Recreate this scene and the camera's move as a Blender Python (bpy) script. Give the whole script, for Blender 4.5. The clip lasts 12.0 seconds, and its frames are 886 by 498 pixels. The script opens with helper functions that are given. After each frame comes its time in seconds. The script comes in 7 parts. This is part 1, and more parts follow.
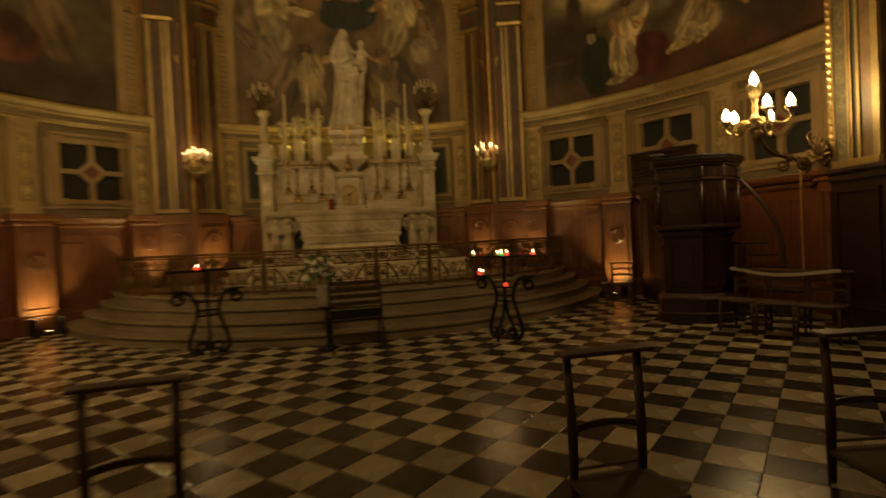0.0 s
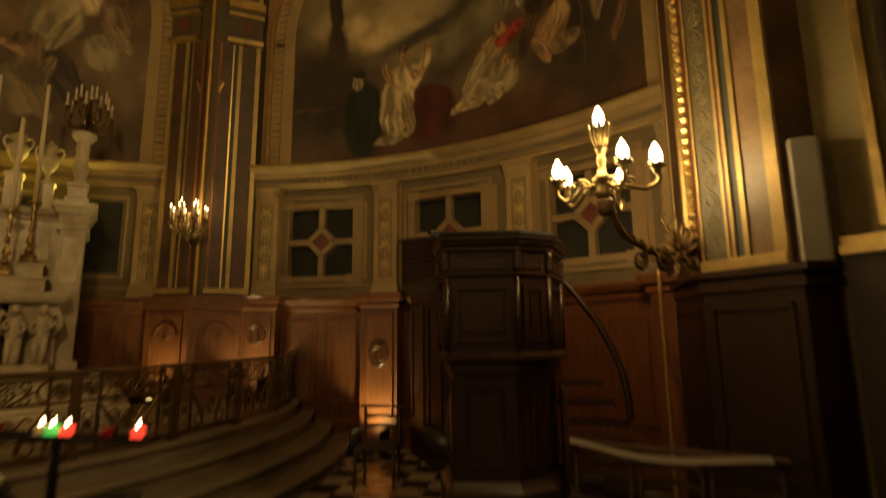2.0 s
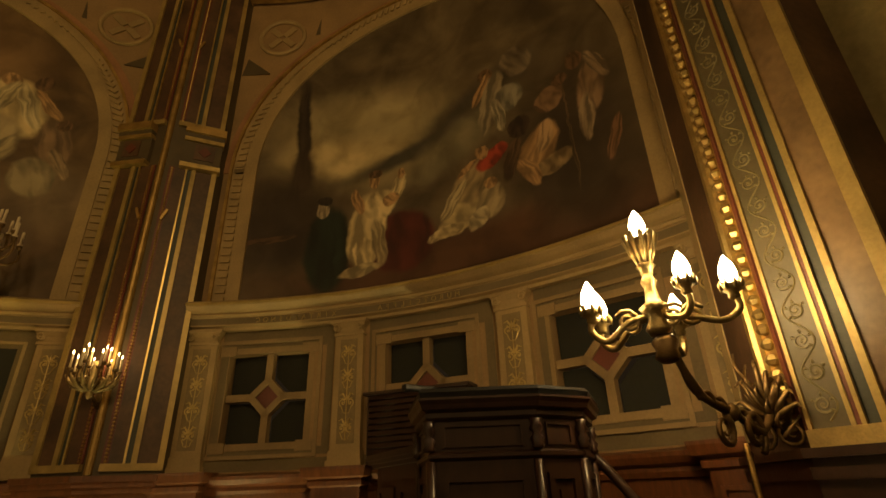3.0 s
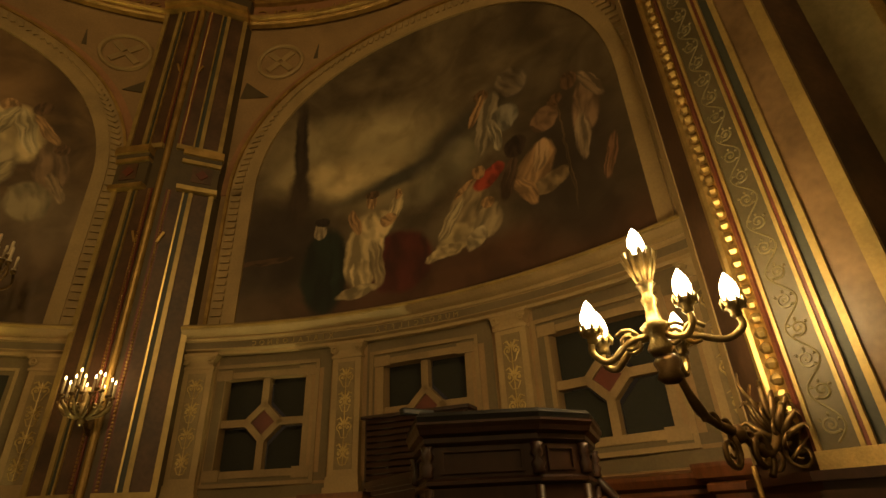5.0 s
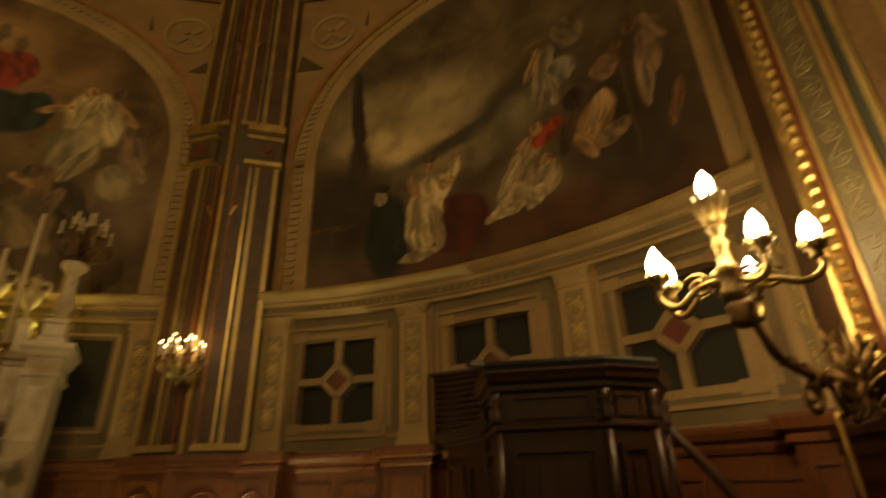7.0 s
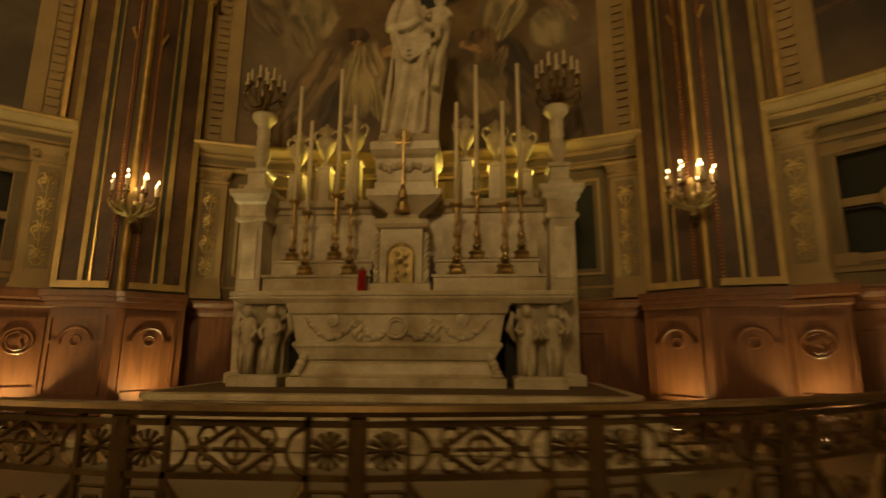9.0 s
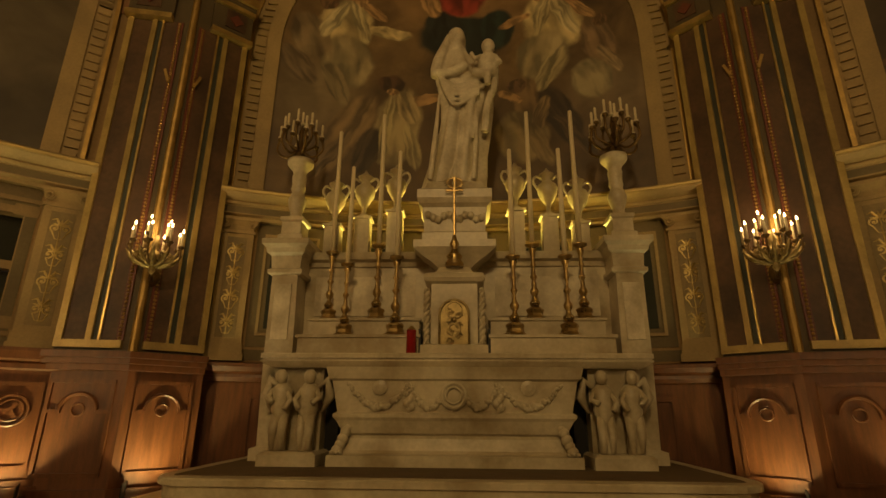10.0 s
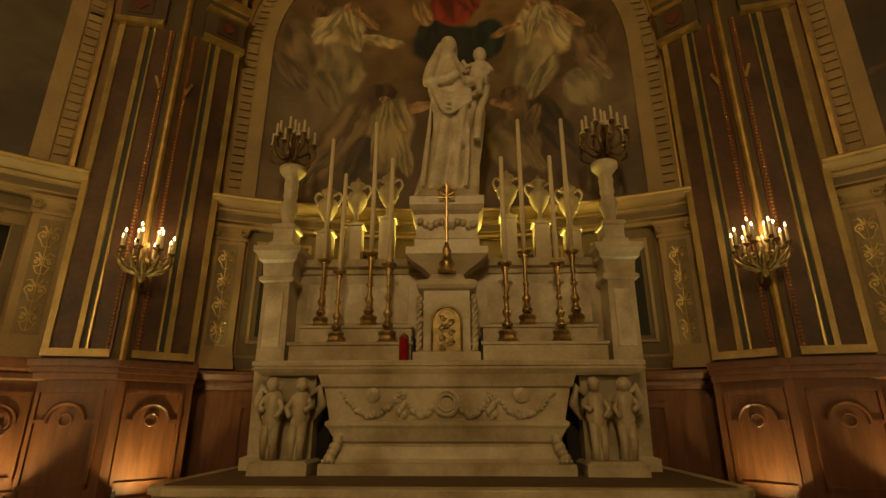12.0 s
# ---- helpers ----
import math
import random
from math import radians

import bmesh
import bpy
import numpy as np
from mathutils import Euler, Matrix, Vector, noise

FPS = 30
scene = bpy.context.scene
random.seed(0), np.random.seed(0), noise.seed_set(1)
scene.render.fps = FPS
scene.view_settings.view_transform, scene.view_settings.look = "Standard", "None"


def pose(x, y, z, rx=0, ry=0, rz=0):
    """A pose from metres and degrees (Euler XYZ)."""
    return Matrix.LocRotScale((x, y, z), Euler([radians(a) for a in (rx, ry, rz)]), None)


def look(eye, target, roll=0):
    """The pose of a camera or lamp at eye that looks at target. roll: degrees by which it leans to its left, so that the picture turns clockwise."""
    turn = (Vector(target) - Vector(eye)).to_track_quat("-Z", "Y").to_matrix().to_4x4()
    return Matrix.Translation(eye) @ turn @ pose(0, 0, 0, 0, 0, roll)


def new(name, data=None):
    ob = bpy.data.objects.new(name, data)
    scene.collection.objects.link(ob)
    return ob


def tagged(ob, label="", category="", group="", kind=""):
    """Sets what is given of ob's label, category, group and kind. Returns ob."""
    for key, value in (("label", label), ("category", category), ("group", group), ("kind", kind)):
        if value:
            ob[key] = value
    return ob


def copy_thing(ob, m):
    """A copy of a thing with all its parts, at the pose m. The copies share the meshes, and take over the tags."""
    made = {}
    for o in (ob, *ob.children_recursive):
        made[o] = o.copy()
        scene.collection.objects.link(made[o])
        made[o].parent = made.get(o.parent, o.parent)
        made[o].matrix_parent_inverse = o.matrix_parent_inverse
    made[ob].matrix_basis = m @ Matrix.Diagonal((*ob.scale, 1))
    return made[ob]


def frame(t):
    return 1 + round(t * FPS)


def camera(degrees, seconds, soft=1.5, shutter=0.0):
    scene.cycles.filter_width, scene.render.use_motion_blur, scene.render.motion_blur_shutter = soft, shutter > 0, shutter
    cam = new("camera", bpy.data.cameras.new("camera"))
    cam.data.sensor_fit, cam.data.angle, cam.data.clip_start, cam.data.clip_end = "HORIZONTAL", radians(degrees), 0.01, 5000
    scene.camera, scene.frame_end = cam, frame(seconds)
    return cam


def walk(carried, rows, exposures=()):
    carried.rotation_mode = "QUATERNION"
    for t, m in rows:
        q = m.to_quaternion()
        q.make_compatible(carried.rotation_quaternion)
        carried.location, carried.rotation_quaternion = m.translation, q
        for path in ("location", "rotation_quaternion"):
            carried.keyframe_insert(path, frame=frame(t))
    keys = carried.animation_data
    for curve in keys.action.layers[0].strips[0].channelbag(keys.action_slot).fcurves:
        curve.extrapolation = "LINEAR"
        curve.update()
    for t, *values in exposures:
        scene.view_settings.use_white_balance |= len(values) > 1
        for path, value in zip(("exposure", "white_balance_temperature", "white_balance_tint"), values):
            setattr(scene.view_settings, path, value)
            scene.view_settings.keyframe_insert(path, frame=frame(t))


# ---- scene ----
cam = camera(81.6, 12.0, shutter=0.6)
PATH = [
    (0, (0.305, -7.521, 1.532), (0.604, -5.544, 1.493), -2.7),
    (0.5, (0.504, -6.304, 1.493), (1.141, -4.409, 1.428), -3.7),
    (1, (0.945, -5.163, 1.519), (2.008, -3.469, 1.516), -3.5),
    (1.5, (1.657, -4.344, 1.586), (2.879, -2.762, 1.661), -3.2),
    (2, (2.41, -3.629, 1.737), (3.514, -1.995, 2.066), -0.6),
    (2.5, (2.907, -2.93, 1.934), (3.993, -1.383, 2.588), -1.5),
    (3, (3.142, -2.439, 2.095), (4.247, -1.007, 2.948), -2.1),
    (5, (3.177, -2.415, 2.113), (4.267, -1.016, 3.036), -2.8),
    (5.5, (3.177, -2.412, 2.112), (4.265, -1.015, 3.042), -2.7),
    (6, (3.177, -2.417, 2.105), (4.263, -1.022, 3.041), -3.0),
    (6.5, (3.184, -2.401, 2.111), (4.278, -1.006, 3.036), -3.3),
    (7, (3.162, -2.411, 2.02), (4.087, -0.837, 2.835), -1.9),
    (7.5, (2.85, -2.167, 1.893), (3.469, -0.355, 2.47), -0.9),
    (7.7, (2.754, -2.087, 1.88), (3.187, -0.187, 2.33), -1.2),
    (9.3, (0.578, -0.323, 1.674), (0.416, 1.634, 2.056), 0.9),
    (9.5, (0.401, -0.174, 1.706), (0.242, 1.769, 2.152), 1.5),
    (10, (0.135, -0.088, 1.794), (0.042, 1.817, 2.395), 0.4),
    (10.5, (0.139, -0.083, 1.8), (0.052, 1.829, 2.384), -0.1),
    (11, (0.136, -0.086, 1.797), (0.058, 1.82, 2.4), -0.1),
    (11.5, (0.136, -0.091, 1.793), (0.068, 1.809, 2.414), -0.1),
    (12, (0.132, -0.094, 1.789), (0.07, 1.804, 2.417), 0.0),
]
walk(cam, [(t, look(eye, target, roll)) for t, eye, target, roll in PATH])

# ---------------------------------------------------------------- light
world = bpy.data.worlds.new("night")
scene.world = world
world.use_nodes = True
world.node_tree.nodes["Background"].inputs[0].default_value = (1.0, 0.62, 0.30, 1)
world.node_tree.nodes["Background"].inputs[1].default_value = 0.014
WARM = (1.0, 0.63, 0.235)
AMBER = (1.0, 0.79, 0.29)
YELLOW = (1.0, 0.74, 0.14)


def lamp(name, kind, m, power, colour=WARM, size=0.1, spot=0.0, size_y=0.0, spread=180.0):
    data = bpy.data.lights.new(name, kind)
    data.energy, data.color = power, colour
    if kind == "AREA":
        data.size, data.spread = size, radians(spread)
        if size_y:
            data.shape, data.size_y = "RECTANGLE", size_y
    else:
        data.shadow_soft_size = size
    if kind == "SPOT":
        data.spot_size, data.spot_blend = radians(spot), 1.0
    ob = new(name, data)
    ob.matrix_world = m
    return ob


# unseen fill lights added behind and above the way in, for the nave's lamps
lamp("nave_fill", "AREA", look((0, -9.5, 8.8), (0, 4, 5.6)), 92, WARM, 4.0, size_y=2.0)
lamp("nave_fill", "SPOT", look((-0.5, -6.4, 8.4), (-0.3, 4, 11.0)), 1250, WARM, 0.6, 172)

# ---------------------------------------------------------------- helpers
CY, R = -0.944, 8.22          # centre and radius of the round wall
SY, SR = 7.0, 6.55            # centre and radius of the round steps


def at(th, r, z=0.0):
    a = radians(th)
    return Vector((r * math.sin(a), CY + r * math.cos(a), z))


def face_in(th, r, z=0.0):
    """A frame on the round wall: x along it (clockwise), y inwards, z up."""
    a = radians(th)
    x, y = Vector((math.cos(a), -math.sin(a), 0)), Vector((-math.sin(a), -math.cos(a), 0))
    p = at(th, r, z)
    return Matrix(((x.x, y.x, 0, p.x), (x.y, y.y, 0, p.y), (0, 0, 1, z), (0, 0, 0, 1)))


def mesh_of(name, bm, material, smooth=False):
    me = bpy.data.meshes.new(name)
    if smooth:
        for f in bm.faces:
            f.smooth = True
    if len(bm.faces) < 6000:
        bmesh.ops.recalc_face_normals(bm, faces=bm.faces)
    bm.to_mesh(me)
    bm.free()
    for m in material if isinstance(material, (list, tuple)) else [material]:
        me.materials.append(m)
    return me


def part(name, bm, material, parent=None, label="", smooth=False):
    ob = new(name, mesh_of(name, bm, material, smooth))
    if parent:
        ob.parent = parent
    return tagged(ob, label)


def thing(name, label, category, m=None, group="", kind=""):
    ob = new(name)
    ob.empty_display_size = 0.05
    if m is not None:
        ob.matrix_world = m
    return tagged(ob, label, category, group, kind)


def structure(name, bm, material, label, category="wall", smooth=False):
    return tagged(part(name, bm, material, None, "", smooth), label, category, "", "structure")


def add_hexa(bm, c):
    v = [bm.verts.new(p) for p in c]
    for q in ((0, 3, 2, 1), (4, 5, 6, 7), (0, 1, 5, 4), (1, 2, 6, 5), (2, 3, 7, 6), (3, 0, 4, 7)):
        bm.faces.new([v[i] for i in q])


def box(bm, x0, x1, y0, y1, z0, z1, m=None):
    c = [Vector(p) for p in ((x0, y0, z0), (x1, y0, z0), (x1, y1, z0), (x0, y1, z0), (x0, y0, z1), (x1, y0, z1), (x1, y1, z1), (x0, y1, z1))]
    add_hexa(bm, [m @ p for p in c] if m else c)
    return bm


def boxes(*args, m=None):
    bm = bmesh.new()
    for a in args:
        box(bm, *a, m=m)
    return bm


def soft_box(x0, x1, y0, y1, z0, z1, bevel=0.01, seg=2, m=None):
    bm = boxes((x0, x1, y0, y1, z0, z1))
    bmesh.ops.bevel(bm, geom=list(bm.edges), offset=bevel, segments=seg, affect="EDGES", profile=0.5)
    if m:
        bmesh.ops.transform(bm, matrix=m, verts=bm.verts)
    return bm


def sweep_loop(bm, rings, closed=True, caps=True):
    """Rings of points, joined one to the next."""
    vs = [[bm.verts.new(p) for p in r] for r in rings]
    n = len(vs[0])
    for a, b in zip(vs, vs[1:]):
        for i in range(n if closed else n - 1):
            j = (i + 1) % n
            bm.faces.new((a[i], a[j], b[j], b[i]))
    if caps and closed:
        bm.faces.new(vs[0][::-1])
        bm.faces.new(vs[-1])
    return bm


def arc_sweep(bm, profile, t0, t1, step=2.0):
    """A closed profile of (radius, height) carried round the wall from angle t0 to t1."""
    n = max(1, math.ceil(abs(t1 - t0) / step))
    return sweep_loop(bm, [[at(t0 + (t1 - t0) * k / n, r, z) for r, z in profile] for k in range(n + 1)])


def lathe(profile, seg=20, bm=None, m=None):
    """Rings of (radius, height), turned about z."""
    bm = bm or bmesh.new()
    rings = [[Vector((max(r, 0.0005) * math.cos(2 * math.pi * i / seg), max(r, 0.0005) * math.sin(2 * math.pi * i / seg), z)) for i in range(seg)] for r, z in profile]
    if m:
        rings = [[m @ p for p in r] for r in rings]
    return sweep_loop(bm, rings)


def tube(bm, pts, rad, seg=8):
    """A round bar along points; rad is one number or one for each point."""
    pts = [Vector(p) for p in pts]
    rads = rad if isinstance(rad, (list, tuple)) else [rad] * len(pts)
    rings, up = [], None
    for i, p in enumerate(pts):
        d = (pts[min(i + 1, len(pts) - 1)] - pts[max(i - 1, 0)]).normalized()
        if up is None:
            up = Vector((0, 0, 1)) if abs(d.z) < 0.9 else Vector((1, 0, 0))
        a = d.cross(up).normalized()
        up = a.cross(d).normalized()
        rings.append([p + rads[i] * (math.cos(2 * math.pi * k / seg) * a + math.sin(2 * math.pi * k / seg) * up) for k in range(seg)])
    return sweep_loop(bm, rings)


def curve_pts(pts, n=8):
    """A smooth line through points."""
    p = [Vector(q) for q in pts]
    p = [2 * p[0] - p[1]] + p + [2 * p[-1] - p[-2]]
    out = []
    for i in range(1, len(p) - 2):
        for k in range(n):
            t = k / n
            out.append(0.5 * (2 * p[i] + (p[i + 1] - p[i - 1]) * t + (2 * p[i - 1] - 5 * p[i] + 4 * p[i + 1] - p[i + 2]) * t * t + (3 * p[i] - p[i - 1] - 3 * p[i + 1] + p[i + 2]) * t ** 3))
    return out + [p[-2]]


def spiral(cx, cz, r0, r1, a0, turns, y=0.0, n=14):
    return [(cx + (r0 + (r1 - r0) * k / n) * math.cos(a0 + 2 * math.pi * turns * k / n), y, cz + (r0 + (r1 - r0) * k / n) * math.sin(a0 + 2 * math.pi * turns * k / n)) for k in range(n + 1)]


def ball(bm, c, r, sz=1.0, seg=10, rings=7, m=None):
    prof = [(r * math.sin(math.pi * i / rings), c[2] - r * sz * math.cos(math.pi * i / rings)) for i in range(rings + 1)]
    mm = Matrix.Translation((c[0], c[1], 0))
    return lathe(prof, seg, bm, m @ mm if m else mm)


def flat(m):
    return m @ Matrix.Diagonal((1, 0.35, 1, 1))


def leaf_fan(bm, m, x, z, size, up=1, n=5, spread=140):
    for k in range(n):
        a = radians(90 + (k / (n - 1) - 0.5) * spread)
        ln = size * (1 - 0.25 * abs(k / (n - 1) - 0.5))
        pts = [(x + q * ln * math.cos(a) * (1 + 0.25 * q), 0, z + up * q * ln * math.sin(a)) for q in (0, 0.4, 0.8, 1.0)]
        tube(bm, [m @ Vector(p) for p in pts], [size * f for f in (0.05, 0.14, 0.11, 0.02)], 5)


def paired_scrolls(m, w, z0, z1, units=4):
    """A tall panel of mirrored scrolls and leaf fans on one stem; w is its half width."""
    bm = bmesh.new()
    m = flat(m)
    u = (z1 - z0) / units
    tube(bm, [m @ Vector((0, 0, z)) for z in (z0, z1 - 0.3 * u)], w * 0.07, 5)
    for k in range(units):
        z = z0 + (k + 0.45) * u
        for sx in (-1, 1):
            rr = min(w * 0.46, u * 0.26)
            pts = [(0, 0, z - 0.42 * u), (sx * w * 0.35, 0, z - 0.40 * u)] + [(sx * p[0], 0, p[2]) for p in spiral(w * 0.5, z, rr, rr * 0.2, -1.2, 1.35 if k % 2 else -1.15, 0, 14)]
            tube(bm, [m @ Vector(p) for p in pts], [w * 0.05] * 2 + [w * (0.10 - 0.003 * i) for i in range(15)], 5)
            tube(bm, [m @ Vector(p) for p in ((0, 0, z + 0.12 * u), (sx * w * 0.5, 0, z + 0.36 * u), (sx * w * 0.95, 0, z + 0.30 * u))], [w * 0.06, w * 0.15, w * 0.02], 5)
            ball(bm, (sx * w * 0.5, 0, z), rr * 0.3, 1.0, 6, 4, m)
        leaf_fan(bm, m, 0, z + 0.1 * u, min(w * 0.75, u * 0.5))
    return bm


def running_vine(m, w, z0, z1, step, thick=0.1):
    """A wavy stem with a scroll in every bend."""
    bm = bmesh.new()
    m = flat(m)
    n = max(2, round((z1 - z0) / step))
    st = (z1 - z0) / n
    tube(bm, [m @ Vector((w * 0.8 * math.sin(math.pi * k / 6), 0, z0 + st * k / 6)) for k in range(6 * n + 1)], w * thick, 5)
    for k in range(n):
        sx = 1 if k % 2 else -1
        z = z0 + (k + 0.5) * st
        rr = min(w * 0.62, st * 0.40)
        pts = [(sx * p[0], 0, p[2]) for p in spiral(w * 0.12, z, rr, rr * 0.18, -2.2, 1.5, 0, 18)]
        tube(bm, [m @ Vector(p) for p in pts], [w * thick * (1.3 - 0.03 * i) for i in range(19)], 5)
        for q in (0.5, 1.6, 2.7, 3.9):
            tube(bm, [m @ Vector((sx * (w * 0.12 + f * rr * math.cos(q)), 0, z + f * rr * math.sin(q))) for f in (0.85, 1.15, 1.42)], [w * thick * g for g in (0.6, 1.7, 0.3)], 5)
        ball(bm, (sx * w * 0.12, 0, z), rr * 0.22, 1.0, 6, 4, m)
    return bm


# ---------------------------------------------------------------- materials
def material(name, colour, rough=0.6, metal=0.0, vary=0.25, scale=3.0, grain=40.0, bump=0.1, colour2=None, piece=0.0, stretch=None, coat=0.0):
    m = bpy.data.materials.new(name)
    m.use_nodes = True
    nt = m.node_tree
    b = nt.nodes["Principled BSDF"]
    tc = nt.nodes.new("ShaderNodeTexCoord")
    mp = nt.nodes.new("ShaderNodeMapping")
    if stretch:
        mp.inputs["Scale"].default_value = stretch
    nt.links.new(tc.outputs["Object"], mp.inputs["Vector"])
    big, fine = nt.nodes.new("ShaderNodeTexNoise"), nt.nodes.new("ShaderNodeTexNoise")
    for n, s in ((big, scale), (fine, grain)):
        n.inputs["Scale"].default_value, n.inputs["Detail"].default_value = s, 6
        nt.links.new(mp.outputs[0], n.inputs["Vector"])
    ramp = nt.nodes.new("ShaderNodeValToRGB")
    c2 = colour2 or tuple(c * (1 - vary) for c in colour)
    ramp.color_ramp.elements[0].position, ramp.color_ramp.elements[1].position = 0.32, 0.68
    ramp.color_ramp.elements[0].color, ramp.color_ramp.elements[1].color = (*c2, 1), (*colour, 1)
    nt.links.new(big.outputs["Fac"], ramp.inputs["Fac"])
    mix = nt.nodes.new("ShaderNodeMix")
    mix.data_type, mix.blend_type = "RGBA", "MULTIPLY"
    mix.inputs["Factor"].default_value = 0.5
    r2 = nt.nodes.new("ShaderNodeValToRGB")
    r2.color_ramp.elements[0].position, r2.color_ramp.elements[1].position = 0.3, 0.7
    r2.color_ramp.elements[0].color, r2.color_ramp.elements[1].color = (1 - vary, 1 - vary, 1 - vary, 1), (1, 1, 1, 1)
    nt.links.new(fine.outputs["Fac"], r2.inputs["Fac"])
    nt.links.new(ramp.outputs[0], mix.inputs["A"])
    nt.links.new(r2.outputs[0], mix.inputs["B"])
    out = mix.outputs["Result"]
    if piece:
        info = nt.nodes.new("ShaderNodeObjectInfo")
        isl = nt.nodes.new("ShaderNodeNewGeometry")
        add = nt.nodes.new("ShaderNodeMath")
        nt.links.new(info.outputs["Random"], add.inputs[0])
        nt.links.new(isl.outputs["Random Per Island"], add.inputs[1])
        fr = nt.nodes.new("ShaderNodeMath")
        fr.operation = "FRACT"
        nt.links.new(add.outputs[0], fr.inputs[0])
        mr = nt.nodes.new("ShaderNodeMapRange")
        mr.inputs["To Min"].default_value, mr.inputs["To Max"].default_value = 1 - piece, 1 + piece * 0.6
        nt.links.new(fr.outputs[0], mr.inputs["Value"])
        hsv = nt.nodes.new("ShaderNodeHueSaturation")
        nt.links.new(out, hsv.inputs["Color"])
        nt.links.new(mr.outputs[0], hsv.inputs["Value"])
        out = hsv.outputs[0]
    nt.links.new(out, b.inputs["Base Color"])
    rr = nt.nodes.new("ShaderNodeMapRange")
    rr.inputs["To Min"].default_value, rr.inputs["To Max"].default_value = max(0.05, rough - 0.12), min(1, rough + 0.12)
    nt.links.new(big.outputs["Fac"], rr.inputs["Value"])
    nt.links.new(rr.outputs[0], b.inputs["Roughness"])
    b.inputs["Metallic"].default_value = metal
    b.inputs["Coat Weight"].default_value = coat
    bp = nt.nodes.new("ShaderNodeBump")
    bp.inputs["Strength"].default_value, bp.inputs["Distance"].default_value = bump, 0.01
    nt.links.new(fine.outputs["Fac"], bp.inputs["Height"])
    nt.links.new(bp.outputs[0], b.inputs["Normal"])
    return m


def glow(name, colour, strength):
    m = bpy.data.materials.new(name)
    m.use_nodes = True
    b = m.node_tree.nodes["Principled BSDF"]
    b.inputs["Base Color"].default_value = (*colour, 1)
    b.inputs["Emission Color"].default_value = (*colour, 1)
    b.inputs["Emission Strength"].default_value = strength
    return m


M = {}
M["plaster"] = material("ochre_plaster", (0.35, 0.225, 0.10), 0.75, 0, 0.3, 1.3, 30, 0.08)
M["stone"] = material("painted_stone", (0.385, 0.272, 0.12), 0.65, 0, 0.28, 2.0, 35, 0.1)
M["panelgrey"] = material("grey_green_panel", (0.165, 0.122, 0.057), 0.7, 0, 0.3, 1.6, 30, 0.08)
M["salmon"] = material("faded_salmon_paint", (0.40, 0.20, 0.09), 0.7, 0, 0.35, 1.4, 30, 0.08)
M["gold"] = material("worn_gilding", (0.78, 0.58, 0.23), 0.36, 0.9, 0.35, 6, 60, 0.25)
M["dullgold"] = material("old_gilding", (0.55, 0.36, 0.12), 0.45, 0.75, 0.4, 5, 50, 0.25)
M["brownmarble"] = material("brown_marble", (0.115, 0.060, 0.030), 0.55, 0, 0.6, 2.2, 18, 0.03, (0.045, 0.023, 0.013))
M["greenstrip"] = material("olive_brown_paint", (0.095, 0.068, 0.032), 0.65, 0, 0.3)
M["bluestrip"] = material("slate_blue_paint", (0.045, 0.050, 0.036), 0.55, 0, 0.3)
M["redstrip"] = material("dark_red_paint", (0.14, 0.036, 0.02), 0.5, 0, 0.3)
M["arabesque"] = material("panel_ground", (0.27, 0.195, 0.085), 0.6, 0, 0.35, 3.0, 30, 0.1)
M["giltpaint"] = material("gilt_paint", (0.46, 0.33, 0.115), 0.42, 0.35, 0.35, 4, 40, 0.15)
M["giltscroll"] = material("bright_gilt_scroll", (0.62, 0.46, 0.17), 0.38, 0.55, 0.3, 4, 40, 0.15)
M["palescroll"] = material("pale_green_scroll_paint", (0.52, 0.43, 0.19), 0.6, 0, 0.35, 4, 40, 0.1)
M["dimscroll"] = material("olive_scroll_paint", (0.21, 0.17, 0.075), 0.55, 0, 0.35, 4, 40, 0.1)
M["frame"] = material("tan_window_frame", (0.30, 0.205, 0.09), 0.65, 0, 0.3, 2.0, 35, 0.1)
M["tanmarble"] = material("tan_marble", (0.26, 0.165, 0.08), 0.4, 0, 0.5, 2.4, 16, 0.03)
M["greenarab"] = material("green_brown_ground", (0.105, 0.085, 0.042), 0.5, 0, 0.35, 3, 30, 0.08)
M["greenpanel"] = material("green_wall_paint", (0.30, 0.245, 0.10), 0.65, 0, 0.4, 1.2, 25, 0.1)
M["wood"] = material("varnished_oak", (0.165, 0.057, 0.019), 0.42, 0, 0.45, 3.0, 30, 0.08, stretch=(6, 6, 0.8), coat=0.10)
M["darkwood"] = material("dark_walnut", (0.034, 0.0125, 0.006), 0.42, 0, 0.45, 3.0, 30, 0.06, stretch=(6, 6, 0.8), coat=0.15)
M["chairwood"] = material("worn_chair_wood", (0.06, 0.029, 0.013), 0.5, 0, 0.4, 4.0, 40, 0.1, stretch=(5, 5, 1))
M["rush"] = material("rush_seat", (0.06, 0.038, 0.018), 0.8, 0, 0.4, 12, 90, 0.4)
M["marble"] = material("white_marble", (0.64, 0.57, 0.41), 0.36, 0, 0.32, 2.6, 24, 0.08, (0.36, 0.29, 0.18))
M["statue"] = material("old_white_marble", (0.76, 0.69, 0.53), 0.5, 0, 0.35, 3.4, 30, 0.06, (0.44, 0.37, 0.25))
M["step"] = material("limestone_step", (0.25, 0.20, 0.13), 0.45, 0, 0.3, 1.6, 25, 0.06)
M["tilew"] = material("cream_marble_tile", (0.47, 0.41, 0.29), 0.26, 0, 0.25, 2.6, 20, 0.02, piece=0.35)
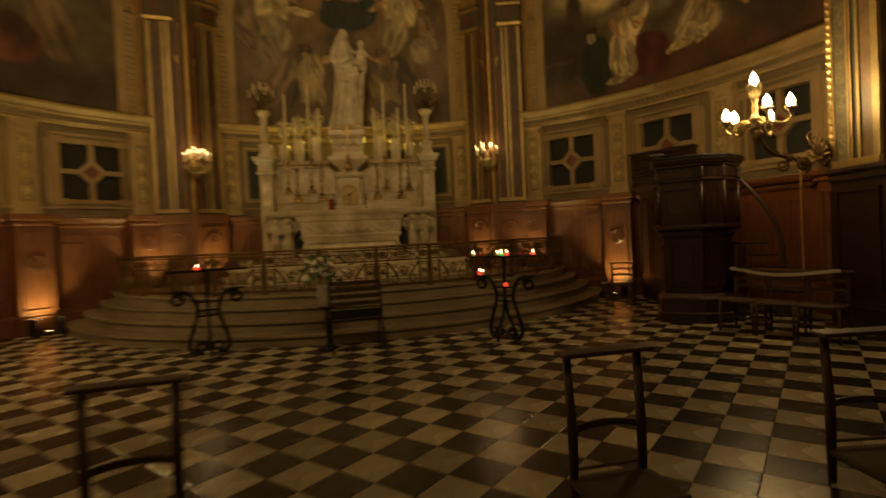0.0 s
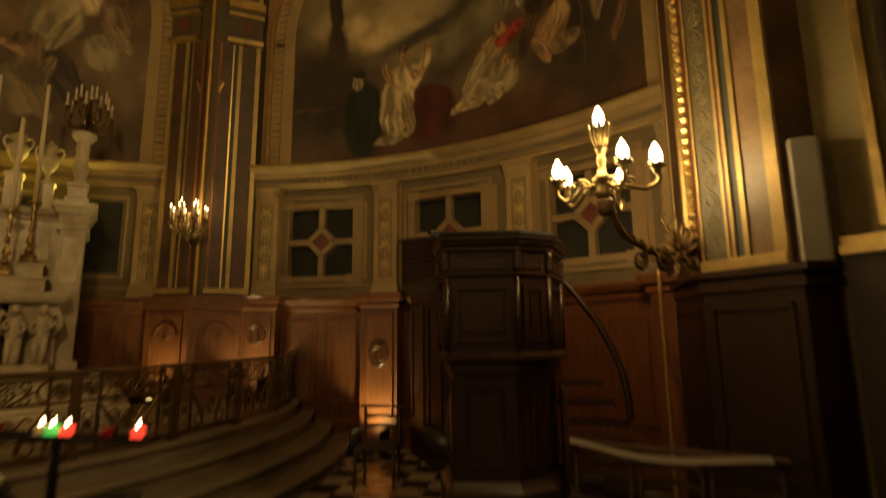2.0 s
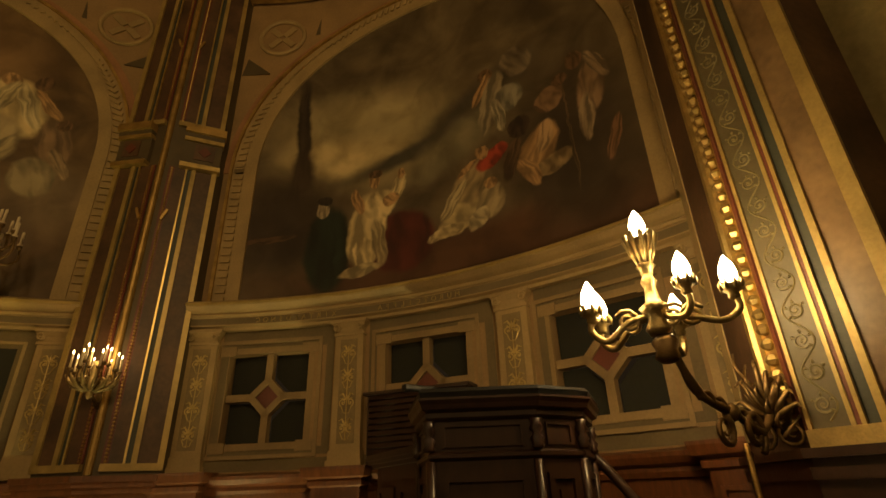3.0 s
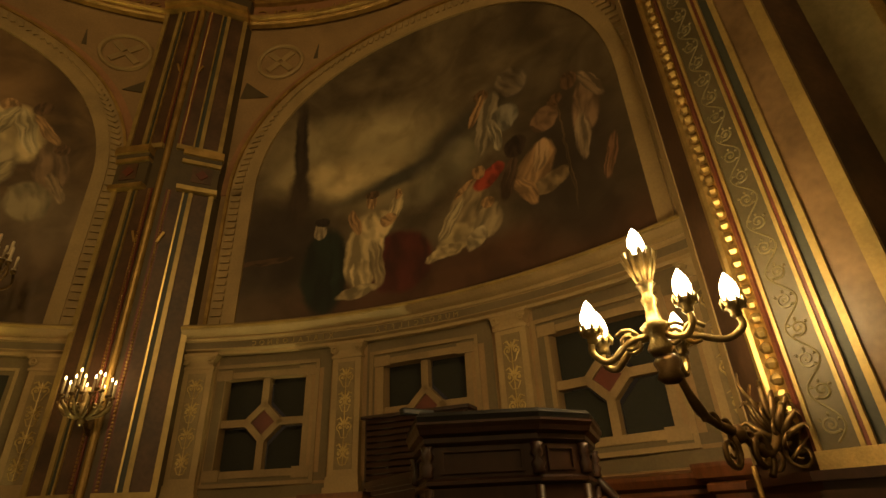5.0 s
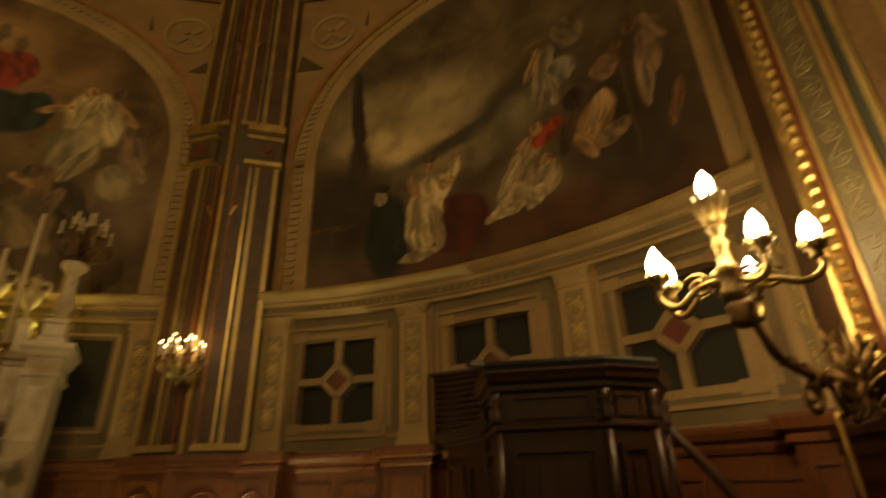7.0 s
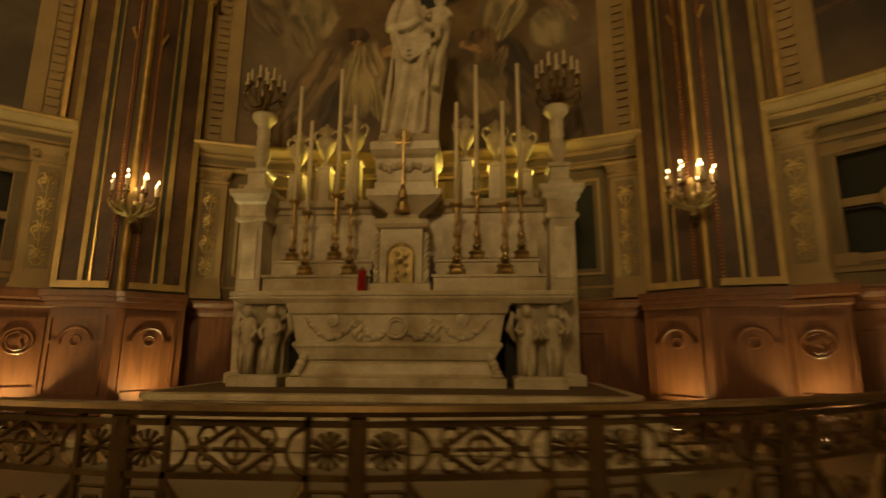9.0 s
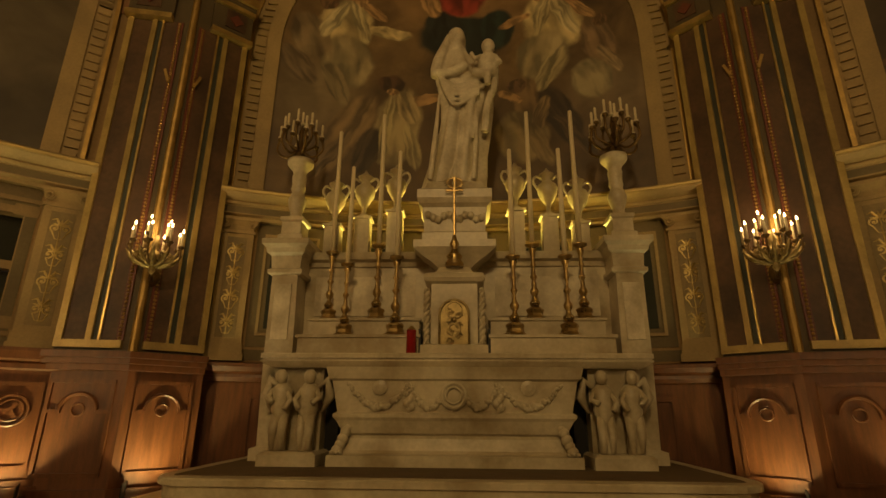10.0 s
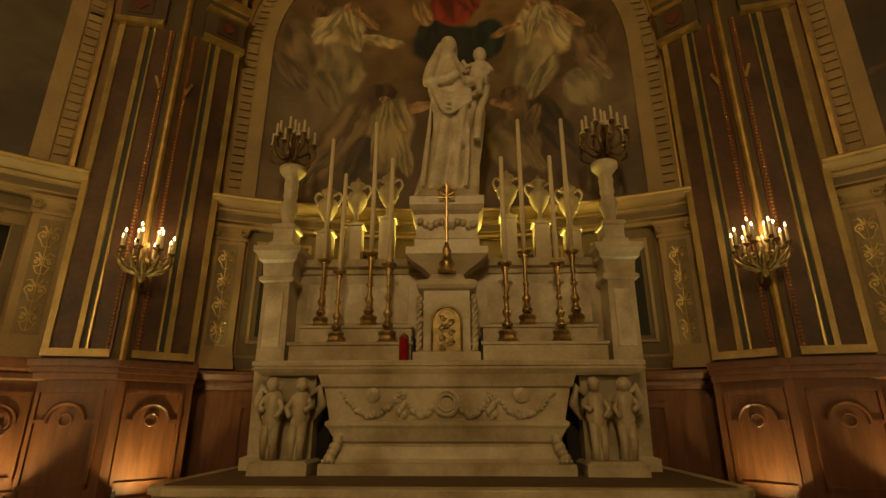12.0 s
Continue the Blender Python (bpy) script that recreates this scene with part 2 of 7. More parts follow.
M["tileb"] = material("black_marble_tile", (0.036, 0.031, 0.027), 0.24, 0, 0.4, 2.6, 20, 0.02, piece=0.5)
M["joint"] = material("floor_joint", (0.10, 0.085, 0.06), 0.8, 0, 0.3)
M["lampgilt"] = material("lamp_gilt_bronze", (0.50, 0.38, 0.17), 0.38, 0.8, 0.5, 9, 60, 0.3)
M["candlegilt"] = material("candlestick_gilt", (0.62, 0.44, 0.18), 0.30, 0.85, 0.5, 9, 60, 0.3)
M["iron"] = material("black_wrought_iron", (0.018, 0.016, 0.014), 0.45, 0.6, 0.3, 8, 60, 0.2)
M["bronze"] = material("aged_bronze", (0.20, 0.125, 0.046), 0.42, 0.7, 0.45, 6, 50, 0.25)
M["pane"] = material("dark_window_pane", (0.017, 0.0175, 0.010), 0.8, 0, 0.4, 3, 30, 0.05)
M["blackmarble"] = material("black_marble_shaft", (0.022, 0.018, 0.016), 0.13, 0, 0.5, 2, 14, 0.01)
M["wax"] = material("candle_wax", (0.72, 0.62, 0.42), 0.5, 0, 0.1, 5, 40, 0.02)
M["greycover"] = material("pale_grey_case", (0.34, 0.31, 0.25), 0.5, 0, 0.15)
M["carpet"] = material("brown_carpet", (0.13, 0.085, 0.04), 0.9, 0, 0.3, 5, 120, 0.4)
# black metal and padding; also the blocks that paint shade into the altar's gaps
M["black"] = material("black_metal_and_shade", (0.012, 0.012, 0.012), 0.5, 0.2, 0.2)
M["redglass"] = material("red_glass", (0.30, 0.012, 0.010), 0.12, 0, 0.2)
M["leaf"] = material("green_leaf", (0.05, 0.10, 0.025), 0.5, 0, 0.3, 20, 80, 0.1)
M["petal"] = material("white_petal", (0.72, 0.70, 0.60), 0.6, 0, 0.15, 20, 80, 0.1)
M["tape"] = material("pale_barrier_tape", (0.55, 0.52, 0.46), 0.5, 0, 0.15)
M["dome"] = material("ochre_dome_paint", (0.34, 0.24, 0.11), 0.75, 0, 0.35, 0.8, 20, 0.08)
M["bulb"] = glow("lit_bulb", (1.0, 0.80, 0.42), 30)
M["flame"] = glow("lit_candle_bulb", (1.0, 0.66, 0.28), 14)
M["votive"] = glow("burning_wick", (1.0, 0.72, 0.35), 12)
M["redglow"] = glow("lit_red_votive", (1.0, 0.06, 0.03), 1.2)
M["greenglow"] = glow("lit_green_votive", (0.10, 0.75, 0.12), 0.6)
M["spotlens"] = glow("floor_spot_lens", (1.0, 0.62, 0.25), 12)

# ---------------------------------------------------------------- walls
def curved_wall(name, t0, t1, z0, z1, holes, mat, label, r0=R, r1=R + 0.45):
    """A round wall with openings (t0, t1, z0, z1) cut through it."""
    ths = sorted({t0, t1, *[h[0] for h in holes], *[h[1] for h in holes]})
    fine = []
    for a, b in zip(ths, ths[1:]):
        n = max(1, math.ceil((b - a) / 2.0))
        fine += [a + (b - a) * k / n for k in range(n)]
    fine.append(ths[-1])
    zs = sorted({z0, z1, *[h[2] for h in holes], *[h[3] for h in holes]})
    bm = bmesh.new()
    grid = {}

    def vert(i, k, r):
        if (i, k, r) not in grid:
            grid[i, k, r] = bm.verts.new(at(fine[i], r, zs[k]))
        return grid[i, k, r]

    def solid(i, k):
        if i < 0 or k < 0 or i >= len(fine) - 1 or k >= len(zs) - 1:
            return False
        c, z = (fine[i] + fine[i + 1]) / 2, (zs[k] + zs[k + 1]) / 2
        return not any(h[0] < c < h[1] and h[2] < z < h[3] for h in holes)

    for i in range(len(fine) - 1):
        for k in range(len(zs) - 1):
            if not solid(i, k):
                continue
            bm.faces.new([vert(i, k, r0), vert(i, k + 1, r0), vert(i + 1, k + 1, r0), vert(i + 1, k, r0)])
            bm.faces.new([vert(i, k, r1), vert(i + 1, k, r1), vert(i + 1, k + 1, r1), vert(i, k + 1, r1)])
            for (di, dk, a, b) in ((-1, 0, (i, k), (i, k + 1)), (1, 0, (i + 1, k + 1), (i + 1, k)), (0, -1, (i + 1, k), (i, k)), (0, 1, (i, k + 1), (i + 1, k + 1))):
                if not solid(i + di, k + dk):
                    bm.faces.new([vert(*a, r0), vert(*a, r1), vert(*b, r1), vert(*b, r0)])
    return structure(name, bm, mat, label)


BAY, HALF = 61.2, 22.0                                 # side bay: middle and half width of its painting
WINDOWS = [43.3, 59.9, 76.4]
WHALF, WZ0, WZ1 = 4.2, 2.77, 4.01
holes = [(w - WHALF, w + WHALF, WZ0, WZ1) for w in WINDOWS]
curved_wall("wall_apse", -29.5, 29.5, 0, 11.5, [], M["plaster"], "round apse wall of ochre painted plaster behind the altar")
curved_wall("wall_east", 29.5, 92, 0, 11.5, holes, M["plaster"], "round ochre plaster wall with three dark windows")
curved_wall("wall_west", -92, -29.5, 0, 11.5, [(-b, -a, c, d) for a, b, c, d in holes], M["plaster"], "round ochre plaster wall with three dark windows")

# straight side walls, and an unseen wall added to close off the back
for sx, n in ((1, "wall_nave_east"), (-1, "wall_nave_west")):
    bm = boxes((7.22, 8.2, -12.0, -2.0, 0, 11.5))
    if sx < 0:
        bmesh.ops.scale(bm, vec=(-1, 1, 1), verts=bm.verts)
        bmesh.ops.reverse_faces(bm, faces=bm.faces)
    structure(n, bm, M["greenpanel"], "painted side wall with pale scrolls on a green ground")
structure("wall_nave_south", boxes((-8.2, 8.2, -12.5, -12.0, 0, 11.5)), M["plaster"], "plain ochre wall, unseen, added to close the room behind the way in")

# ceiling: dome over the round room, unseen flat piece added over the way in
bm = bmesh.new()
rings = []
for k in range(10):
    a = math.radians(9 * k)
    rings.append([at(360 * i / 64, 8.67 * math.cos(a) + 0.01, 12.7 + 5.0 * math.sin(a)) for i in range(64)])
sweep_loop(bm, rings, caps=False)
for f in bm.faces:
    f.normal_flip()
structure("ceiling", bm, M["dome"], "ochre painted dome over the round chapel", "ceiling", True)
structure("ceiling_nave", boxes((-8.4, 8.4, -12.5, -8.2, 11.5, 11.8)), M["plaster"], "plain flat ceiling, unseen, added to close the room over the way in", "ceiling")
structure("floor_nave_slab", boxes((-8.6, 8.6, -12.6, 8.2, -0.3, -0.012)), M["joint"], "dark mortar bed under the floor tiles", "floor")

# ring of the entablature with its lettered frieze
RING = thing("entablature", "round gilt entablature with lettered frieze under the dome", "entablature", kind="structure")
for n, prof, mat in (("frieze_band", [(R - 0.06, 11.5), (R - 0.06, 12.5), (R + 0.4, 12.5), (R + 0.4, 11.5)], M["salmon"]),
                     ("lower_moulding", [(R - 0.06, 11.38), (R - 0.16, 11.38), (R - 0.2, 11.42), (R - 0.17, 11.45), (R - 0.17, 11.48), (R - 0.24, 11.51), (R - 0.26, 11.56), (R - 0.1, 11.6), (R - 0.06, 11.6)], M["dullgold"]),
                     ("upper_moulding", [(R - 0.06, 12.06), (R - 0.14, 12.08), (R - 0.15, 12.13), (R - 0.22, 12.16), (R - 0.22, 12.21), (R - 0.34, 12.27), (R - 0.34, 12.34), (R - 0.42, 12.42), (R - 0.42, 12.56), (R - 0.06, 12.7)], M["dullgold"])):
    for a, b in ((-92, -33), (-26, 26), (33, 92)):
        part(n, arc_sweep(bmesh.new(), prof, a, b), mat, RING)
    if n == "frieze_band":
        part(n, arc_sweep(bmesh.new(), [(r, z) for r, z in prof], 92, 268), mat, RING)


def word_on_wall(text, t_mid, z, size, mat, parent, spread, r):
    """Letters of the built-in font, each set on the round wall."""
    n = len(text)
    for i, ch in enumerate(text):
        if ch == " ":
            continue
        cu = bpy.data.curves.new("letter", "FONT")
        cu.body, cu.size, cu.extrude, cu.align_x = ch, size, 0.006, "CENTER"
        tmp = bpy.data.objects.new("tmp", cu)
        scene.collection.objects.link(tmp)
        me = bpy.data.meshes.new_from_object(tmp.evaluated_get(bpy.context.evaluated_depsgraph_get()))
        bpy.data.objects.remove(tmp)
        me.materials.clear()
        me.materials.append(mat)
        ob = new("letter", me)
        th = t_mid + (i - (n - 1) / 2) * spread
        ob.parent = parent
        ob.matrix_world = face_in(th, r, z) @ pose(0, 0, 0, 90, 0, 180)


word_on_wall("GLORIA LAVS:T", 45.6, 11.66, 0.36, M["dullgold"], RING, 1.5, R - 0.085)
word_on_wall("ESVS", 19.6, 11.66, 0.36, M["dullgold"], RING, 1.3, R - 0.085)


# ---------------------------------------------------------------- paintings
def painting_material(name, ground, low, blobs, shift=0.0, size=1.03, drop=0.06):
    m = bpy.data.materials.new(name)
    m.use_nodes = True
    nt = m.node_tree
    b = nt.nodes["Principled BSDF"]
    b.inputs["Roughness"].default_value = 0.55
    uv = nt.nodes.new("ShaderNodeUVMap")
    nz = nt.nodes.new("ShaderNodeTexNoise")
    nz.inputs["Scale"].default_value, nz.inputs["Detail"].default_value = 3.2, 3
    nt.links.new(uv.outputs[0], nz.inputs["Vector"])
    sub = nt.nodes.new("ShaderNodeVectorMath")
    sub.operation = "MULTIPLY_ADD"
    sub.inputs[1].default_value, sub.inputs[2].default_value = (0.15, 0.15, 0), (-0.075, -0.075, 0)
    nt.links.new(nz.outputs["Color"], sub.inputs[0])
    add = nt.nodes.new("ShaderNodeVectorMath")
    nt.links.new(uv.outputs[0], add.inputs[0])
    nt.links.new(sub.outputs[0], add.inputs[1])
    n2 = nt.nodes.new("ShaderNodeTexNoise")
    n2.inputs["Scale"].default_value, n2.inputs["Detail"].default_value, n2.inputs["Distortion"].default_value = 0.8, 4, 1.2
    nt.links.new(uv.outputs[0], n2.inputs["Vector"])
    ramp = nt.nodes.new("ShaderNodeValToRGB")
    ramp.color_ramp.elements[0].position, ramp.color_ramp.elements[1].position = 0.35, 0.7
    ramp.color_ramp.elements[0].color, ramp.color_ramp.elements[1].color = (*low, 1), (*ground, 1)
    nt.links.new(n2.outputs["Fac"], ramp.inputs["Fac"])
    col = ramp.outputs[0]
    for u, v, a, c, turn, rgb, soft in blobs:
        u, v, a, c = u * size + shift, v * size - drop, a * size, c * size
        mp = nt.nodes.new("ShaderNodeMapping")
        mp.vector_type = "TEXTURE"
        mp.inputs["Location"].default_value = (u, v, 0)
        mp.inputs["Rotation"].default_value = (0, 0, radians(turn))
        mp.inputs["Scale"].default_value = (a, c, 1)
        nt.links.new(add.outputs[0], mp.inputs["Vector"])
        ln = nt.nodes.new("ShaderNodeVectorMath")
        ln.operation = "LENGTH"
        nt.links.new(mp.outputs[0], ln.inputs[0])
        mr = nt.nodes.new("ShaderNodeMapRange")
        mr.interpolation_type = "SMOOTHSTEP"
        mr.inputs["From Min"].default_value, mr.inputs["From Max"].default_value = 1 + soft, 1 - soft
        nt.links.new(ln.outputs["Value"], mr.inputs["Value"])
        # folds and modelling inside the form, along its own length
        st = nt.nodes.new("ShaderNodeVectorMath")
        st.operation = "MULTIPLY_ADD"
        st.inputs[1].default_value, st.inputs[2].default_value = (1.5, 0.55, 1), (u * 3.1, v * 1.7, 0)
        nt.links.new(mp.outputs[0], st.inputs[0])
        fn = nt.nodes.new("ShaderNodeTexNoise")
        fn.inputs["Scale"].default_value, fn.inputs["Detail"].default_value, fn.inputs["Distortion"].default_value = 1.1, 1.5, 0.3
        nt.links.new(st.outputs[0], fn.inputs["Vector"])
        fr = nt.nodes.new("ShaderNodeValToRGB")
        dark = 0.40 if soft < 0.4 else 0.75
        fr.color_ramp.elements[0].position, fr.color_ramp.elements[1].position = 0.38, 0.62
        fr.color_ramp.elements[0].color, fr.color_ramp.elements[1].color = (*[q * dark for q in rgb], 1), (*[q * 1.08 for q in rgb], 1)
        nt.links.new(fn.outputs["Fac"], fr.inputs["Fac"])
        mx = nt.nodes.new("ShaderNodeMix")
        mx.data_type = "RGBA"
        nt.links.new(fr.outputs[0], mx.inputs["B"])
        nt.links.new(mr.outputs[0], mx.inputs["Factor"])
        nt.links.new(col, mx.inputs["A"])
        col = mx.outputs["Result"]
    # brushwork and folds
    wv = nt.nodes.new("ShaderNodeTexNoise")
    wv.inputs["Scale"].default_value, wv.inputs["Detail"].default_value, wv.inputs["Distortion"].default_value = 1.6, 8, 0.5
    nt.links.new(uv.outputs[0], wv.inputs["Vector"])
    r2 = nt.nodes.new("ShaderNodeValToRGB")
    r2.color_ramp.elements[0].position, r2.color_ramp.elements[1].position = 0.35, 0.62
    r2.color_ramp.elements[0].color, r2.color_ramp.elements[1].color = (0.55, 0.52, 0.48, 1), (1, 1, 1, 1)
    nt.links.new(wv.outputs["Fac"], r2.inputs["Fac"])
    mul = nt.nodes.new("ShaderNodeMix")
    mul.data_type, mul.blend_type = "RGBA", "MULTIPLY"
    mul.inputs["Factor"].default_value = 0.8
    nt.links.new(col, mul.inputs["A"])
    nt.links.new(r2.outputs[0], mul.inputs["B"])
    nt.links.new(mul.outputs["Result"], b.inputs["Base Color"])
    return m


def arch_half(z, zs, half):
    """Half width, in metres, of an arched field at height z."""
    return half if z <= zs else math.sqrt(max(0.0, half * half - (z - zs) ** 2))


def painting(name, mid, half, z0, zs, mat, label, r=R - 0.03):
    """A round-topped canvas on the wall, 3 cm thick; u runs along the wall, v up."""
    hm = radians(half) * R
    bm = bmesh.new()
    uvl = bm.loops.layers.uv.new("uv")
    zs_all = [z0, (z0 + zs) / 2] + [zs + hm * math.sin(math.radians(a)) for a in range(0, 88, 6)] + [zs + hm * 0.9995]
    nu = 24
    rows = []
    for z in zs_all:
        w = arch_half(z, zs, hm)
        rows.append([(w * (2 * i / nu - 1), z) for i in range(nu + 1)])
    for rr in (r, R - 0.004):
        vs = [[bm.verts.new(at(mid + math.degrees(u / R), rr, z)) for u, z in row] for row in rows]
        for j in range(len(rows) - 1):
            for i in range(nu):
                f = bm.faces.new((vs[j][i], vs[j][i + 1], vs[j + 1][i + 1], vs[j + 1][i]))
                for lp, (a, c) in zip(f.loops, ((j, i), (j, i + 1), (j + 1, i + 1), (j + 1, i))):
                    lp[uvl].uv = rows[a][c]
        if rr == r:
            front = vs
    for j in range(len(rows) - 1):
        bm.faces.new((front[j][0], front[j + 1][0], vs[j + 1][0], vs[j][0]))
        bm.faces.new((front[j][-1], vs[j][-1], vs[j + 1][-1], front[j + 1][-1]))
    ob = part(name, bm, mat)
    return tagged(ob, label, "painting")


def arch_band(mid, half, z0, zs, w0, w1, r0, r1, step=5):
    """A band that follows the field's outline, from w0 to w1 metres outside it, r0 (front) to r1 (back)."""
    hm = radians(half) * R
    prof = []
    pts = [(-1, z0, None), (-1, (z0 + zs) / 2, None)] + [(0, 0, a) for a in range(180, -1, -step)] + [(1, (z0 + zs) / 2, None), (1, z0, None)]
    rings = []
    for s, z, a in pts:
        ring = []
        for w, r in ((w0, r0), (w1, r0), (w1, r1), (w0, r1)):
            if a is None:
                u, zz = s * (hm + w), z
            else:
                u, zz = (hm + w) * math.cos(radians(a)), zs + (hm + w) * math.sin(radians(a))
            ring.append(at(mid + math.degrees(u / R), r, zz))
        rings.append(ring)
    return sweep_loop(bmesh.new(), rings)


def egg_row(mid, half, z0, zs, w, r, pitch=0.13):
    """A row of small raised tongues along the arch."""
    hm = radians(half) * R + w
    bm = bmesh.new()
    path = []
    z = z0 + 0.06
    while z < zs:
        path.append((-hm, z, 0))
        path.append((hm, z, 0))
        z += pitch
    n = int(math.pi * hm / pitch)
    for k in range(n + 1):
        a = math.pi * k / n
        path.append((hm * math.cos(a), zs + hm * math.sin(a), a))
    for u, z, a in path:
        m = face_in(mid + math.degrees(u / R), r, z) @ pose(0, 0, 0, 0, math.degrees(a), 0)
        box(bm, -0.075, 0.075, 0, 0.035, -0.035, 0.035, m)
    return bm


def pt(u, v, a, c, rgb, turn=0, soft=0.13):
    return (u, v, a, c, turn, rgb, soft)


PALE, FLESH, BROWN, DARK = (0.66, 0.52, 0.27), (0.48, 0.29, 0.13), (0.16, 0.09, 0.045), (0.035, 0.026, 0.018)
east = [pt(-1.0, 7.5, 1.5, 0.85, (0.44, 0.36, 0.19), -8, 0.6), pt(-1.4, 7.15, 0.95, 0.35, (0.56, 0.44, 0.22), 0, 0.5),
        pt(-0.2, 6.95, 1.1, 0.14, (0.06, 0.055, 0.04), 14, 0.6), pt(0.9, 7.5, 1.0, 0.3, (0.07, 0.06, 0.045), 28, 0.6),
        pt(0.6, 6.9, 0.9, 0.3, (0.20, 0.17, 0.10), 30, 0.6), pt(0.7, 5.0, 3.2, 0.5, (0.10, 0.045, 0.022), 0, 0.5), pt(-2.3, 6.0, 0.9, 0.9, (0.045, 0.03, 0.02), 0, 0.5),
        pt(2.4, 6.1, 0.8, 1.2, (0.05, 0.035, 0.022), 0, 0.5), pt(-2.15, 7.9, 0.13, 1.1, (0.045, 0.03, 0.02), 3, 0.3), pt(-2.1, 6.9, 0.2, 0.5, (0.05, 0.032, 0.02), 0, 0.4),
        pt(-1.57, 5.5, 0.38, 0.72, (0.012, 0.022, 0.014)), pt(-1.69, 6.2, 0.11, 0.15, (0.40, 0.32, 0.20)), pt(-1.66, 6.36, 0.13, 0.09, (0.03, 0.02, 0.015)),
        pt(-0.35, 5.45, 0.52, 0.5, (0.10, 0.018, 0.012)), pt(-0.93, 5.75, 0.30, 0.66, PALE, -8), pt(-0.72, 6.15, 0.28, 0.26, PALE, 20), pt(-0.42, 6.38, 0.11, 0.24, PALE, -25), pt(-0.83, 6.58, 0.10, 0.13, FLESH), pt(-0.82, 6.72, 0.12, 0.08, BROWN), pt(-1.1, 6.25, 0.1, 0.24, FLESH, 20),
        pt(0.62, 5.62, 0.42, 0.2, PALE, 32), pt(0.80, 6.1, 0.28, 0.36, (0.36, 0.27, 0.14), -35), pt(1.15, 6.42, 0.28, 0.15, (0.42, 0.06, 0.03), 30), pt(0.98, 6.55, 0.11, 0.12, FLESH), pt(1.08, 5.72, 0.2, 0.28, (0.40, 0.31, 0.17), -30),
        pt(1.85, 6.25, 0.25, 0.42, FLESH, -35), pt(1.6, 6.75, 0.17, 0.18, (0.05, 0.03, 0.02)), pt(2.05, 5.95, 0.3, 0.14, (0.34, 0.24, 0.12), 10),
        pt(1.2, 7.4, 0.17, 0.55, (0.33, 0.27, 0.17), -15), pt(1.15, 7.95, 0.13, 0.12, BROWN), pt(1.5, 7.35, 0.22, 0.25, (0.27, 0.24, 0.17)), pt(1.68, 7.95, 0.25, 0.3, (0.22, 0.17, 0.11), 30),
        pt(2.1, 6.98, 0.24, 0.2, (0.25, 0.15, 0.08), 25), pt(2.72, 6.85, 0.2, 0.42, (0.28, 0.18, 0.10), -10), pt(2.55, 7.4, 0.14, 0.14, BROWN), pt(2.9, 5.95, 0.08, 0.3, (0.22, 0.12, 0.06), -20)]
apse = [pt(0, 5.8, 3.4, 0.9, (0.10, 0.058, 0.026), 0, 0.6), pt(-2.3, 6.5, 0.7, 0.7, (0.22, 0.16, 0.09), 0, 0.6), pt(2.4, 6.4, 0.6, 0.6, (0.20, 0.14, 0.08), 0, 0.6), pt(0, 8.9, 1.6, 0.9, (0.30, 0.18, 0.08), 0, 0.6),
        pt(0.1, 7.75, 0.75, 0.42, (0.018, 0.026, 0.024)), pt(0.67, 7.9, 0.28, 0.38, (0.022, 0.045, 0.04)), pt(-0.24, 8.0, 0.3, 0.3, (0.02, 0.024, 0.022)), pt(0.06, 8.55, 0.42, 0.36, (0.36, 0.05, 0.03)), pt(-0.45, 8.45, 0.16, 0.28, FLESH, 20),
        pt(-1.85, 7.85, 0.42, 0.55, PALE, -12), pt(-1.65, 8.42, 0.12, 0.15, FLESH), pt(-2.15, 8.3, 0.14, 0.15, BROWN), pt(-1.8, 7.2, 0.42, 0.5, (0.34, 0.27, 0.15), 10), pt(-1.15, 7.8, 0.38, 0.12, PALE, -8), pt(-2.4, 7.6, 0.3, 0.45, (0.25, 0.18, 0.10), 20),
        pt(-0.95, 6.05, 0.36, 0.7, (0.36, 0.28, 0.15), -10), pt(-1.06, 6.82, 0.2, 0.16, (0.10, 0.05, 0.025)), pt(-0.5, 6.55, 0.45, 0.09, FLESH, 8), pt(-1.72, 5.9, 0.3, 0.75, (0.27, 0.18, 0.09), -28), pt(-1.4, 5.6, 0.2, 0.4, (0.07, 0.045, 0.025), -20),
        pt(1.57, 7.9, 0.46, 0.58, PALE, 14), pt(1.42, 8.45, 0.12, 0.14, FLESH), pt(1.85, 8.5, 0.13, 0.15, BROWN), pt(1.38, 7.25, 0.4, 0.5, (0.40, 0.32, 0.18), -14), pt(0.95, 8.0, 0.3, 0.08, FLESH, 20), pt(2.24, 7.35, 0.25, 0.5, (0.28, 0.18, 0.10), 15), pt(2.11, 6.7, 0.3, 0.36, (0.32, 0.26, 0.15), 20),
        pt(1.2, 6.45, 0.3, 0.42, (0.24, 0.15, 0.07), 10), pt(1.6, 6.15, 0.22, 0.62, (0.06, 0.035, 0.02), 25), pt(1.0, 5.85, 0.4, 0.45, (0.30, 0.22, 0.11), 15), pt(0.95, 6.75, 0.15, 0.12, BROWN)]
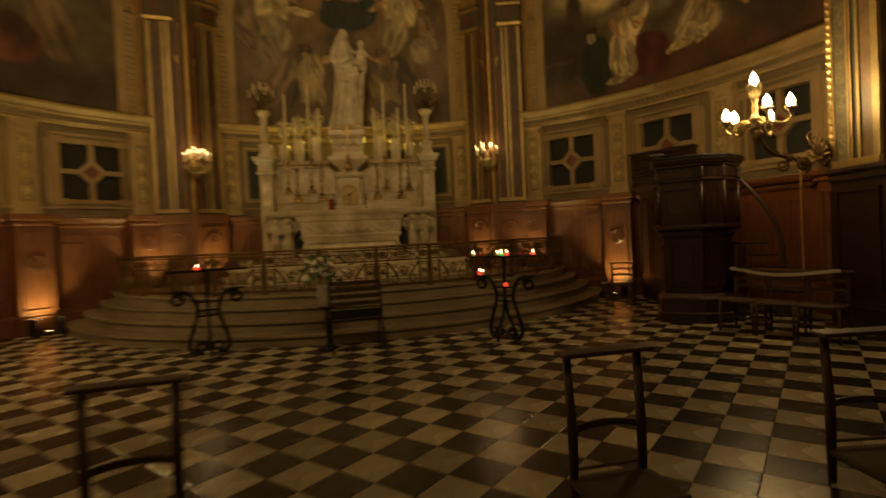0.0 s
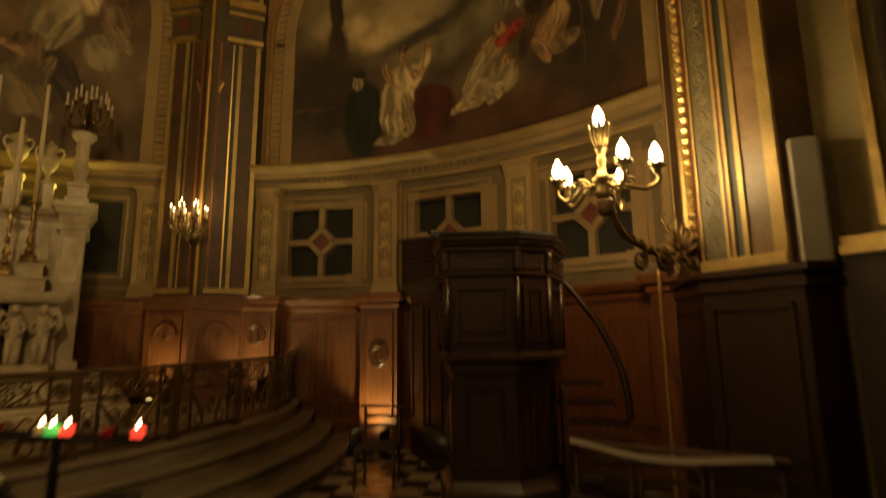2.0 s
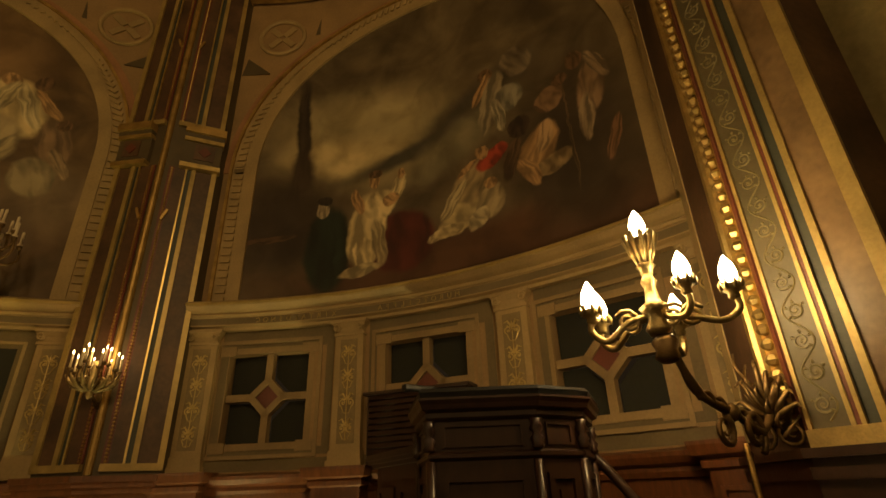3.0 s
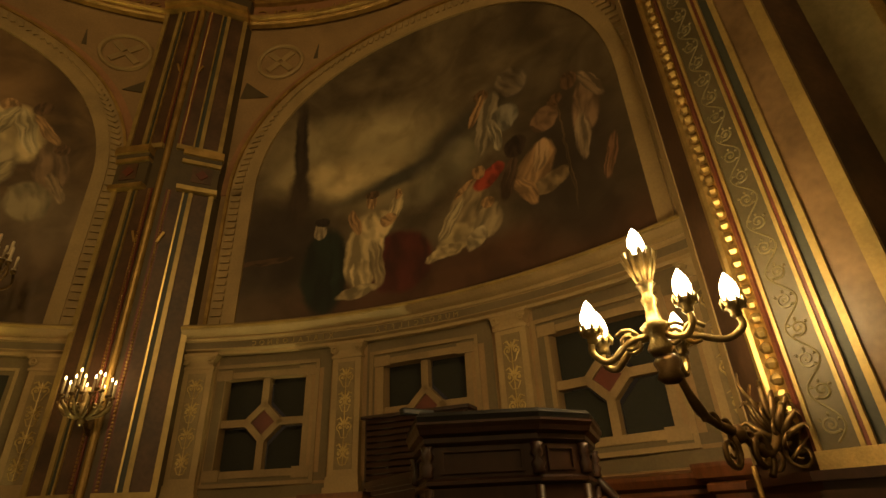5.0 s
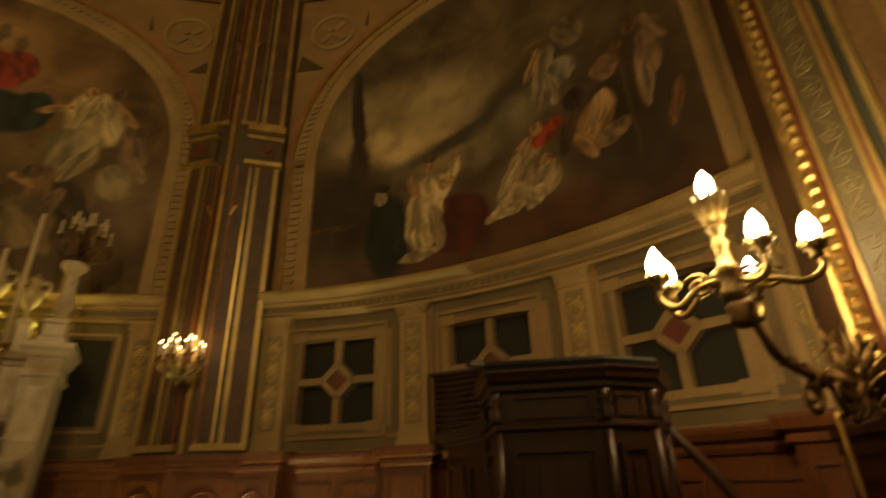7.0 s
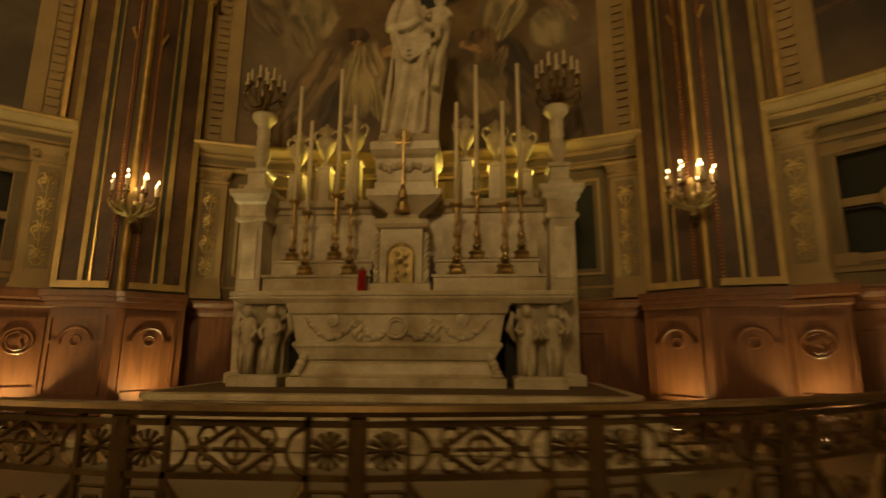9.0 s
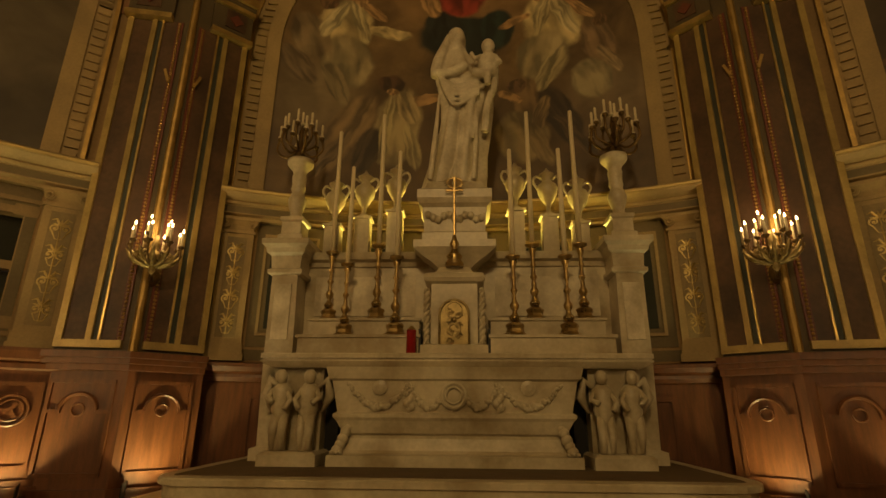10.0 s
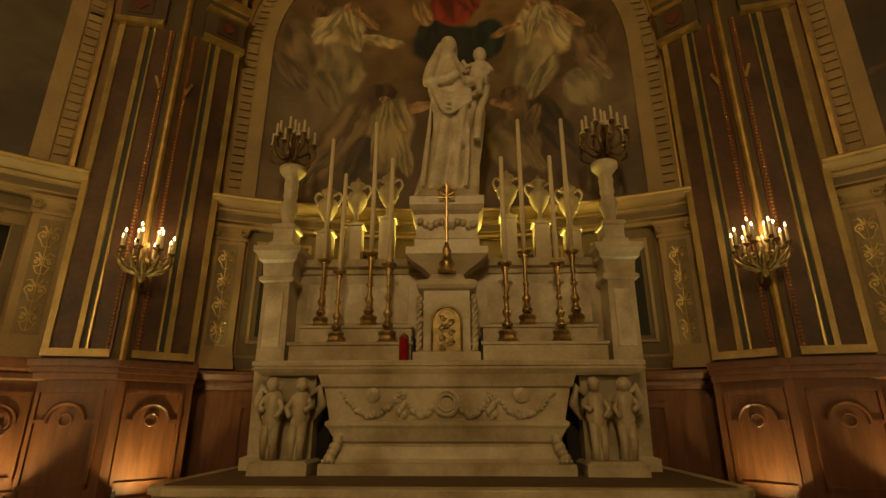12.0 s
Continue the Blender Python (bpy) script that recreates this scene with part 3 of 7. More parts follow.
east += [pt(-0.98, 5.35, 0.16, 0.28, PALE, 6), pt(-0.72, 5.5, 0.12, 0.36, (0.44, 0.34, 0.18), 12), pt(-1.02, 5.08, 0.36, 0.1, (0.48, 0.38, 0.2), 10), pt(-0.55, 6.2, 0.14, 0.11, FLESH, 40), pt(-0.36, 6.62, 0.06, 0.08, FLESH),
         pt(0.36, 5.42, 0.3, 0.1, PALE, 15), pt(0.5, 5.9, 0.1, 0.34, (0.5, 0.4, 0.22), -35), pt(0.88, 5.5, 0.2, 0.13, (0.52, 0.42, 0.24), 40), pt(0.72, 6.35, 0.2, 0.06, FLESH, 35), pt(1.1, 6.02, 0.1, 0.1, FLESH), pt(1.45, 6.25, 0.12, 0.35, (0.12, 0.07, 0.04), -20), pt(1.98, 6.42, 0.12, 0.25, (0.5, 0.33, 0.17), -20), pt(1.7, 5.95, 0.12, 0.28, FLESH, 30),
         pt(1.05, 7.7, 0.09, 0.3, FLESH, -30), pt(1.32, 7.1, 0.1, 0.3, (0.4, 0.34, 0.22), 10), pt(2.3, 7.2, 0.12, 0.12, BROWN), pt(2.85, 7.15, 0.1, 0.3, (0.34, 0.24, 0.14), 25), pt(2.6, 6.4, 0.1, 0.36, (0.30, 0.22, 0.13), -5), pt(2.35, 6.2, 0.025, 0.8, (0.12, 0.08, 0.04), 0), pt(-2.6, 5.75, 0.5, 0.06, (0.11, 0.06, 0.03), 4)]
apse += [pt(-2.05, 7.95, 0.12, 0.4, (0.62, 0.52, 0.3), -30), pt(-1.62, 7.95, 0.12, 0.42, (0.6, 0.5, 0.28), 18), pt(-1.4, 8.2, 0.09, 0.26, FLESH, 50), pt(-1.95, 6.75, 0.16, 0.4, (0.26, 0.2, 0.11), 25), pt(-2.55, 7.0, 0.2, 0.4, (0.2, 0.14, 0.08), 40),
         pt(-0.8, 6.4, 0.16, 0.3, (0.42, 0.32, 0.17), 20), pt(-1.12, 6.0, 0.1, 0.6, (0.42, 0.34, 0.18), -6), pt(-0.72, 5.7, 0.12, 0.4, (0.4, 0.32, 0.17), 14), pt(-1.05, 6.68, 0.11, 0.07, FLESH), pt(-1.95, 5.5, 0.12, 0.5, (0.22, 0.15, 0.08), -35),
         pt(1.75, 8.0, 0.13, 0.45, (0.62, 0.52, 0.3), 24), pt(1.4, 8.05, 0.12, 0.4, (0.6, 0.5, 0.28), -16), pt(2.0, 8.1, 0.09, 0.32, FLESH, 40), pt(1.5, 7.0, 0.15, 0.42, (0.44, 0.36, 0.2), -30), pt(2.3, 7.75, 0.1, 0.12, BROWN), pt(2.4, 7.0, 0.1, 0.3, (0.36, 0.26, 0.15), 30),
         pt(1.3, 6.2, 0.12, 0.32, (0.30, 0.2, 0.1), -20), pt(0.85, 6.55, 0.22, 0.08, FLESH, -25), pt(1.25, 5.7, 0.14, 0.42, (0.28, 0.2, 0.1), 25), pt(1.8, 5.75, 0.1, 0.5, (0.1, 0.06, 0.03), 35), pt(0.0, 9.2, 0.3, 0.3, (0.42, 0.26, 0.12)), pt(0.35, 8.75, 0.2, 0.3, (0.3, 0.05, 0.03), 30)]
west = [pt(0, 5.2, 3.4, 0.6, (0.05, 0.035, 0.02), 0, 0.5), pt(1.0, 7.6, 1.6, 1.0, (0.20, 0.17, 0.10), 10, 0.6), pt(1.9, 6.3, 0.4, 0.7, (0.22, 0.15, 0.08), 15), pt(1.2, 5.9, 0.5, 0.5, (0.14, 0.05, 0.03), -10), pt(0.1, 6.2, 0.5, 0.8, (0.20, 0.14, 0.08), 10)]
PAINT = [(0.0, 20.4, 4.82, 7.42, painting_material("apse_canvas", (0.23, 0.145, 0.062), (0.075, 0.045, 0.021), apse), "arched wall painting of clouds, robes and angels, dark varnish"),
         (BAY, HALF, 4.82, 7.22, painting_material("east_canvas", (0.18, 0.135, 0.075), (0.075, 0.055, 0.032), east, -0.164), "arched wall painting of a stormy sky with mourners, dark varnish"),
         (-BAY, HALF, 4.82, 7.22, painting_material("west_canvas", (0.14, 0.11, 0.065), (0.06, 0.045, 0.028), west), "arched wall painting, very dark under old varnish")]
for mid, half, z0, zs, mat, label in PAINT:
    painting("painting", mid, half, z0, zs, mat, label)
    fr = tagged(part("arch_surround", arch_band(mid, half, z0 - 0.05, zs, 0.0, 0.20, R - 0.07, R - 0.002), M["stone"]), "arched stone-coloured surround with a tongue moulding", "trim", "", "structure")
    part("outer_band", arch_band(mid, half, z0 - 0.05, zs, 0.20, 0.42, R - 0.045, R - 0.002), M["stone"], fr)
    part("tongue_moulding", egg_row(mid, half, z0, zs, 0.30, R - 0.045), M["stone"], fr)
    part("outer_fillet", arch_band(mid, half, z0 - 0.05, zs, 0.42, 0.47, R - 0.085, R - 0.002), M["dullgold"], fr)
    part("red_band", arch_band(mid, half, zs, zs, 0.47, 0.60, R - 0.02, R - 0.002), M["salmon"], fr)
    # spandrels with roundels
    for s in (-1, 1):
        sp = tagged(part("spandrel_roundel", arc_sweep(bmesh.new(), [(R - 0.012, 9.0), (R - 0.012, 9.02), (R - 0.004, 9.02), (R - 0.004, 9.0)], mid + s * (half - 3), mid + s * (half - 2.9)), M["salmon"]), "painted roundel with a cross in the arch spandrel", "ornament", "", "structure")
        mm = face_in(mid + s * (half - 0.9), R - 0.004, 10.42)
        bm = bmesh.new()
        tube(bm, [mm @ Vector((0.44 * math.cos(a / 16 * math.pi), 0.02, 0.44 * math.sin(a / 16 * math.pi))) for a in range(33)], 0.045, 6)
        part("ring", bm, M["stone"], sp)
        bm = bmesh.new()
        for a in (45, 135, 225, 315):
            box(bm, 0.05, 0.33, 0.0, 0.03, -0.06, 0.06, mm @ pose(0, 0, 0, 0, a, 0))
        part("cross", bm, M["stone"], sp)
        for dz, dx in ((-0.75, s * 0.42), (0.2, -s * 0.95)):
            bm = bmesh.new()
            vs = [mm @ Vector(q) for q in ((dx - 0.28, 0.02, dz - 0.2), (dx + 0.28, 0.02, dz - 0.2), (dx + s * 0.2, 0.02, dz + 0.22))]
            bm.faces.new([bm.verts.new(v) for v in vs])
            r = bmesh.ops.extrude_face_region(bm, geom=list(bm.faces))
            bmesh.ops.translate(bm, vec=mm.to_3x3() @ Vector((0, 0.012, 0)), verts=[v for v in r["geom"] if isinstance(v, bmesh.types.BMVert)])
            part("dark_triangle", bm, M["greenstrip"], sp)


# ---------------------------------------------------------------- bays: windows, pilasters, cornice, wainscot
def window(name, th, z0=WZ0, z1=WZ1):
    w, h, zc = radians(WHALF) * R, (z1 - z0) / 2, (z0 + z1) / 2
    m = face_in(th, R, zc)
    win = thing(name, "dark four-light window with a central lozenge", "window", None, "", "structure")
    for sx in (-1, 1):
        for sz in (-1, 1):
            bm = bmesh.new()
            pts = [(0.06, 0.30), (0.30, 0.06), (w, 0.06), (w, h), (0.06, h)]
            f = bm.faces.new([bm.verts.new(m @ Vector((sx * x, -0.16, sz * z))) for x, z in pts])
            r = bmesh.ops.extrude_face_region(bm, geom=[f])
            bmesh.ops.translate(bm, vec=m.to_3x3() @ Vector((0, -0.02, 0)), verts=[v for v in r["geom"] if isinstance(v, bmesh.types.BMVert)])
            part("pane", bm, M["pane"], win)
    bm = boxes((-0.05, 0.05, -0.14, -0.02, 0.2, h), (-0.05, 0.05, -0.14, -0.02, -h, -0.2), (-w, -0.2, -0.14, -0.02, -0.05, 0.05), (0.2, w, -0.14, -0.02, -0.05, 0.05), m=m)
    part("mullion", bm, M["frame"], win)
    bm = bmesh.new()
    rings = [[m @ Vector((q * math.cos(a), y, q * math.sin(a))) for q, y in ((0.30, -0.02), (0.30, -0.14), (0.17, -0.14), (0.17, -0.02))] for a in [k * math.pi / 2 for k in range(5)]]
    sweep_loop(bm, rings, caps=False)
    part("lozenge_frame", bm, M["frame"], win)
    bm = bmesh.new()
    box(bm, -0.118, 0.118, -0.1, -0.05, -0.118, 0.118, m @ pose(0, 0, 0, 0, 45, 0))
    part("lozenge", bm, M["redstrip"], win)
    fw = 0.09
    bm = boxes((-w - fw, w + fw, -0.02, 0.03, h, h + fw), (-w - fw, w + fw, -0.02, 0.03, -h - fw, -h), (-w - fw, -w, -0.02, 0.03, -h, h), (w, w + fw, -0.02, 0.03, -h, h),
               (-w - 0.14, -w + 0.1, 0.0, 0.045, h - 0.02, h + 0.12), (w - 0.1, w + 0.14, 0.0, 0.045, h - 0.02, h + 0.12), (-w - 0.14, -w + 0.1, 0.0, 0.045, -h - 0.12, -h + 0.02), (w - 0.1, w + 0.14, 0.0, 0.045, -h - 0.12, -h + 0.02), m=m)
    part("window_frame", bm, M["frame"], win)
    g = 0.15
    bm = boxes((-w - g - 0.05, w + g + 0.05, -0.02, 0.06, h + g, h + g + 0.05), (-w - g - 0.05, w + g + 0.05, -0.02, 0.06, -h - g - 0.05, -h - g), (-w - g - 0.05, -w - g, -0.02, 0.06, -h - g, h + g), (w + g, w + g + 0.05, -0.02, 0.06, -h - g, h + g), m=m)
    part("outer_frame", bm, M["frame"], win)
    return win


def small_pilaster(th):
    m = face_in(th, R, 0)
    p = thing("pilaster", "painted pilaster with a gilt arabesque panel", "pilaster", None, "pilasters of the bays")
    part("shaft", boxes((-0.21, 0.21, -0.03, 0.10, 2.62, 4.15), m=m), M["stone"], p)
    part("base", boxes((-0.25, 0.25, -0.03, 0.15, 2.40, 2.50), (-0.23, 0.23, -0.03, 0.13, 2.50, 2.62), m=m), M["stone"], p)
    pan = part("arabesque_panel", boxes((-0.125, 0.125, 0.09, 0.108, 2.70, 4.09), m=m), M["arabesque"], p)
    part("gilt_scroll", paired_scrolls(m @ Matrix.Translation((0, 0.108, 0)), 0.112, 2.74, 4.06), M["giltscroll"], pan, "gilt paired scrolls")
    bm = boxes((-0.23, 0.23, -0.03, 0.12, 4.15, 4.19), (-0.27, 0.27, -0.03, 0.17, 4.33, 4.37), m=m)
    sweep_loop(bm, [[m @ Vector(q) for q in ((-a, -0.03, z), (a, -0.03, z), (a, d, z), (-a, d, z))] for z, a, d in ((4.19, 0.20, 0.10), (4.26, 0.215, 0.12), (4.33, 0.26, 0.165))])
    for sx in (-1, 1):
        tube(bm, [m @ Vector(q) for q in spiral(sx * 0.18, 4.27, 0.06, 0.015, 0, 1.5 * sx, 0.15)], 0.014, 5)
    part("capital", bm, M["stone"], p)
    return p


k = 0
for s in (1, -1):
    for w in WINDOWS:
        k += 1
        window("window_%d" % k, s * w)
    for th in (36.4, 52.1, 69.0, 85.4):
        small_pilaster(s * th)
for th in (-22.2, 22.2):
    small_pilaster(th)

CORN = [(R, 4.36), (R - 0.10, 4.36), (R - 0.11, 4.40), (R - 0.17, 4.42), (R - 0.17, 4.54), (R - 0.20, 4.55), (R - 0.21, 4.58), (R - 0.19, 4.60), (R - 0.26, 4.63), (R - 0.33, 4.68), (R - 0.34, 4.735), (R - 0.26, 4.78), (R, 4.80)]
for n, (a, b) in enumerate(((-24.2, 24.2), (34.6, 87), (-87, -34.6))):
    c = tagged(part("cornice", arc_sweep(bmesh.new(), CORN, a, b, 1.5), M["stone"], None), "moulded stone-coloured cornice under the paintings", "cornice", "", "structure")
    part("gilt_edge", arc_sweep(bmesh.new(), [(R - 0.335, 4.69), (R - 0.35, 4.695), (R - 0.35, 4.73), (R - 0.335, 4.74)], a, b, 1.5), M["giltpaint"], c)
    part("inscription_band", arc_sweep(bmesh.new(), [(R - 0.165, 4.435), (R - 0.173, 4.435), (R - 0.173, 4.53), (R - 0.165, 4.53)], a, b, 1.5), M["panelgrey"], c)
    part("dado_field", arc_sweep(bmesh.new(), [(R - 0.002, 2.42), (R - 0.012, 2.42), (R - 0.012, 2.56), (R - 0.002, 2.56)], a, b, 1.5), M["panelgrey"], c)
    if n == 1:
        word_on_wall("CONSOLATRIX", 46.3, 4.445, 0.10, M["giltpaint"], c, 0.84, R - 0.178)
        word_on_wall("AFFLICTORUM", 59.8, 4.445, 0.10, M["giltpaint"], c, 0.84, R - 0.178)
# grey field behind each window
for s in (1, -1):
    for a, b in ((38.2, 50.2), (54.0, 66.9), (71.0, 83.4)):
        bm = bmesh.new()
        for z0, z1, a0, b0 in ((2.6, 2.70, a, b), (4.08, 4.36, a, b), (2.70, 4.08, a, a + 0.8), (2.70, 4.08, b - 0.8, b)):
            arc_sweep(bm, [(R - 0.002, z0), (R - 0.008, z0), (R - 0.008, z1), (R - 0.002, z1)], s * a0, s * b0)
        tagged(part("window_field", bm, M["panelgrey"]), "grey-green painted field round a window", "trim", "", "structure")
# apse wall fields left and right of the altar
for s in (1, -1):
    bm = bmesh.new()
    arc_sweep(bm, [(R - 0.002, 2.6), (R - 0.010, 2.6), (R - 0.010, 4.4), (R - 0.002, 4.4)], s * 3, s * 20.4)
    f = tagged(part("wall_field", bm, M["panelgrey"]), "grey-green painted wall field beside the altar", "trim", "", "structure")
    for a in (9.0, 17.0):
        m = face_in(s * a, R - 0.01, 0)
        part("field_frame", boxes((-0.38, -0.34, 0, 0.03, 2.75, 4.2), (0.34, 0.38, 0, 0.03, 2.75, 4.2), (-0.34, 0.34, 0, 0.03, 2.75, 2.79), (-0.34, 0.34, 0, 0.03, 4.16, 4.2), m=m), M["stone"], f)
        part("dark_panel", boxes((-0.28, 0.28, 0, 0.012, 2.85, 4.1), m=m), M["pane"], f)

WT = 2.36
WAIN_TOP = [(R, WT - 0.22), (R - 0.14, WT - 0.22), (R - 0.16, WT - 0.17), (R - 0.15, WT - 0.13), (R - 0.22, WT - 0.10), (R - 0.25, WT - 0.04), (R - 0.25, WT), (R, WT + 0.04)]
WAIN_BASE = [(R, 0), (R - 0.2, 0), (R - 0.2, 0.34), (R - 0.17, 0.40), (R - 0.13, 0.42), (R, 0.42)]


def pedestal(m, z0, parent, roundel=True, w=0.32, d=0.30):
    part("pedestal", boxes((-w, w, -0.05, d, z0, WT - 0.16), m=m), M["wood"], parent)
    part("pedestal_base", boxes((-w - 0.05, w + 0.05, -0.05, d + 0.05, z0, z0 + 0.30), (-w - 0.03, w + 0.03, -0.05, d + 0.03, z0 + 0.30, z0 + 0.36), m=m), M["wood"], parent)
    bm = bmesh.new()
    sweep_loop(bm, [[m @ Vector(q) for q in ((-w - e, -0.05, z), (w + e, -0.05, z), (w + e, d + e, z), (-w - e, d + e, z))] for z, e in ((WT - 0.18, 0.01), (WT - 0.16, 0.04), (WT - 0.11, 0.04), (WT - 0.09, 0.02), (WT - 0.06, 0.09), (WT + 0.02, 0.11), (WT + 0.055, 0.11))])
    part("pedestal_cap", bm, M["wood"], parent)
    zt, zb = WT - 0.30, z0 + 0.46
    f = 0.04
    part("panel_moulding", boxes((-w + 0.07, w - 0.07, d, d + 0.025, zt - f, zt), (-w + 0.07, w - 0.07, d, d + 0.025, zb, zb + f), (-w + 0.07, -w + 0.11, d, d + 0.025, zb + f, zt - f), (w - 0.11, w - 0.07, d, d + 0.025, zb + f, zt - f), m=m), M["wood"], parent)
    zc = (zt + zb) / 2 + 0.15
    bm = bmesh.new()
    if roundel:
        for q, t in ((0.155, 0.018), (0.11, 0.012)):
            tube(bm, [m @ Vector((q * math.cos(a * math.pi / 12), d + 0.012, zc + q * math.sin(a * math.pi / 12))) for a in range(25)], t, 6)
        for a in (30, 150, 270):
            box(bm, -0.02, 0.02, d, d + 0.03, 0.0, 0.09, m @ Matrix.Translation((0, 0, zc)) @ pose(0, 0, 0, 0, a, 0))
    else:
        tube(bm, [m @ Vector((0.17 * math.cos(a * math.pi / 12), d + 0.012, zt - 0.32 + 0.17 * math.sin(a * math.pi / 12))) for a in range(13)], 0.02, 6)
        tube(bm, [m @ Vector((0.06 * math.cos(a * math.pi / 6), d + 0.012, zt - 0.30 + 0.06 * math.sin(a * math.pi / 6))) for a in range(13)], 0.014, 6)
        for sx in (-1, 1):
            box(bm, sx * 0.20 - 0.05, sx * 0.20 + 0.05, d, d + 0.03, zt - 0.34, zt - 0.30, m)
    part("carved_roundel", bm, M["wood"], parent)


PLAT = 0.72
for a, b in ((-24, 24), (34.5, 92), (-92, -34.5)):
    w = thing("wainscot", "varnished brown oak wainscot with raised panels", "wainscot", None, "", "structure")
    part("boarding", arc_sweep(bmesh.new(), [(R, 0), (R - 0.10, 0), (R - 0.10, WT - 0.1), (R, WT - 0.1)], a, b), M["wood"], w)
    part("top_moulding", arc_sweep(bmesh.new(), WAIN_TOP, a, b), M["wood"], w)
    part("base_moulding", arc_sweep(bmesh.new(), WAIN_BASE, a, b), M["wood"], w)
    s = 1 if a >= 0 else -1
    if a == -24:
        cells = [(-20, -12), (-12, -4), (-4, 4), (4, 12), (12, 20)]
        peds = []
    else:
        cells = [(s * p, s * q) for p, q in ((38.6, 44.0), (44.4, 49.8), (55.0, 60.4), (60.9, 66.4), (71.6, 77), (77.4, 82.9))]
        peds = [(s * 36.6, PLAT), (s * 52.3, 0.0), (s * 69.0, 0.0), (s * 85.4, 0.0)]
    for p, q in cells:
        p, q = min(p, q), max(p, q)
        bm = bmesh.new()
        for z0, z1, x0, x1, dd in ((0.62, 0.68, p + 0.4, q - 0.4, 0.03), (1.92, 1.98, p + 0.4, q - 0.4, 0.03), (0.68, 1.92, p + 0.4, p + 0.75, 0.03), (0.68, 1.92, q - 0.75, q - 0.4, 0.03), (0.80, 1.80, p + 1.2, q - 1.2, 0.02)):
            arc_sweep(bm, [(R - 0.10, z0), (R - 0.10 - dd, z0), (R - 0.10 - dd, z1), (R - 0.10, z1)], x0, x1)
        part("panel", bm, M["wood"], w)
    for th, z0 in peds:
        pedestal(face_in(th, R - 0.08, 0), z0, w)


# ---------------------------------------------------------------- pier clusters between the bays
def prism(pts, z0, z1, bm=None):
    return sweep_loop(bm or bmesh.new(), [[Vector((p[0], p[1], z)) for p in pts] for z in (z0, z1)])


def plan(th, r):
    p = at(th, r)
    return (p.x, p.y)


def on_face(p, q):
    """A frame on a flat face from p to q: x from p to q, y outwards from the solid, z up; and half its length."""
    p, q = Vector((*p, 0)), Vector((*q, 0))
    x = (q - p).normalized()
    y = Vector((-x.y, x.x, 0))
    c = (p + q) / 2
    if y.dot(Vector((0, CY, 0)) - c) < 0:
        y = -y
    return Matrix(((x.x, y.x, 0, c.x), (x.y, y.y, 0, c.y), (0, 0, 1, 0), (0, 0, 0, 1))), (q - p).length / 2


def bead_line(m, x, y, z0, z1, r=0.03):
    bm = bmesh.new()
    z = z0
    while z < z1:
        ball(bm, (x, y, z), r, 0.9, 6, 4, m)
        z += 2.15 * r
    return bm


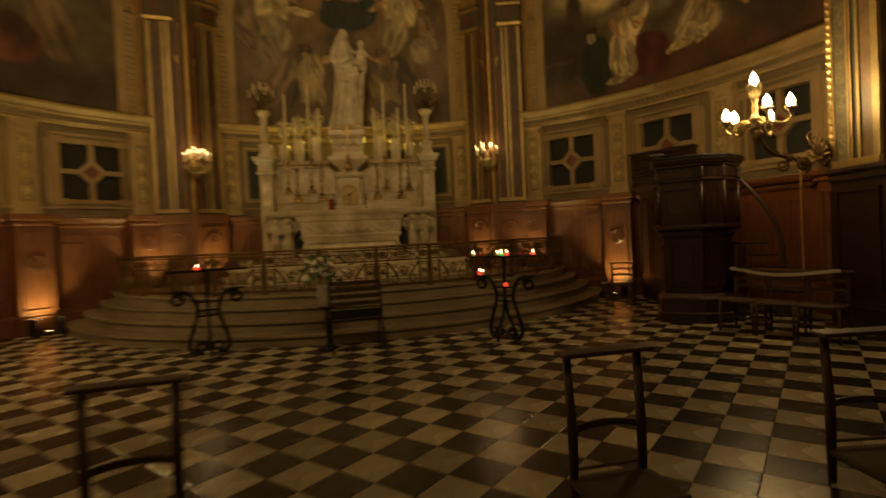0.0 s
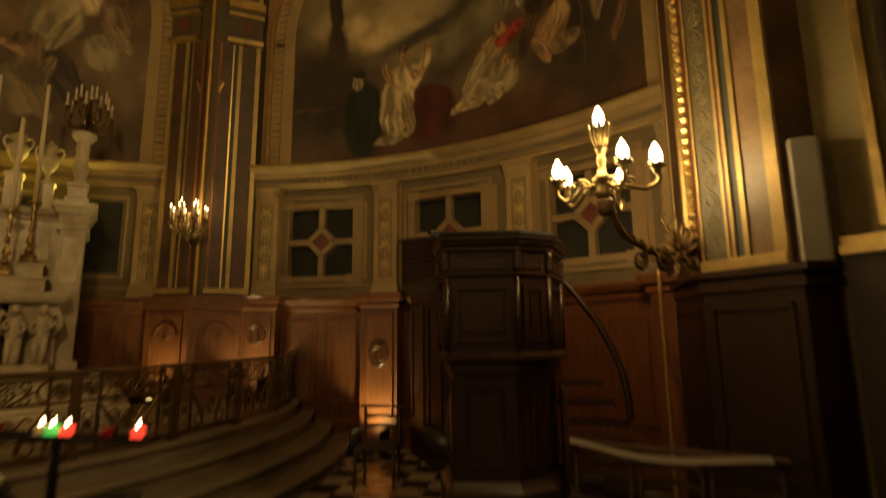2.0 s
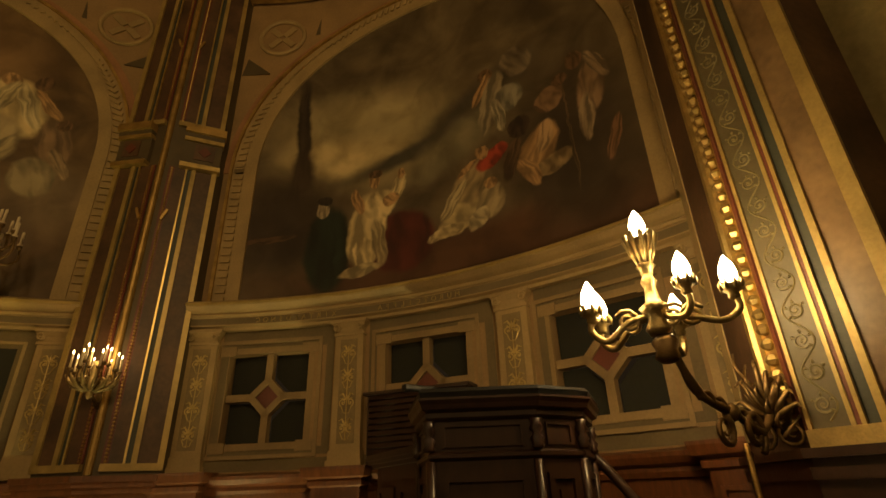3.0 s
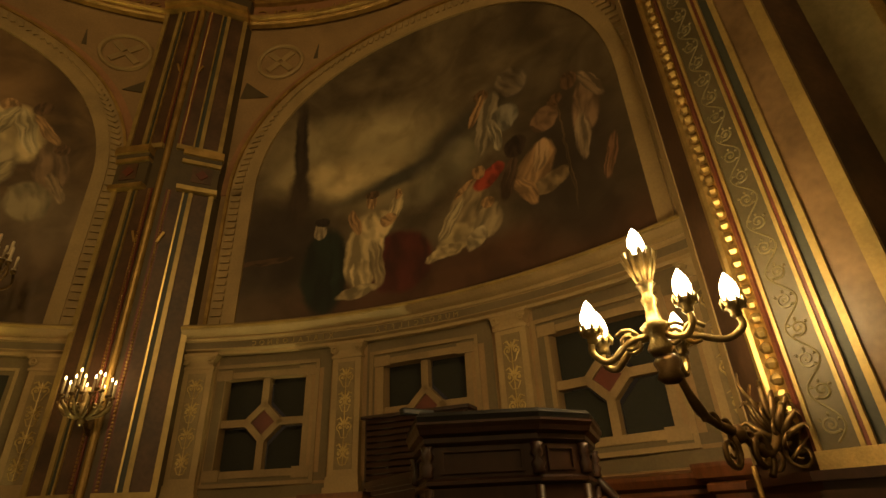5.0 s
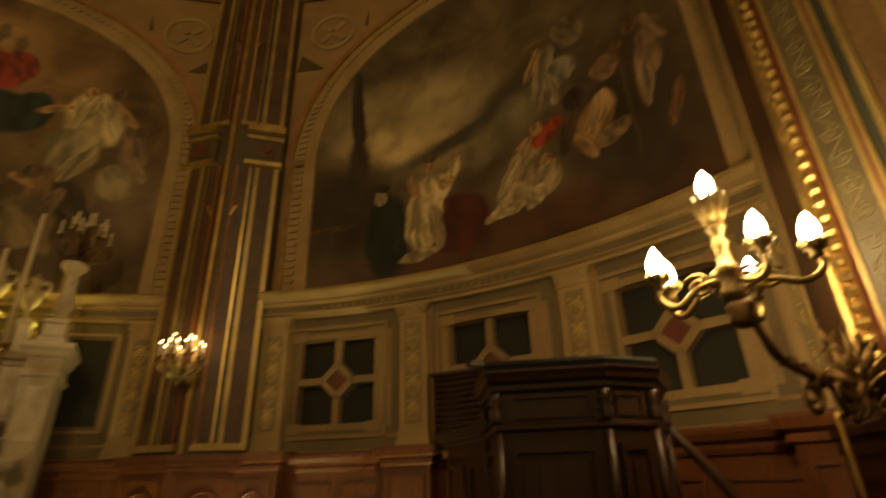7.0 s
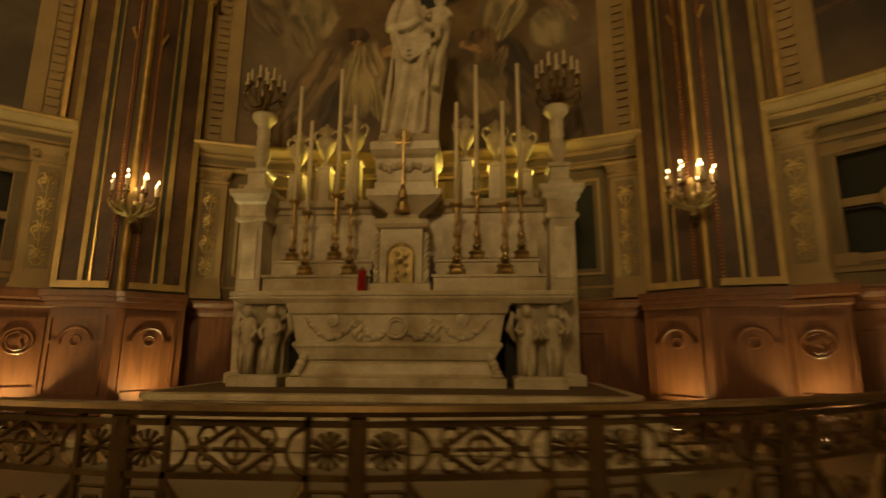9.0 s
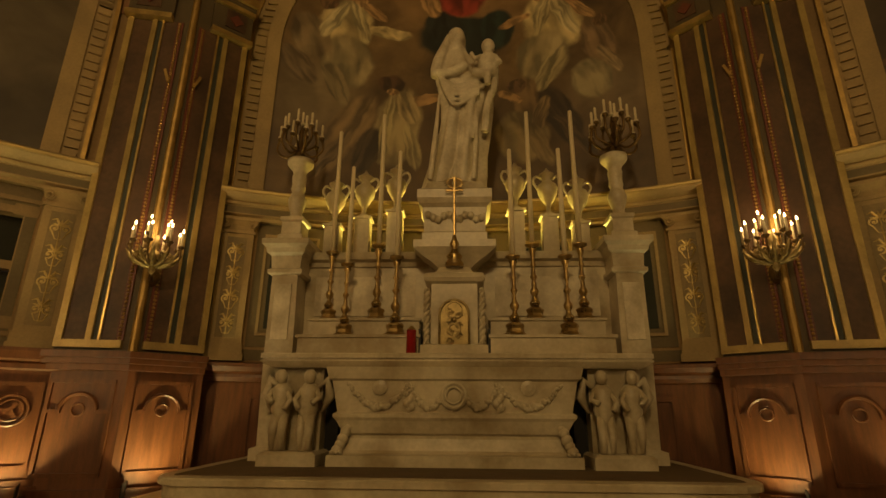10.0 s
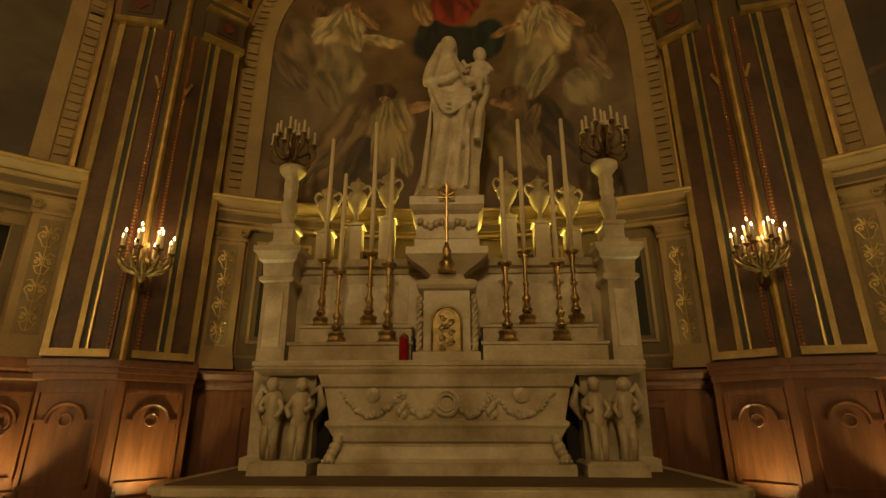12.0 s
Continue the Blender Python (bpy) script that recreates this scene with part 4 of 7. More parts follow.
for s in (1, -1):
    A, B, C = plan(s * 23.8, 7.97), plan(s * 29.2, 7.74), plan(s * 34.9, 8.02)
    pier = thing("pilaster_cluster", "clustered pilasters of brown marble with gilt edges", "pilaster", None, "pilaster clusters", "structure")
    back = [plan(s * 35.2, R + 0.1), plan(s * 29.5, R + 0.3), plan(s * 23.7, R + 0.1)]
    part("core", prism([A, B, C] + back, 2.3, 12.4), M["greenstrip"], pier)
    A2, B2, C2 = plan(s * 23.4, 7.84), plan(s * 29.1, 7.56), plan(s * 35.2, 7.88)
    dado = thing("cluster_dado", "varnished oak dado below the clustered pilasters", "wainscot", None, "", "structure")
    part("dado_core", prism([A2, B2, C2] + back, PLAT - 0.1, 2.22), M["wood"], dado)
    for z0, z1, e in ((2.20, 2.27, 0.06), (2.27, 2.33, 0.12), (2.33, 2.40, 0.17), (PLAT, PLAT + 0.26, 0.06)):
        part("dado_moulding", prism([plan(s * (23.4 - 2 * e), 7.84 - e), plan(s * 29.1, 7.56 - 1.1 * e), plan(s * (35.2 + 2 * e), 7.88 - e)] + back, z0, z1), M["wood"], dado)
    for P, Q in ((A2, B2), (B2, C2)):
        m, h = on_face(P, Q)
        zt, zb = 2.10, PLAT + 0.38
        x = h - 0.1
        part("panel_moulding", boxes((-x, x, 0, 0.025, zt - 0.04, zt), (-x, x, 0, 0.025, zb, zb + 0.04), (-x, -x + 0.04, 0, 0.025, zb, zt), (x - 0.04, x, 0, 0.025, zb, zt), m=m), M["wood"], dado)
        bm = bmesh.new()
        tube(bm, [m @ Vector((0.19 * math.cos(a * math.pi / 12), 0.012, zt - 0.34 + 0.19 * math.sin(a * math.pi / 12))) for a in range(13)], 0.022, 6)
        tube(bm, [m @ Vector((0.065 * math.cos(a * math.pi / 6), 0.012, zt - 0.32 + 0.065 * math.sin(a * math.pi / 6))) for a in range(13)], 0.014, 6)
        for sx in (-1, 1):
            box(bm, sx * 0.24 - 0.07, sx * 0.24 + 0.07, 0, 0.03, zt - 0.36, zt - 0.32, m)
        part("carved_arch", bm, M["wood"], dado)
    for P, Q, inner in ((A, B, -1), (B, C, 1)):
        m, h = on_face(P, Q)
        # order along the face: gilt edge, marble, thin gilt lines, green, towards the ridge
        d = 1 if (m @ Vector((1, 0, 0)) - Vector((*B, 0))).length > (m @ Vector((-1, 0, 0)) - Vector((*B, 0))).length else -1
        def strip(nm, x0, x1, y1, z0, z1, mat):
            part(nm, boxes((min(d * x0, d * x1), max(d * x0, d * x1), -0.02, y1, z0, z1), m=m), mat, pier)
        for z0, z1 in ((2.46, 7.06), (7.88, 11.36)):
            strip("gilt_edge", h - 0.075, h, 0.05, z0, z1, M["giltpaint"])
            strip("marble_field", 0.10, h - 0.075, 0.022, z0 + 0.09, z1 - 0.02, M["brownmarble"])
            strip("gilt_edge", 0.035, 0.10, 0.05, z0, z1, M["giltpaint"])
            strip("blue_line", -0.03, 0.035, 0.018, z0 + 0.09, z1, M["bluestrip"])
            strip("gilt_line", -0.055, -0.03, 0.045, z0 + 0.09, z1, M["gold"])
            strip("marble_band", -0.22, -0.055, 0.02, z0 + 0.09, z1, M["brownmarble"])
            strip("red_line", -0.30, -0.22, 0.024, z0 + 0.09, z1, M["redstrip"])
            part("bead_line", bead_line(m, -d * 0.255, 0.026, z0 + 0.12, z1, 0.022), M["dullgold"], pier)
            strip("gilt_foot", -0.30, h, 0.06, z0, z0 + 0.09, M["giltpaint"])
        # capital
        for z0, z1, e, mt in ((7.05, 7.13, 0.13, "gold"), (7.13, 7.19, 0.07, "greenstrip"), (7.19, 7.58, 0.07, "greenstrip"), (7.58, 7.65, 0.12, "gold"), (7.65, 7.73, 0.12, "greenstrip"), (7.73, 7.87, 0.17, "dullgold")):
            strip("capital_band", -0.16, h + e * 0.3, e, z0, z1, M[mt])
        strip("capital_panel", 0.02, h - 0.08, 0.085, 7.24, 7.54, M["brownmarble"])
        box_m = m @ Matrix.Translation((d * (h / 2 - 0.03), 0.085, 7.39)) @ pose(0, 0, 0, 0, 45, 0)
        part("capital_lozenge", boxes((-0.07, 0.07, 0, 0.02, -0.07, 0.07), m=box_m), M["redstrip"], pier)
        for zz in (6.15, 9.75):
            part("gilt_lozenge", boxes((-0.018, 0.018, 0, 0.04, -0.10, 0.10), m=m @ Matrix.Translation((d * -0.22, 0.03, zz)) @ pose(0, 0, 0, 0, 20 * d, 0)), M["dullgold"], pier)
    mr = face_in(s * 29.2, 7.74, 0)
    bm = bmesh.new()
    tube(bm, [mr @ Vector((0, 0.0, z)) for z in (2.42, 12.4)], 0.05, 10)
    part("ridge_roll", bm, M["dullgold"], pier)
    for z0, z1, e in ((11.36, 11.46, 0.14), (11.46, 11.6, 0.22), (12.06, 12.2, 0.14), (12.2, 12.34, 0.26), (12.34, 12.6, 0.36)):
        part("ring_break", prism([plan(s * 23.6, 7.97 - e), plan(s * 29.2, 7.74 - e), plan(s * 35.2, 8.02 - e)] + back, z0, z1), M["dullgold"], pier)


# ---------------------------------------------------------------- gilt piers at the mouth of the chapel
def big_pier(s):
    def q(x, y):
        return (s * x, y)
    p = thing("arch_pier", "tall gilt pier with bead moulding and painted scrolls", "pier", None, "", "structure")
    F = [q(7.72, -0.42), q(7.00, -1.12), q(6.94, -1.85)]
    back = [q(7.24, -2.02), q(8.4, -2.02), q(8.4, -0.2)]
    part("core", prism(F + back, 2.24, 12.4), M["brownmarble"], p)
    m, h = on_face(F[0], F[1])
    d = 1 if (m @ Vector((1, 0, 0)) - Vector((*F[1], 0))).length < (m @ Vector((-1, 0, 0)) - Vector((*F[1], 0))).length else -1

    def strip(nm, x0, x1, y1, mat, z0=2.36, z1=12.3):
        part(nm, boxes((min(d * x0, d * x1), max(d * x0, d * x1), -0.02, y1, z0, z1), m=m), M[mat], p)
    strip("stone_edge", -h, -h + 0.12, 0.03, "stone")
    strip("marble_strip", -h + 0.12, h - 0.36, 0.015, "brownmarble")
    bm = bmesh.new()
    tube(bm, [m @ Vector((d * (h - 0.30), 0.03, z)) for z in (2.36, 12.3)], 0.055, 10)
    part("gilt_roll", bm, M["gold"], p)
    strip("gilt_hollow", h - 0.25, h - 0.04, 0.02, "dullgold")
    part("bead_moulding", bead_line(m, d * (h - 0.13), 0.04, 2.4, 12.3, 0.05), M["gold"], p)
    strip("red_fillet", h - 0.05, h, 0.035, "redstrip")
    m, h = on_face(F[1], F[2])
    d = 1 if (m @ Vector((1, 0, 0)) - Vector((*F[2], 0))).length < (m @ Vector((-1, 0, 0)) - Vector((*F[2], 0))).length else -1
    strip("gilt_line", -h, -h + 0.025, 0.04, "giltpaint")
    strip("scroll_strip", -h + 0.025, -h + 0.235, 0.02, "greenarab")
    part("painted_vine", running_vine(m @ Matrix.Translation((d * (-h + 0.13), 0.02, 0)), 0.085, 2.4, 12.2, 0.2, 0.09), M["dimscroll"], p)
    strip("gilt_line", -h + 0.235, -h + 0.262, 0.04, "giltpaint")
    strip("red_fillet", -h + 0.262, -h + 0.29, 0.03, "redstrip")
    strip("gilt_line", -h + 0.29, -h + 0.315, 0.04, "giltpaint")
    strip("blue_strip", -h + 0.315, -h + 0.385, 0.015, "bluestrip")
    strip("gilt_line", -h + 0.385, -h + 0.43, 0.035, "giltpaint")
    strip("marble_strip", -h + 0.43, h - 0.10, 0.012, "tanmarble")
    strip("gilt_edge", h - 0.10, h, 0.05, "giltpaint")
    strip("gilt_foot", -h, h, 0.08, "gold", 2.255, 2.36)
    base = thing("pier_dado", "varnished dark oak dado of the gilt pier", "wainscot", None, "", "structure")
    Fb = [q(7.70, -0.36), q(6.92, -1.10), q(6.85, -1.94)]
    part("dado_core", prism(Fb + [q(7.15, -2.06), q(8.3, -2.06), q(8.3, -0.2)], 0, 2.1), M["darkwood"], base)
    for z0, z1, e in ((2.08, 2.15, 0.03), (2.15, 2.2, 0.0), (2.2, 2.255, 0.06), (0, 0.35, 0.04), (0.35, 0.42, 0.02)):
        part("dado_moulding", prism([q(7.70, -0.36 + e), q(6.92 - e, -1.10 + e * 0.4), q(6.85 - e, -1.94 - e), q(7.15, -2.06 - e), q(8.3, -2.06 - e), q(8.3, -0.2)], z0, z1), M["darkwood"], base)
    for P, Q in ((Fb[0], Fb[1]), (Fb[1], Fb[2])):
        m, h = on_face(P, Q)
        x = h - 0.08
        part("panel_moulding", boxes((-x, x, 0, 0.025, 1.92, 1.96), (-x, x, 0, 0.025, 0.6, 0.64), (-x, -x + 0.04, 0, 0.025, 0.6, 1.96), (x - 0.04, x, 0, 0.025, 0.6, 1.96), m=m), M["darkwood"], base)
    # side wall dado and gilt rail
    w = thing("side_dado", "dark oak dado with a gilt rail along the side wall", "wainscot", None, "", "structure")
    x0, x1 = sorted((s * 7.10, s * 7.22))
    part("boarding", boxes((x0, x1, -11.9, -2.13, 0, 2.30)), M["darkwood"], w)
    x0, x1 = sorted((s * 7.03, s * 7.22))
    part("gilt_rail", boxes((x0, x1, -11.9, -2.13, 2.30, 2.36), (min(s * 7.08, s * 7.22), max(s * 7.08, s * 7.22), -11.9, -2.13, 2.36, 2.44)), M["gold"], w)
    part("base_moulding", boxes((x0, x1, -11.9, -2.13, 0, 0.4)), M["darkwood"], w)
    mw = Matrix(((0, -s, 0, s * 7.22), (-1, 0, 0, 0), (0, 0, 1, 0), (0, 0, 0, 1)))
    sc = thing("painted_wall_scrolls", "large pale scrolls painted on the green wall", "wall painting", None, "", "structure")
    for c in range(4):
        part("painted_vine", running_vine(mw @ Matrix.Translation((3.0 + 1.25 * c, 0, 0)), 0.52, 2.75, 10.6, 1.1, 0.055), M["palescroll"], sc)
    g = thing("wall_panel_frame", "gilt frame of the green wall panel", "trim", None, "", "structure")
    fx0, fx1 = sorted((s * 7.16, s * 7.222))
    for y0, y1 in ((-2.42, -2.36), (-4.9, -4.8), (-5.4, -5.3)):
        part("gilt_upright", boxes((fx0, fx1, y0, y1, 2.5, 9)), M["gold"], g)


big_pier(1)
big_pier(-1)


def loudspeaker(s):
    t = thing("column_loudspeaker", "slim pale grey column loudspeaker on the pier", "loudspeaker", pose(s * 7.04, -1.96, 2.26, 0, 0, 35 * s))
    part("case", soft_box(-0.11, 0.11, -0.10, 0.10, 0.0, 1.0, 0.015), M["greycover"], t)
    part("grille", boxes((-0.09, 0.09, -0.108, -0.10, 0.03, 0.97)), M["greycover"], t)


loudspeaker(1)


def column(x, y):
    t = thing("marble_column", "polished black marble column on a stone pedestal", "column", pose(x, y, 0) @ Matrix.Diagonal((0.70, 0.70, 0.95, 1)))
    part("pedestal_foot", boxes((-0.43, 0.43, -0.43, 0.43, 0, 0.18), (-0.40, 0.40, -0.40, 0.40, 0.18, 0.30)), M["darkstone"], t)
    bm = bmesh.new()
    sweep_loop(bm, [[Vector(q) for q in ((-e, -e, z), (e, -e, z), (e, e, z), (-e, e, z))] for z, e in ((0.30, 0.39), (0.38, 0.33), (0.95, 0.33), (1.0, 0.36))])
    part("pedestal", bm, M["darkstone"], t)
    bm = bmesh.new()
    sweep_loop(bm, [[Vector(q) for q in ((-e, -e, z), (e, -e, z), (e, e, z), (-e, e, z))] for z, e in ((1.0, 0.42), (1.06, 0.44), (1.10, 0.40), (1.16, 0.36))])
    part("pedestal_cap", bm, M["darkstone"], t)
    part("base", lathe([(0.36, 1.16), (0.37, 1.20), (0.36, 1.25), (0.31, 1.27), (0.31, 1.30), (0.33, 1.33), (0.33, 1.36), (0.28, 1.38)], 32), M["tanmarble"], t, smooth=True)
    part("shaft", lathe([(0.275, 1.38), (0.265, 1.5), (0.262, 4.0), (0.235, 7.5)], 40), M["blackmarble"], t, smooth=True)
    part("capital", lathe([(0.24, 7.5), (0.28, 7.56), (0.26, 7.62), (0.40, 8.1), (0.46, 8.12), (0.46, 8.2)], 24), M["dullgold"], t)


M["darkstone"] = material("dark_grey_stone", (0.06, 0.045, 0.032), 0.5, 0, 0.4, 2.2, 30, 0.08)
column(6.69, -2.80)

# ---------------------------------------------------------------- steps, platform, altar steps
def disc_step(r, z0, z1, nose=0.02):
    """A step that is part of a disc about the steps' centre, cut off at the wall."""
    pts = []
    for k in range(0, 73):
        a = math.radians(-108 + 3 * k)
        x, y = r * math.sin(a), SY - r * math.cos(a)
        lim = R - 0.15
        d = math.hypot(x, y - CY)
        if d > lim:
            x, y = x * lim / d, CY + (y - CY) * lim / d
        pts.append((x, y))
    # close along the wall
    a0, a1 = math.degrees(math.atan2(pts[-1][0], pts[-1][1] - CY)), math.degrees(math.atan2(pts[0][0], pts[0][1] - CY))
    for k in range(1, 24):
        pts.append(plan(a0 + (a1 - a0) * k / 24, R - 0.15))
    bm = bmesh.new()
    def off(e):
        out = []
        for x, y in pts:
            d = math.hypot(x, y - SY)
            out.append((x * (d - e) / d, SY + (y - SY) * (d - e) / d))
        return out
    rings = []
    for z, e in ((z0, 0.035), (z1 - 0.055, 0.035), (z1 - 0.05, 0.005), (z1 - 0.035, 0.0), (z1 - 0.012, 0.0), (z1, 0.012)):
        rings.append([Vector((x, y, z)) for x, y in off(e)])
    return sweep_loop(bm, rings)


for i, r in enumerate((6.55, 6.25, 5.95, 5.72)):
    tagged(part("step", disc_step(r, 0.0 if i == 0 else 0.18 * i - 0.01, 0.18 * (i + 1)), M["step"]), "broad curved limestone step before the altar", "step", "curved steps", "structure")


def round_slab(w, y0, y1, z0, z1, rad=0.35):
    pts = []
    for cx, cy, a0 in ((w - rad, y0 + rad, -90), (w, y1, 0), (-w, y1, 90), (-w + rad, y0 + rad, 180)):
        if cy == y1:
            pts.append((cx, cy))
        else:
            pts += [(cx + rad * math.cos(math.radians(a0 + 15 * k)), cy + rad * math.sin(math.radians(a0 + 15 * k))) for k in range(7)]
    rings = []
    c = Vector((0, (y0 + y1) / 2))
    for z, e in ((z0, 0.03), (z1 - 0.07, 0.03), (z1 - 0.06, 0.0), (z1 - 0.012, 0.0), (z1, 0.012)):
        rings.append([Vector((x - e * (1 if x > 0 else -1), y + (e if y < y1 else 0), z)) for x, y in pts])
    return sweep_loop(bmesh.new(), rings)


for z0, z1, w, y in ((0.72, 0.90, 2.88, 3.80), (0.90, 1.075, 2.73, 4.09), (1.075, 1.25, 2.57, 4.40)):
    tagged(part("altar_step", round_slab(w, y, 6.9, z0 - 0.005, z1), M["marble"]), "white marble altar step with rounded corners", "step", "altar steps", "structure")
tagged(part("altar_carpet", round_slab(2.42, 4.58, 6.7, 1.245, 1.257, 0.05), M["carpet"]), "dark brown carpet on the altar step", "carpet")


# ---------------------------------------------------------------- communion rail
def rail_panel(w, h):
    """Openwork bronze panel, w wide and h high, in its own plane: x along, z up."""
    bm = bmesh.new()
    t = 0.011

    def ln(x0, z0, x1, z1, q=t):
        tube(bm, [(x0, 0, z0), (x1, 0, z1)], q, 4)

    def ring(cx, cz, r, a0=0, a1=360, q=t):
        n = max(6, int(abs(a1 - a0) / 22))
        tube(bm, [(cx + r * math.cos(radians(a0 + (a1 - a0) * k / n)), 0, cz + r * math.sin(radians(a0 + (a1 - a0) * k / n))) for k in range(n + 1)], q, 4)
    hb, ht = h * 0.66, h - 0.03
    e = 0.17
    for x in (-w / 2, -w / 2 + e, w / 2 - e, w / 2):
        box(bm, x - 0.012, x + 0.012, -0.012, 0.012, 0.0, h)
    for z in (0.03, hb, ht):
        box(bm, -w / 2, w / 2, -0.012, 0.012, z - 0.012, z + 0.012)
    # rosettes in the end squares
    zc = (hb + ht) / 2
    for sx in (-1, 1):
        cx = sx * (w / 2 - e / 2)
        for k in range(12):
            a = k * math.pi / 6
            tube(bm, [(cx + 0.02 * math.cos(a), 0, zc + 0.02 * math.sin(a)), (cx + 0.072 * math.cos(a), 0, zc + 0.072 * math.sin(a))], [0.006, 0.014], 4)
        ball(bm, (cx, 0, zc), 0.028, 1, 8, 5)
        # framed drop below each rosette
        for k, g in ((0.065, 0.05), (0.035, 0.09)):
            for a, b, c, d in ((-k, hb - g, k, hb - g), (-k, 0.03 + g, k, 0.03 + g), (-k, 0.03 + g, -k, hb - g), (k, 0.03 + g, k, hb - g)):
                ln(cx + a, b, cx + c, d, 0.008)
        ball(bm, (cx, 0, hb - 0.2), 0.03, 1.7, 6, 4)
    # upper band: lozenge, star and scrolls
    half = w / 2 - e
    ln(-0.16, zc, 0, zc + 0.10), ln(0, zc + 0.10, 0.16, zc), ln(0.16, zc, 0, zc - 0.10), ln(0, zc - 0.10, -0.16, zc)
    ring(0, zc, 0.05)
    ln(-0.1, zc, 0.1, zc, 0.008), ln(0, zc - 0.08, 0, zc + 0.08, 0.008)
    for sx in (-1, 1):
        ring(sx * half, zc, 0.085, 90 if sx > 0 else -90, 270 if sx > 0 else 90)
        ln(sx * 0.16, zc, sx * (half - 0.085), zc)
        for sz in (-1, 1):
            tube(bm, spiral(sx * (half - 0.17), zc + sz * 0.05, 0.05, 0.016, -sz * math.pi / 2, sx * sz * 1.2, 0, 10), 0.009, 4)
    # lower band: ring, waves and quivers
    zl = hb * 0.58
    ring(0, zl, 0.075), ring(0, zl, 0.045, q=0.008)
    ln(-0.075, zl, 0.075, zl, 0.008), ln(0, zl - 0.075, 0, zl + 0.075, 0.008)
    for sx in (-1, 1):
        tube(bm, curve_pts([(sx * 0.075, 0, zl), (sx * 0.14, 0, zl + 0.09), (sx * 0.19, 0, zl + 0.05), (sx * 0.16, 0, zl - 0.01)], 5), 0.009, 4)
        tube(bm, [(sx * half, 0, hb - 0.02), (sx * (half - 0.16), 0, zl - 0.06), (sx * 0.10, 0, 0.06)], [0.012, 0.028, 0.010], 5)
        ring(sx * half * 0.55, 0.11, 0.06)
    ln(-half, 0.16, half, 0.16, 0.008)
    return mesh_of("rail_panel", bm, M["bronze"])


RAIL = thing("communion_rail", "curved openwork bronze communion rail", "railing", None, "", "structure")
RR, RZ0, RZ1 = 5.58, 0.72, 1.46
N = 15
SPAN = 74.0
seg = 2 * SPAN / N
wid = 2 * RR * math.sin(math.radians(seg / 2))
pm = rail_panel(wid - 0.05, RZ1 - RZ0 - 0.07)


def rail_at(a, z):
    c, s_ = math.cos(math.radians(a)), math.sin(math.radians(a))
    p = Vector((RR * s_, SY - RR * c, z))
    return Matrix(((c, s_, 0, p.x), (s_, -c, 0, p.y), (0, 0, 1, z), (0, 0, 0, 1)))


for i in range(N):
    ob = new("rail_panel", pm)
    ob.parent = RAIL
    ob.matrix_world = rail_at(-SPAN + seg * (i + 0.5), RZ0 + 0.04)
for i in range(N + 1):
    part("post", boxes((-0.03, 0.03, -0.03, 0.03, RZ0, RZ1 - 0.02), (-0.045, 0.045, -0.045, 0.045, RZ0, RZ0 + 0.06), m=rail_at(-SPAN + seg * i, 0)), M["bronze"], RAIL)
bm = bmesh.new()
prof = [(-0.045, RZ1 - 0.03), (-0.055, RZ1 - 0.01), (-0.045, RZ1 + 0.012), (0.045, RZ1 + 0.012), (0.055, RZ1 - 0.01), (0.045, RZ1 - 0.03)]
sweep_loop(bm, [[Vector(((RR + d) * math.sin(math.radians(a)), SY - (RR + d) * math.cos(math.radians(a)), z)) for d, z in prof] for a in np.linspace(-SPAN - 0.5, SPAN + 0.5, 60)])
part("handrail", bm, M["bronze"], RAIL, "polished bronze handrail")
bm = bmesh.new()
sweep_loop(bm, [[Vector(((RR + d) * math.sin(math.radians(a)), SY - (RR + d) * math.cos(math.radians(a)), z)) for d, z in ((-0.03, RZ0 + 0.03), (-0.03, RZ0 + 0.06), (0.03, RZ0 + 0.06), (0.03, RZ0 + 0.03))] for a in np.linspace(-SPAN, SPAN, 60)])
part("foot_bar", bm, M["bronze"], RAIL)


# ---------------------------------------------------------------- altar
AL = Matrix.Translation((-0.013, 0.009, -0.175)) @ Matrix.Diagonal((1.098, 1.098, 1.098, 1))     # the altar's place and size
ALTAR = thing("altar", "white marble high altar with carved tomb and tall retable", "altar", AL)


def slab(parent, name, rings, mat, hx0=None):
    """Stacked rectangles (z, half width, y front, y back)."""
    bm = bmesh.new()
    sweep_loop(bm, [[Vector(q) for q in ((-hx, y0, z), (hx, y0, z), (hx, y1, z), (-hx, y1, z))] for z, hx, y0, y1 in rings])
    return part(name, bm, M[mat], parent)


def blocks(parent, name, rings, mat):
    """Stacked rectangles (z, x0, x1, y front, y back)."""
    bm = bmesh.new()
    sweep_loop(bm, [[Vector(q) for q in ((x0, y0, z), (x1, y0, z), (x1, y1, z), (x0, y1, z))] for z, x0, x1, y0, y1 in rings])
    return part(name, bm, M[mat], parent)


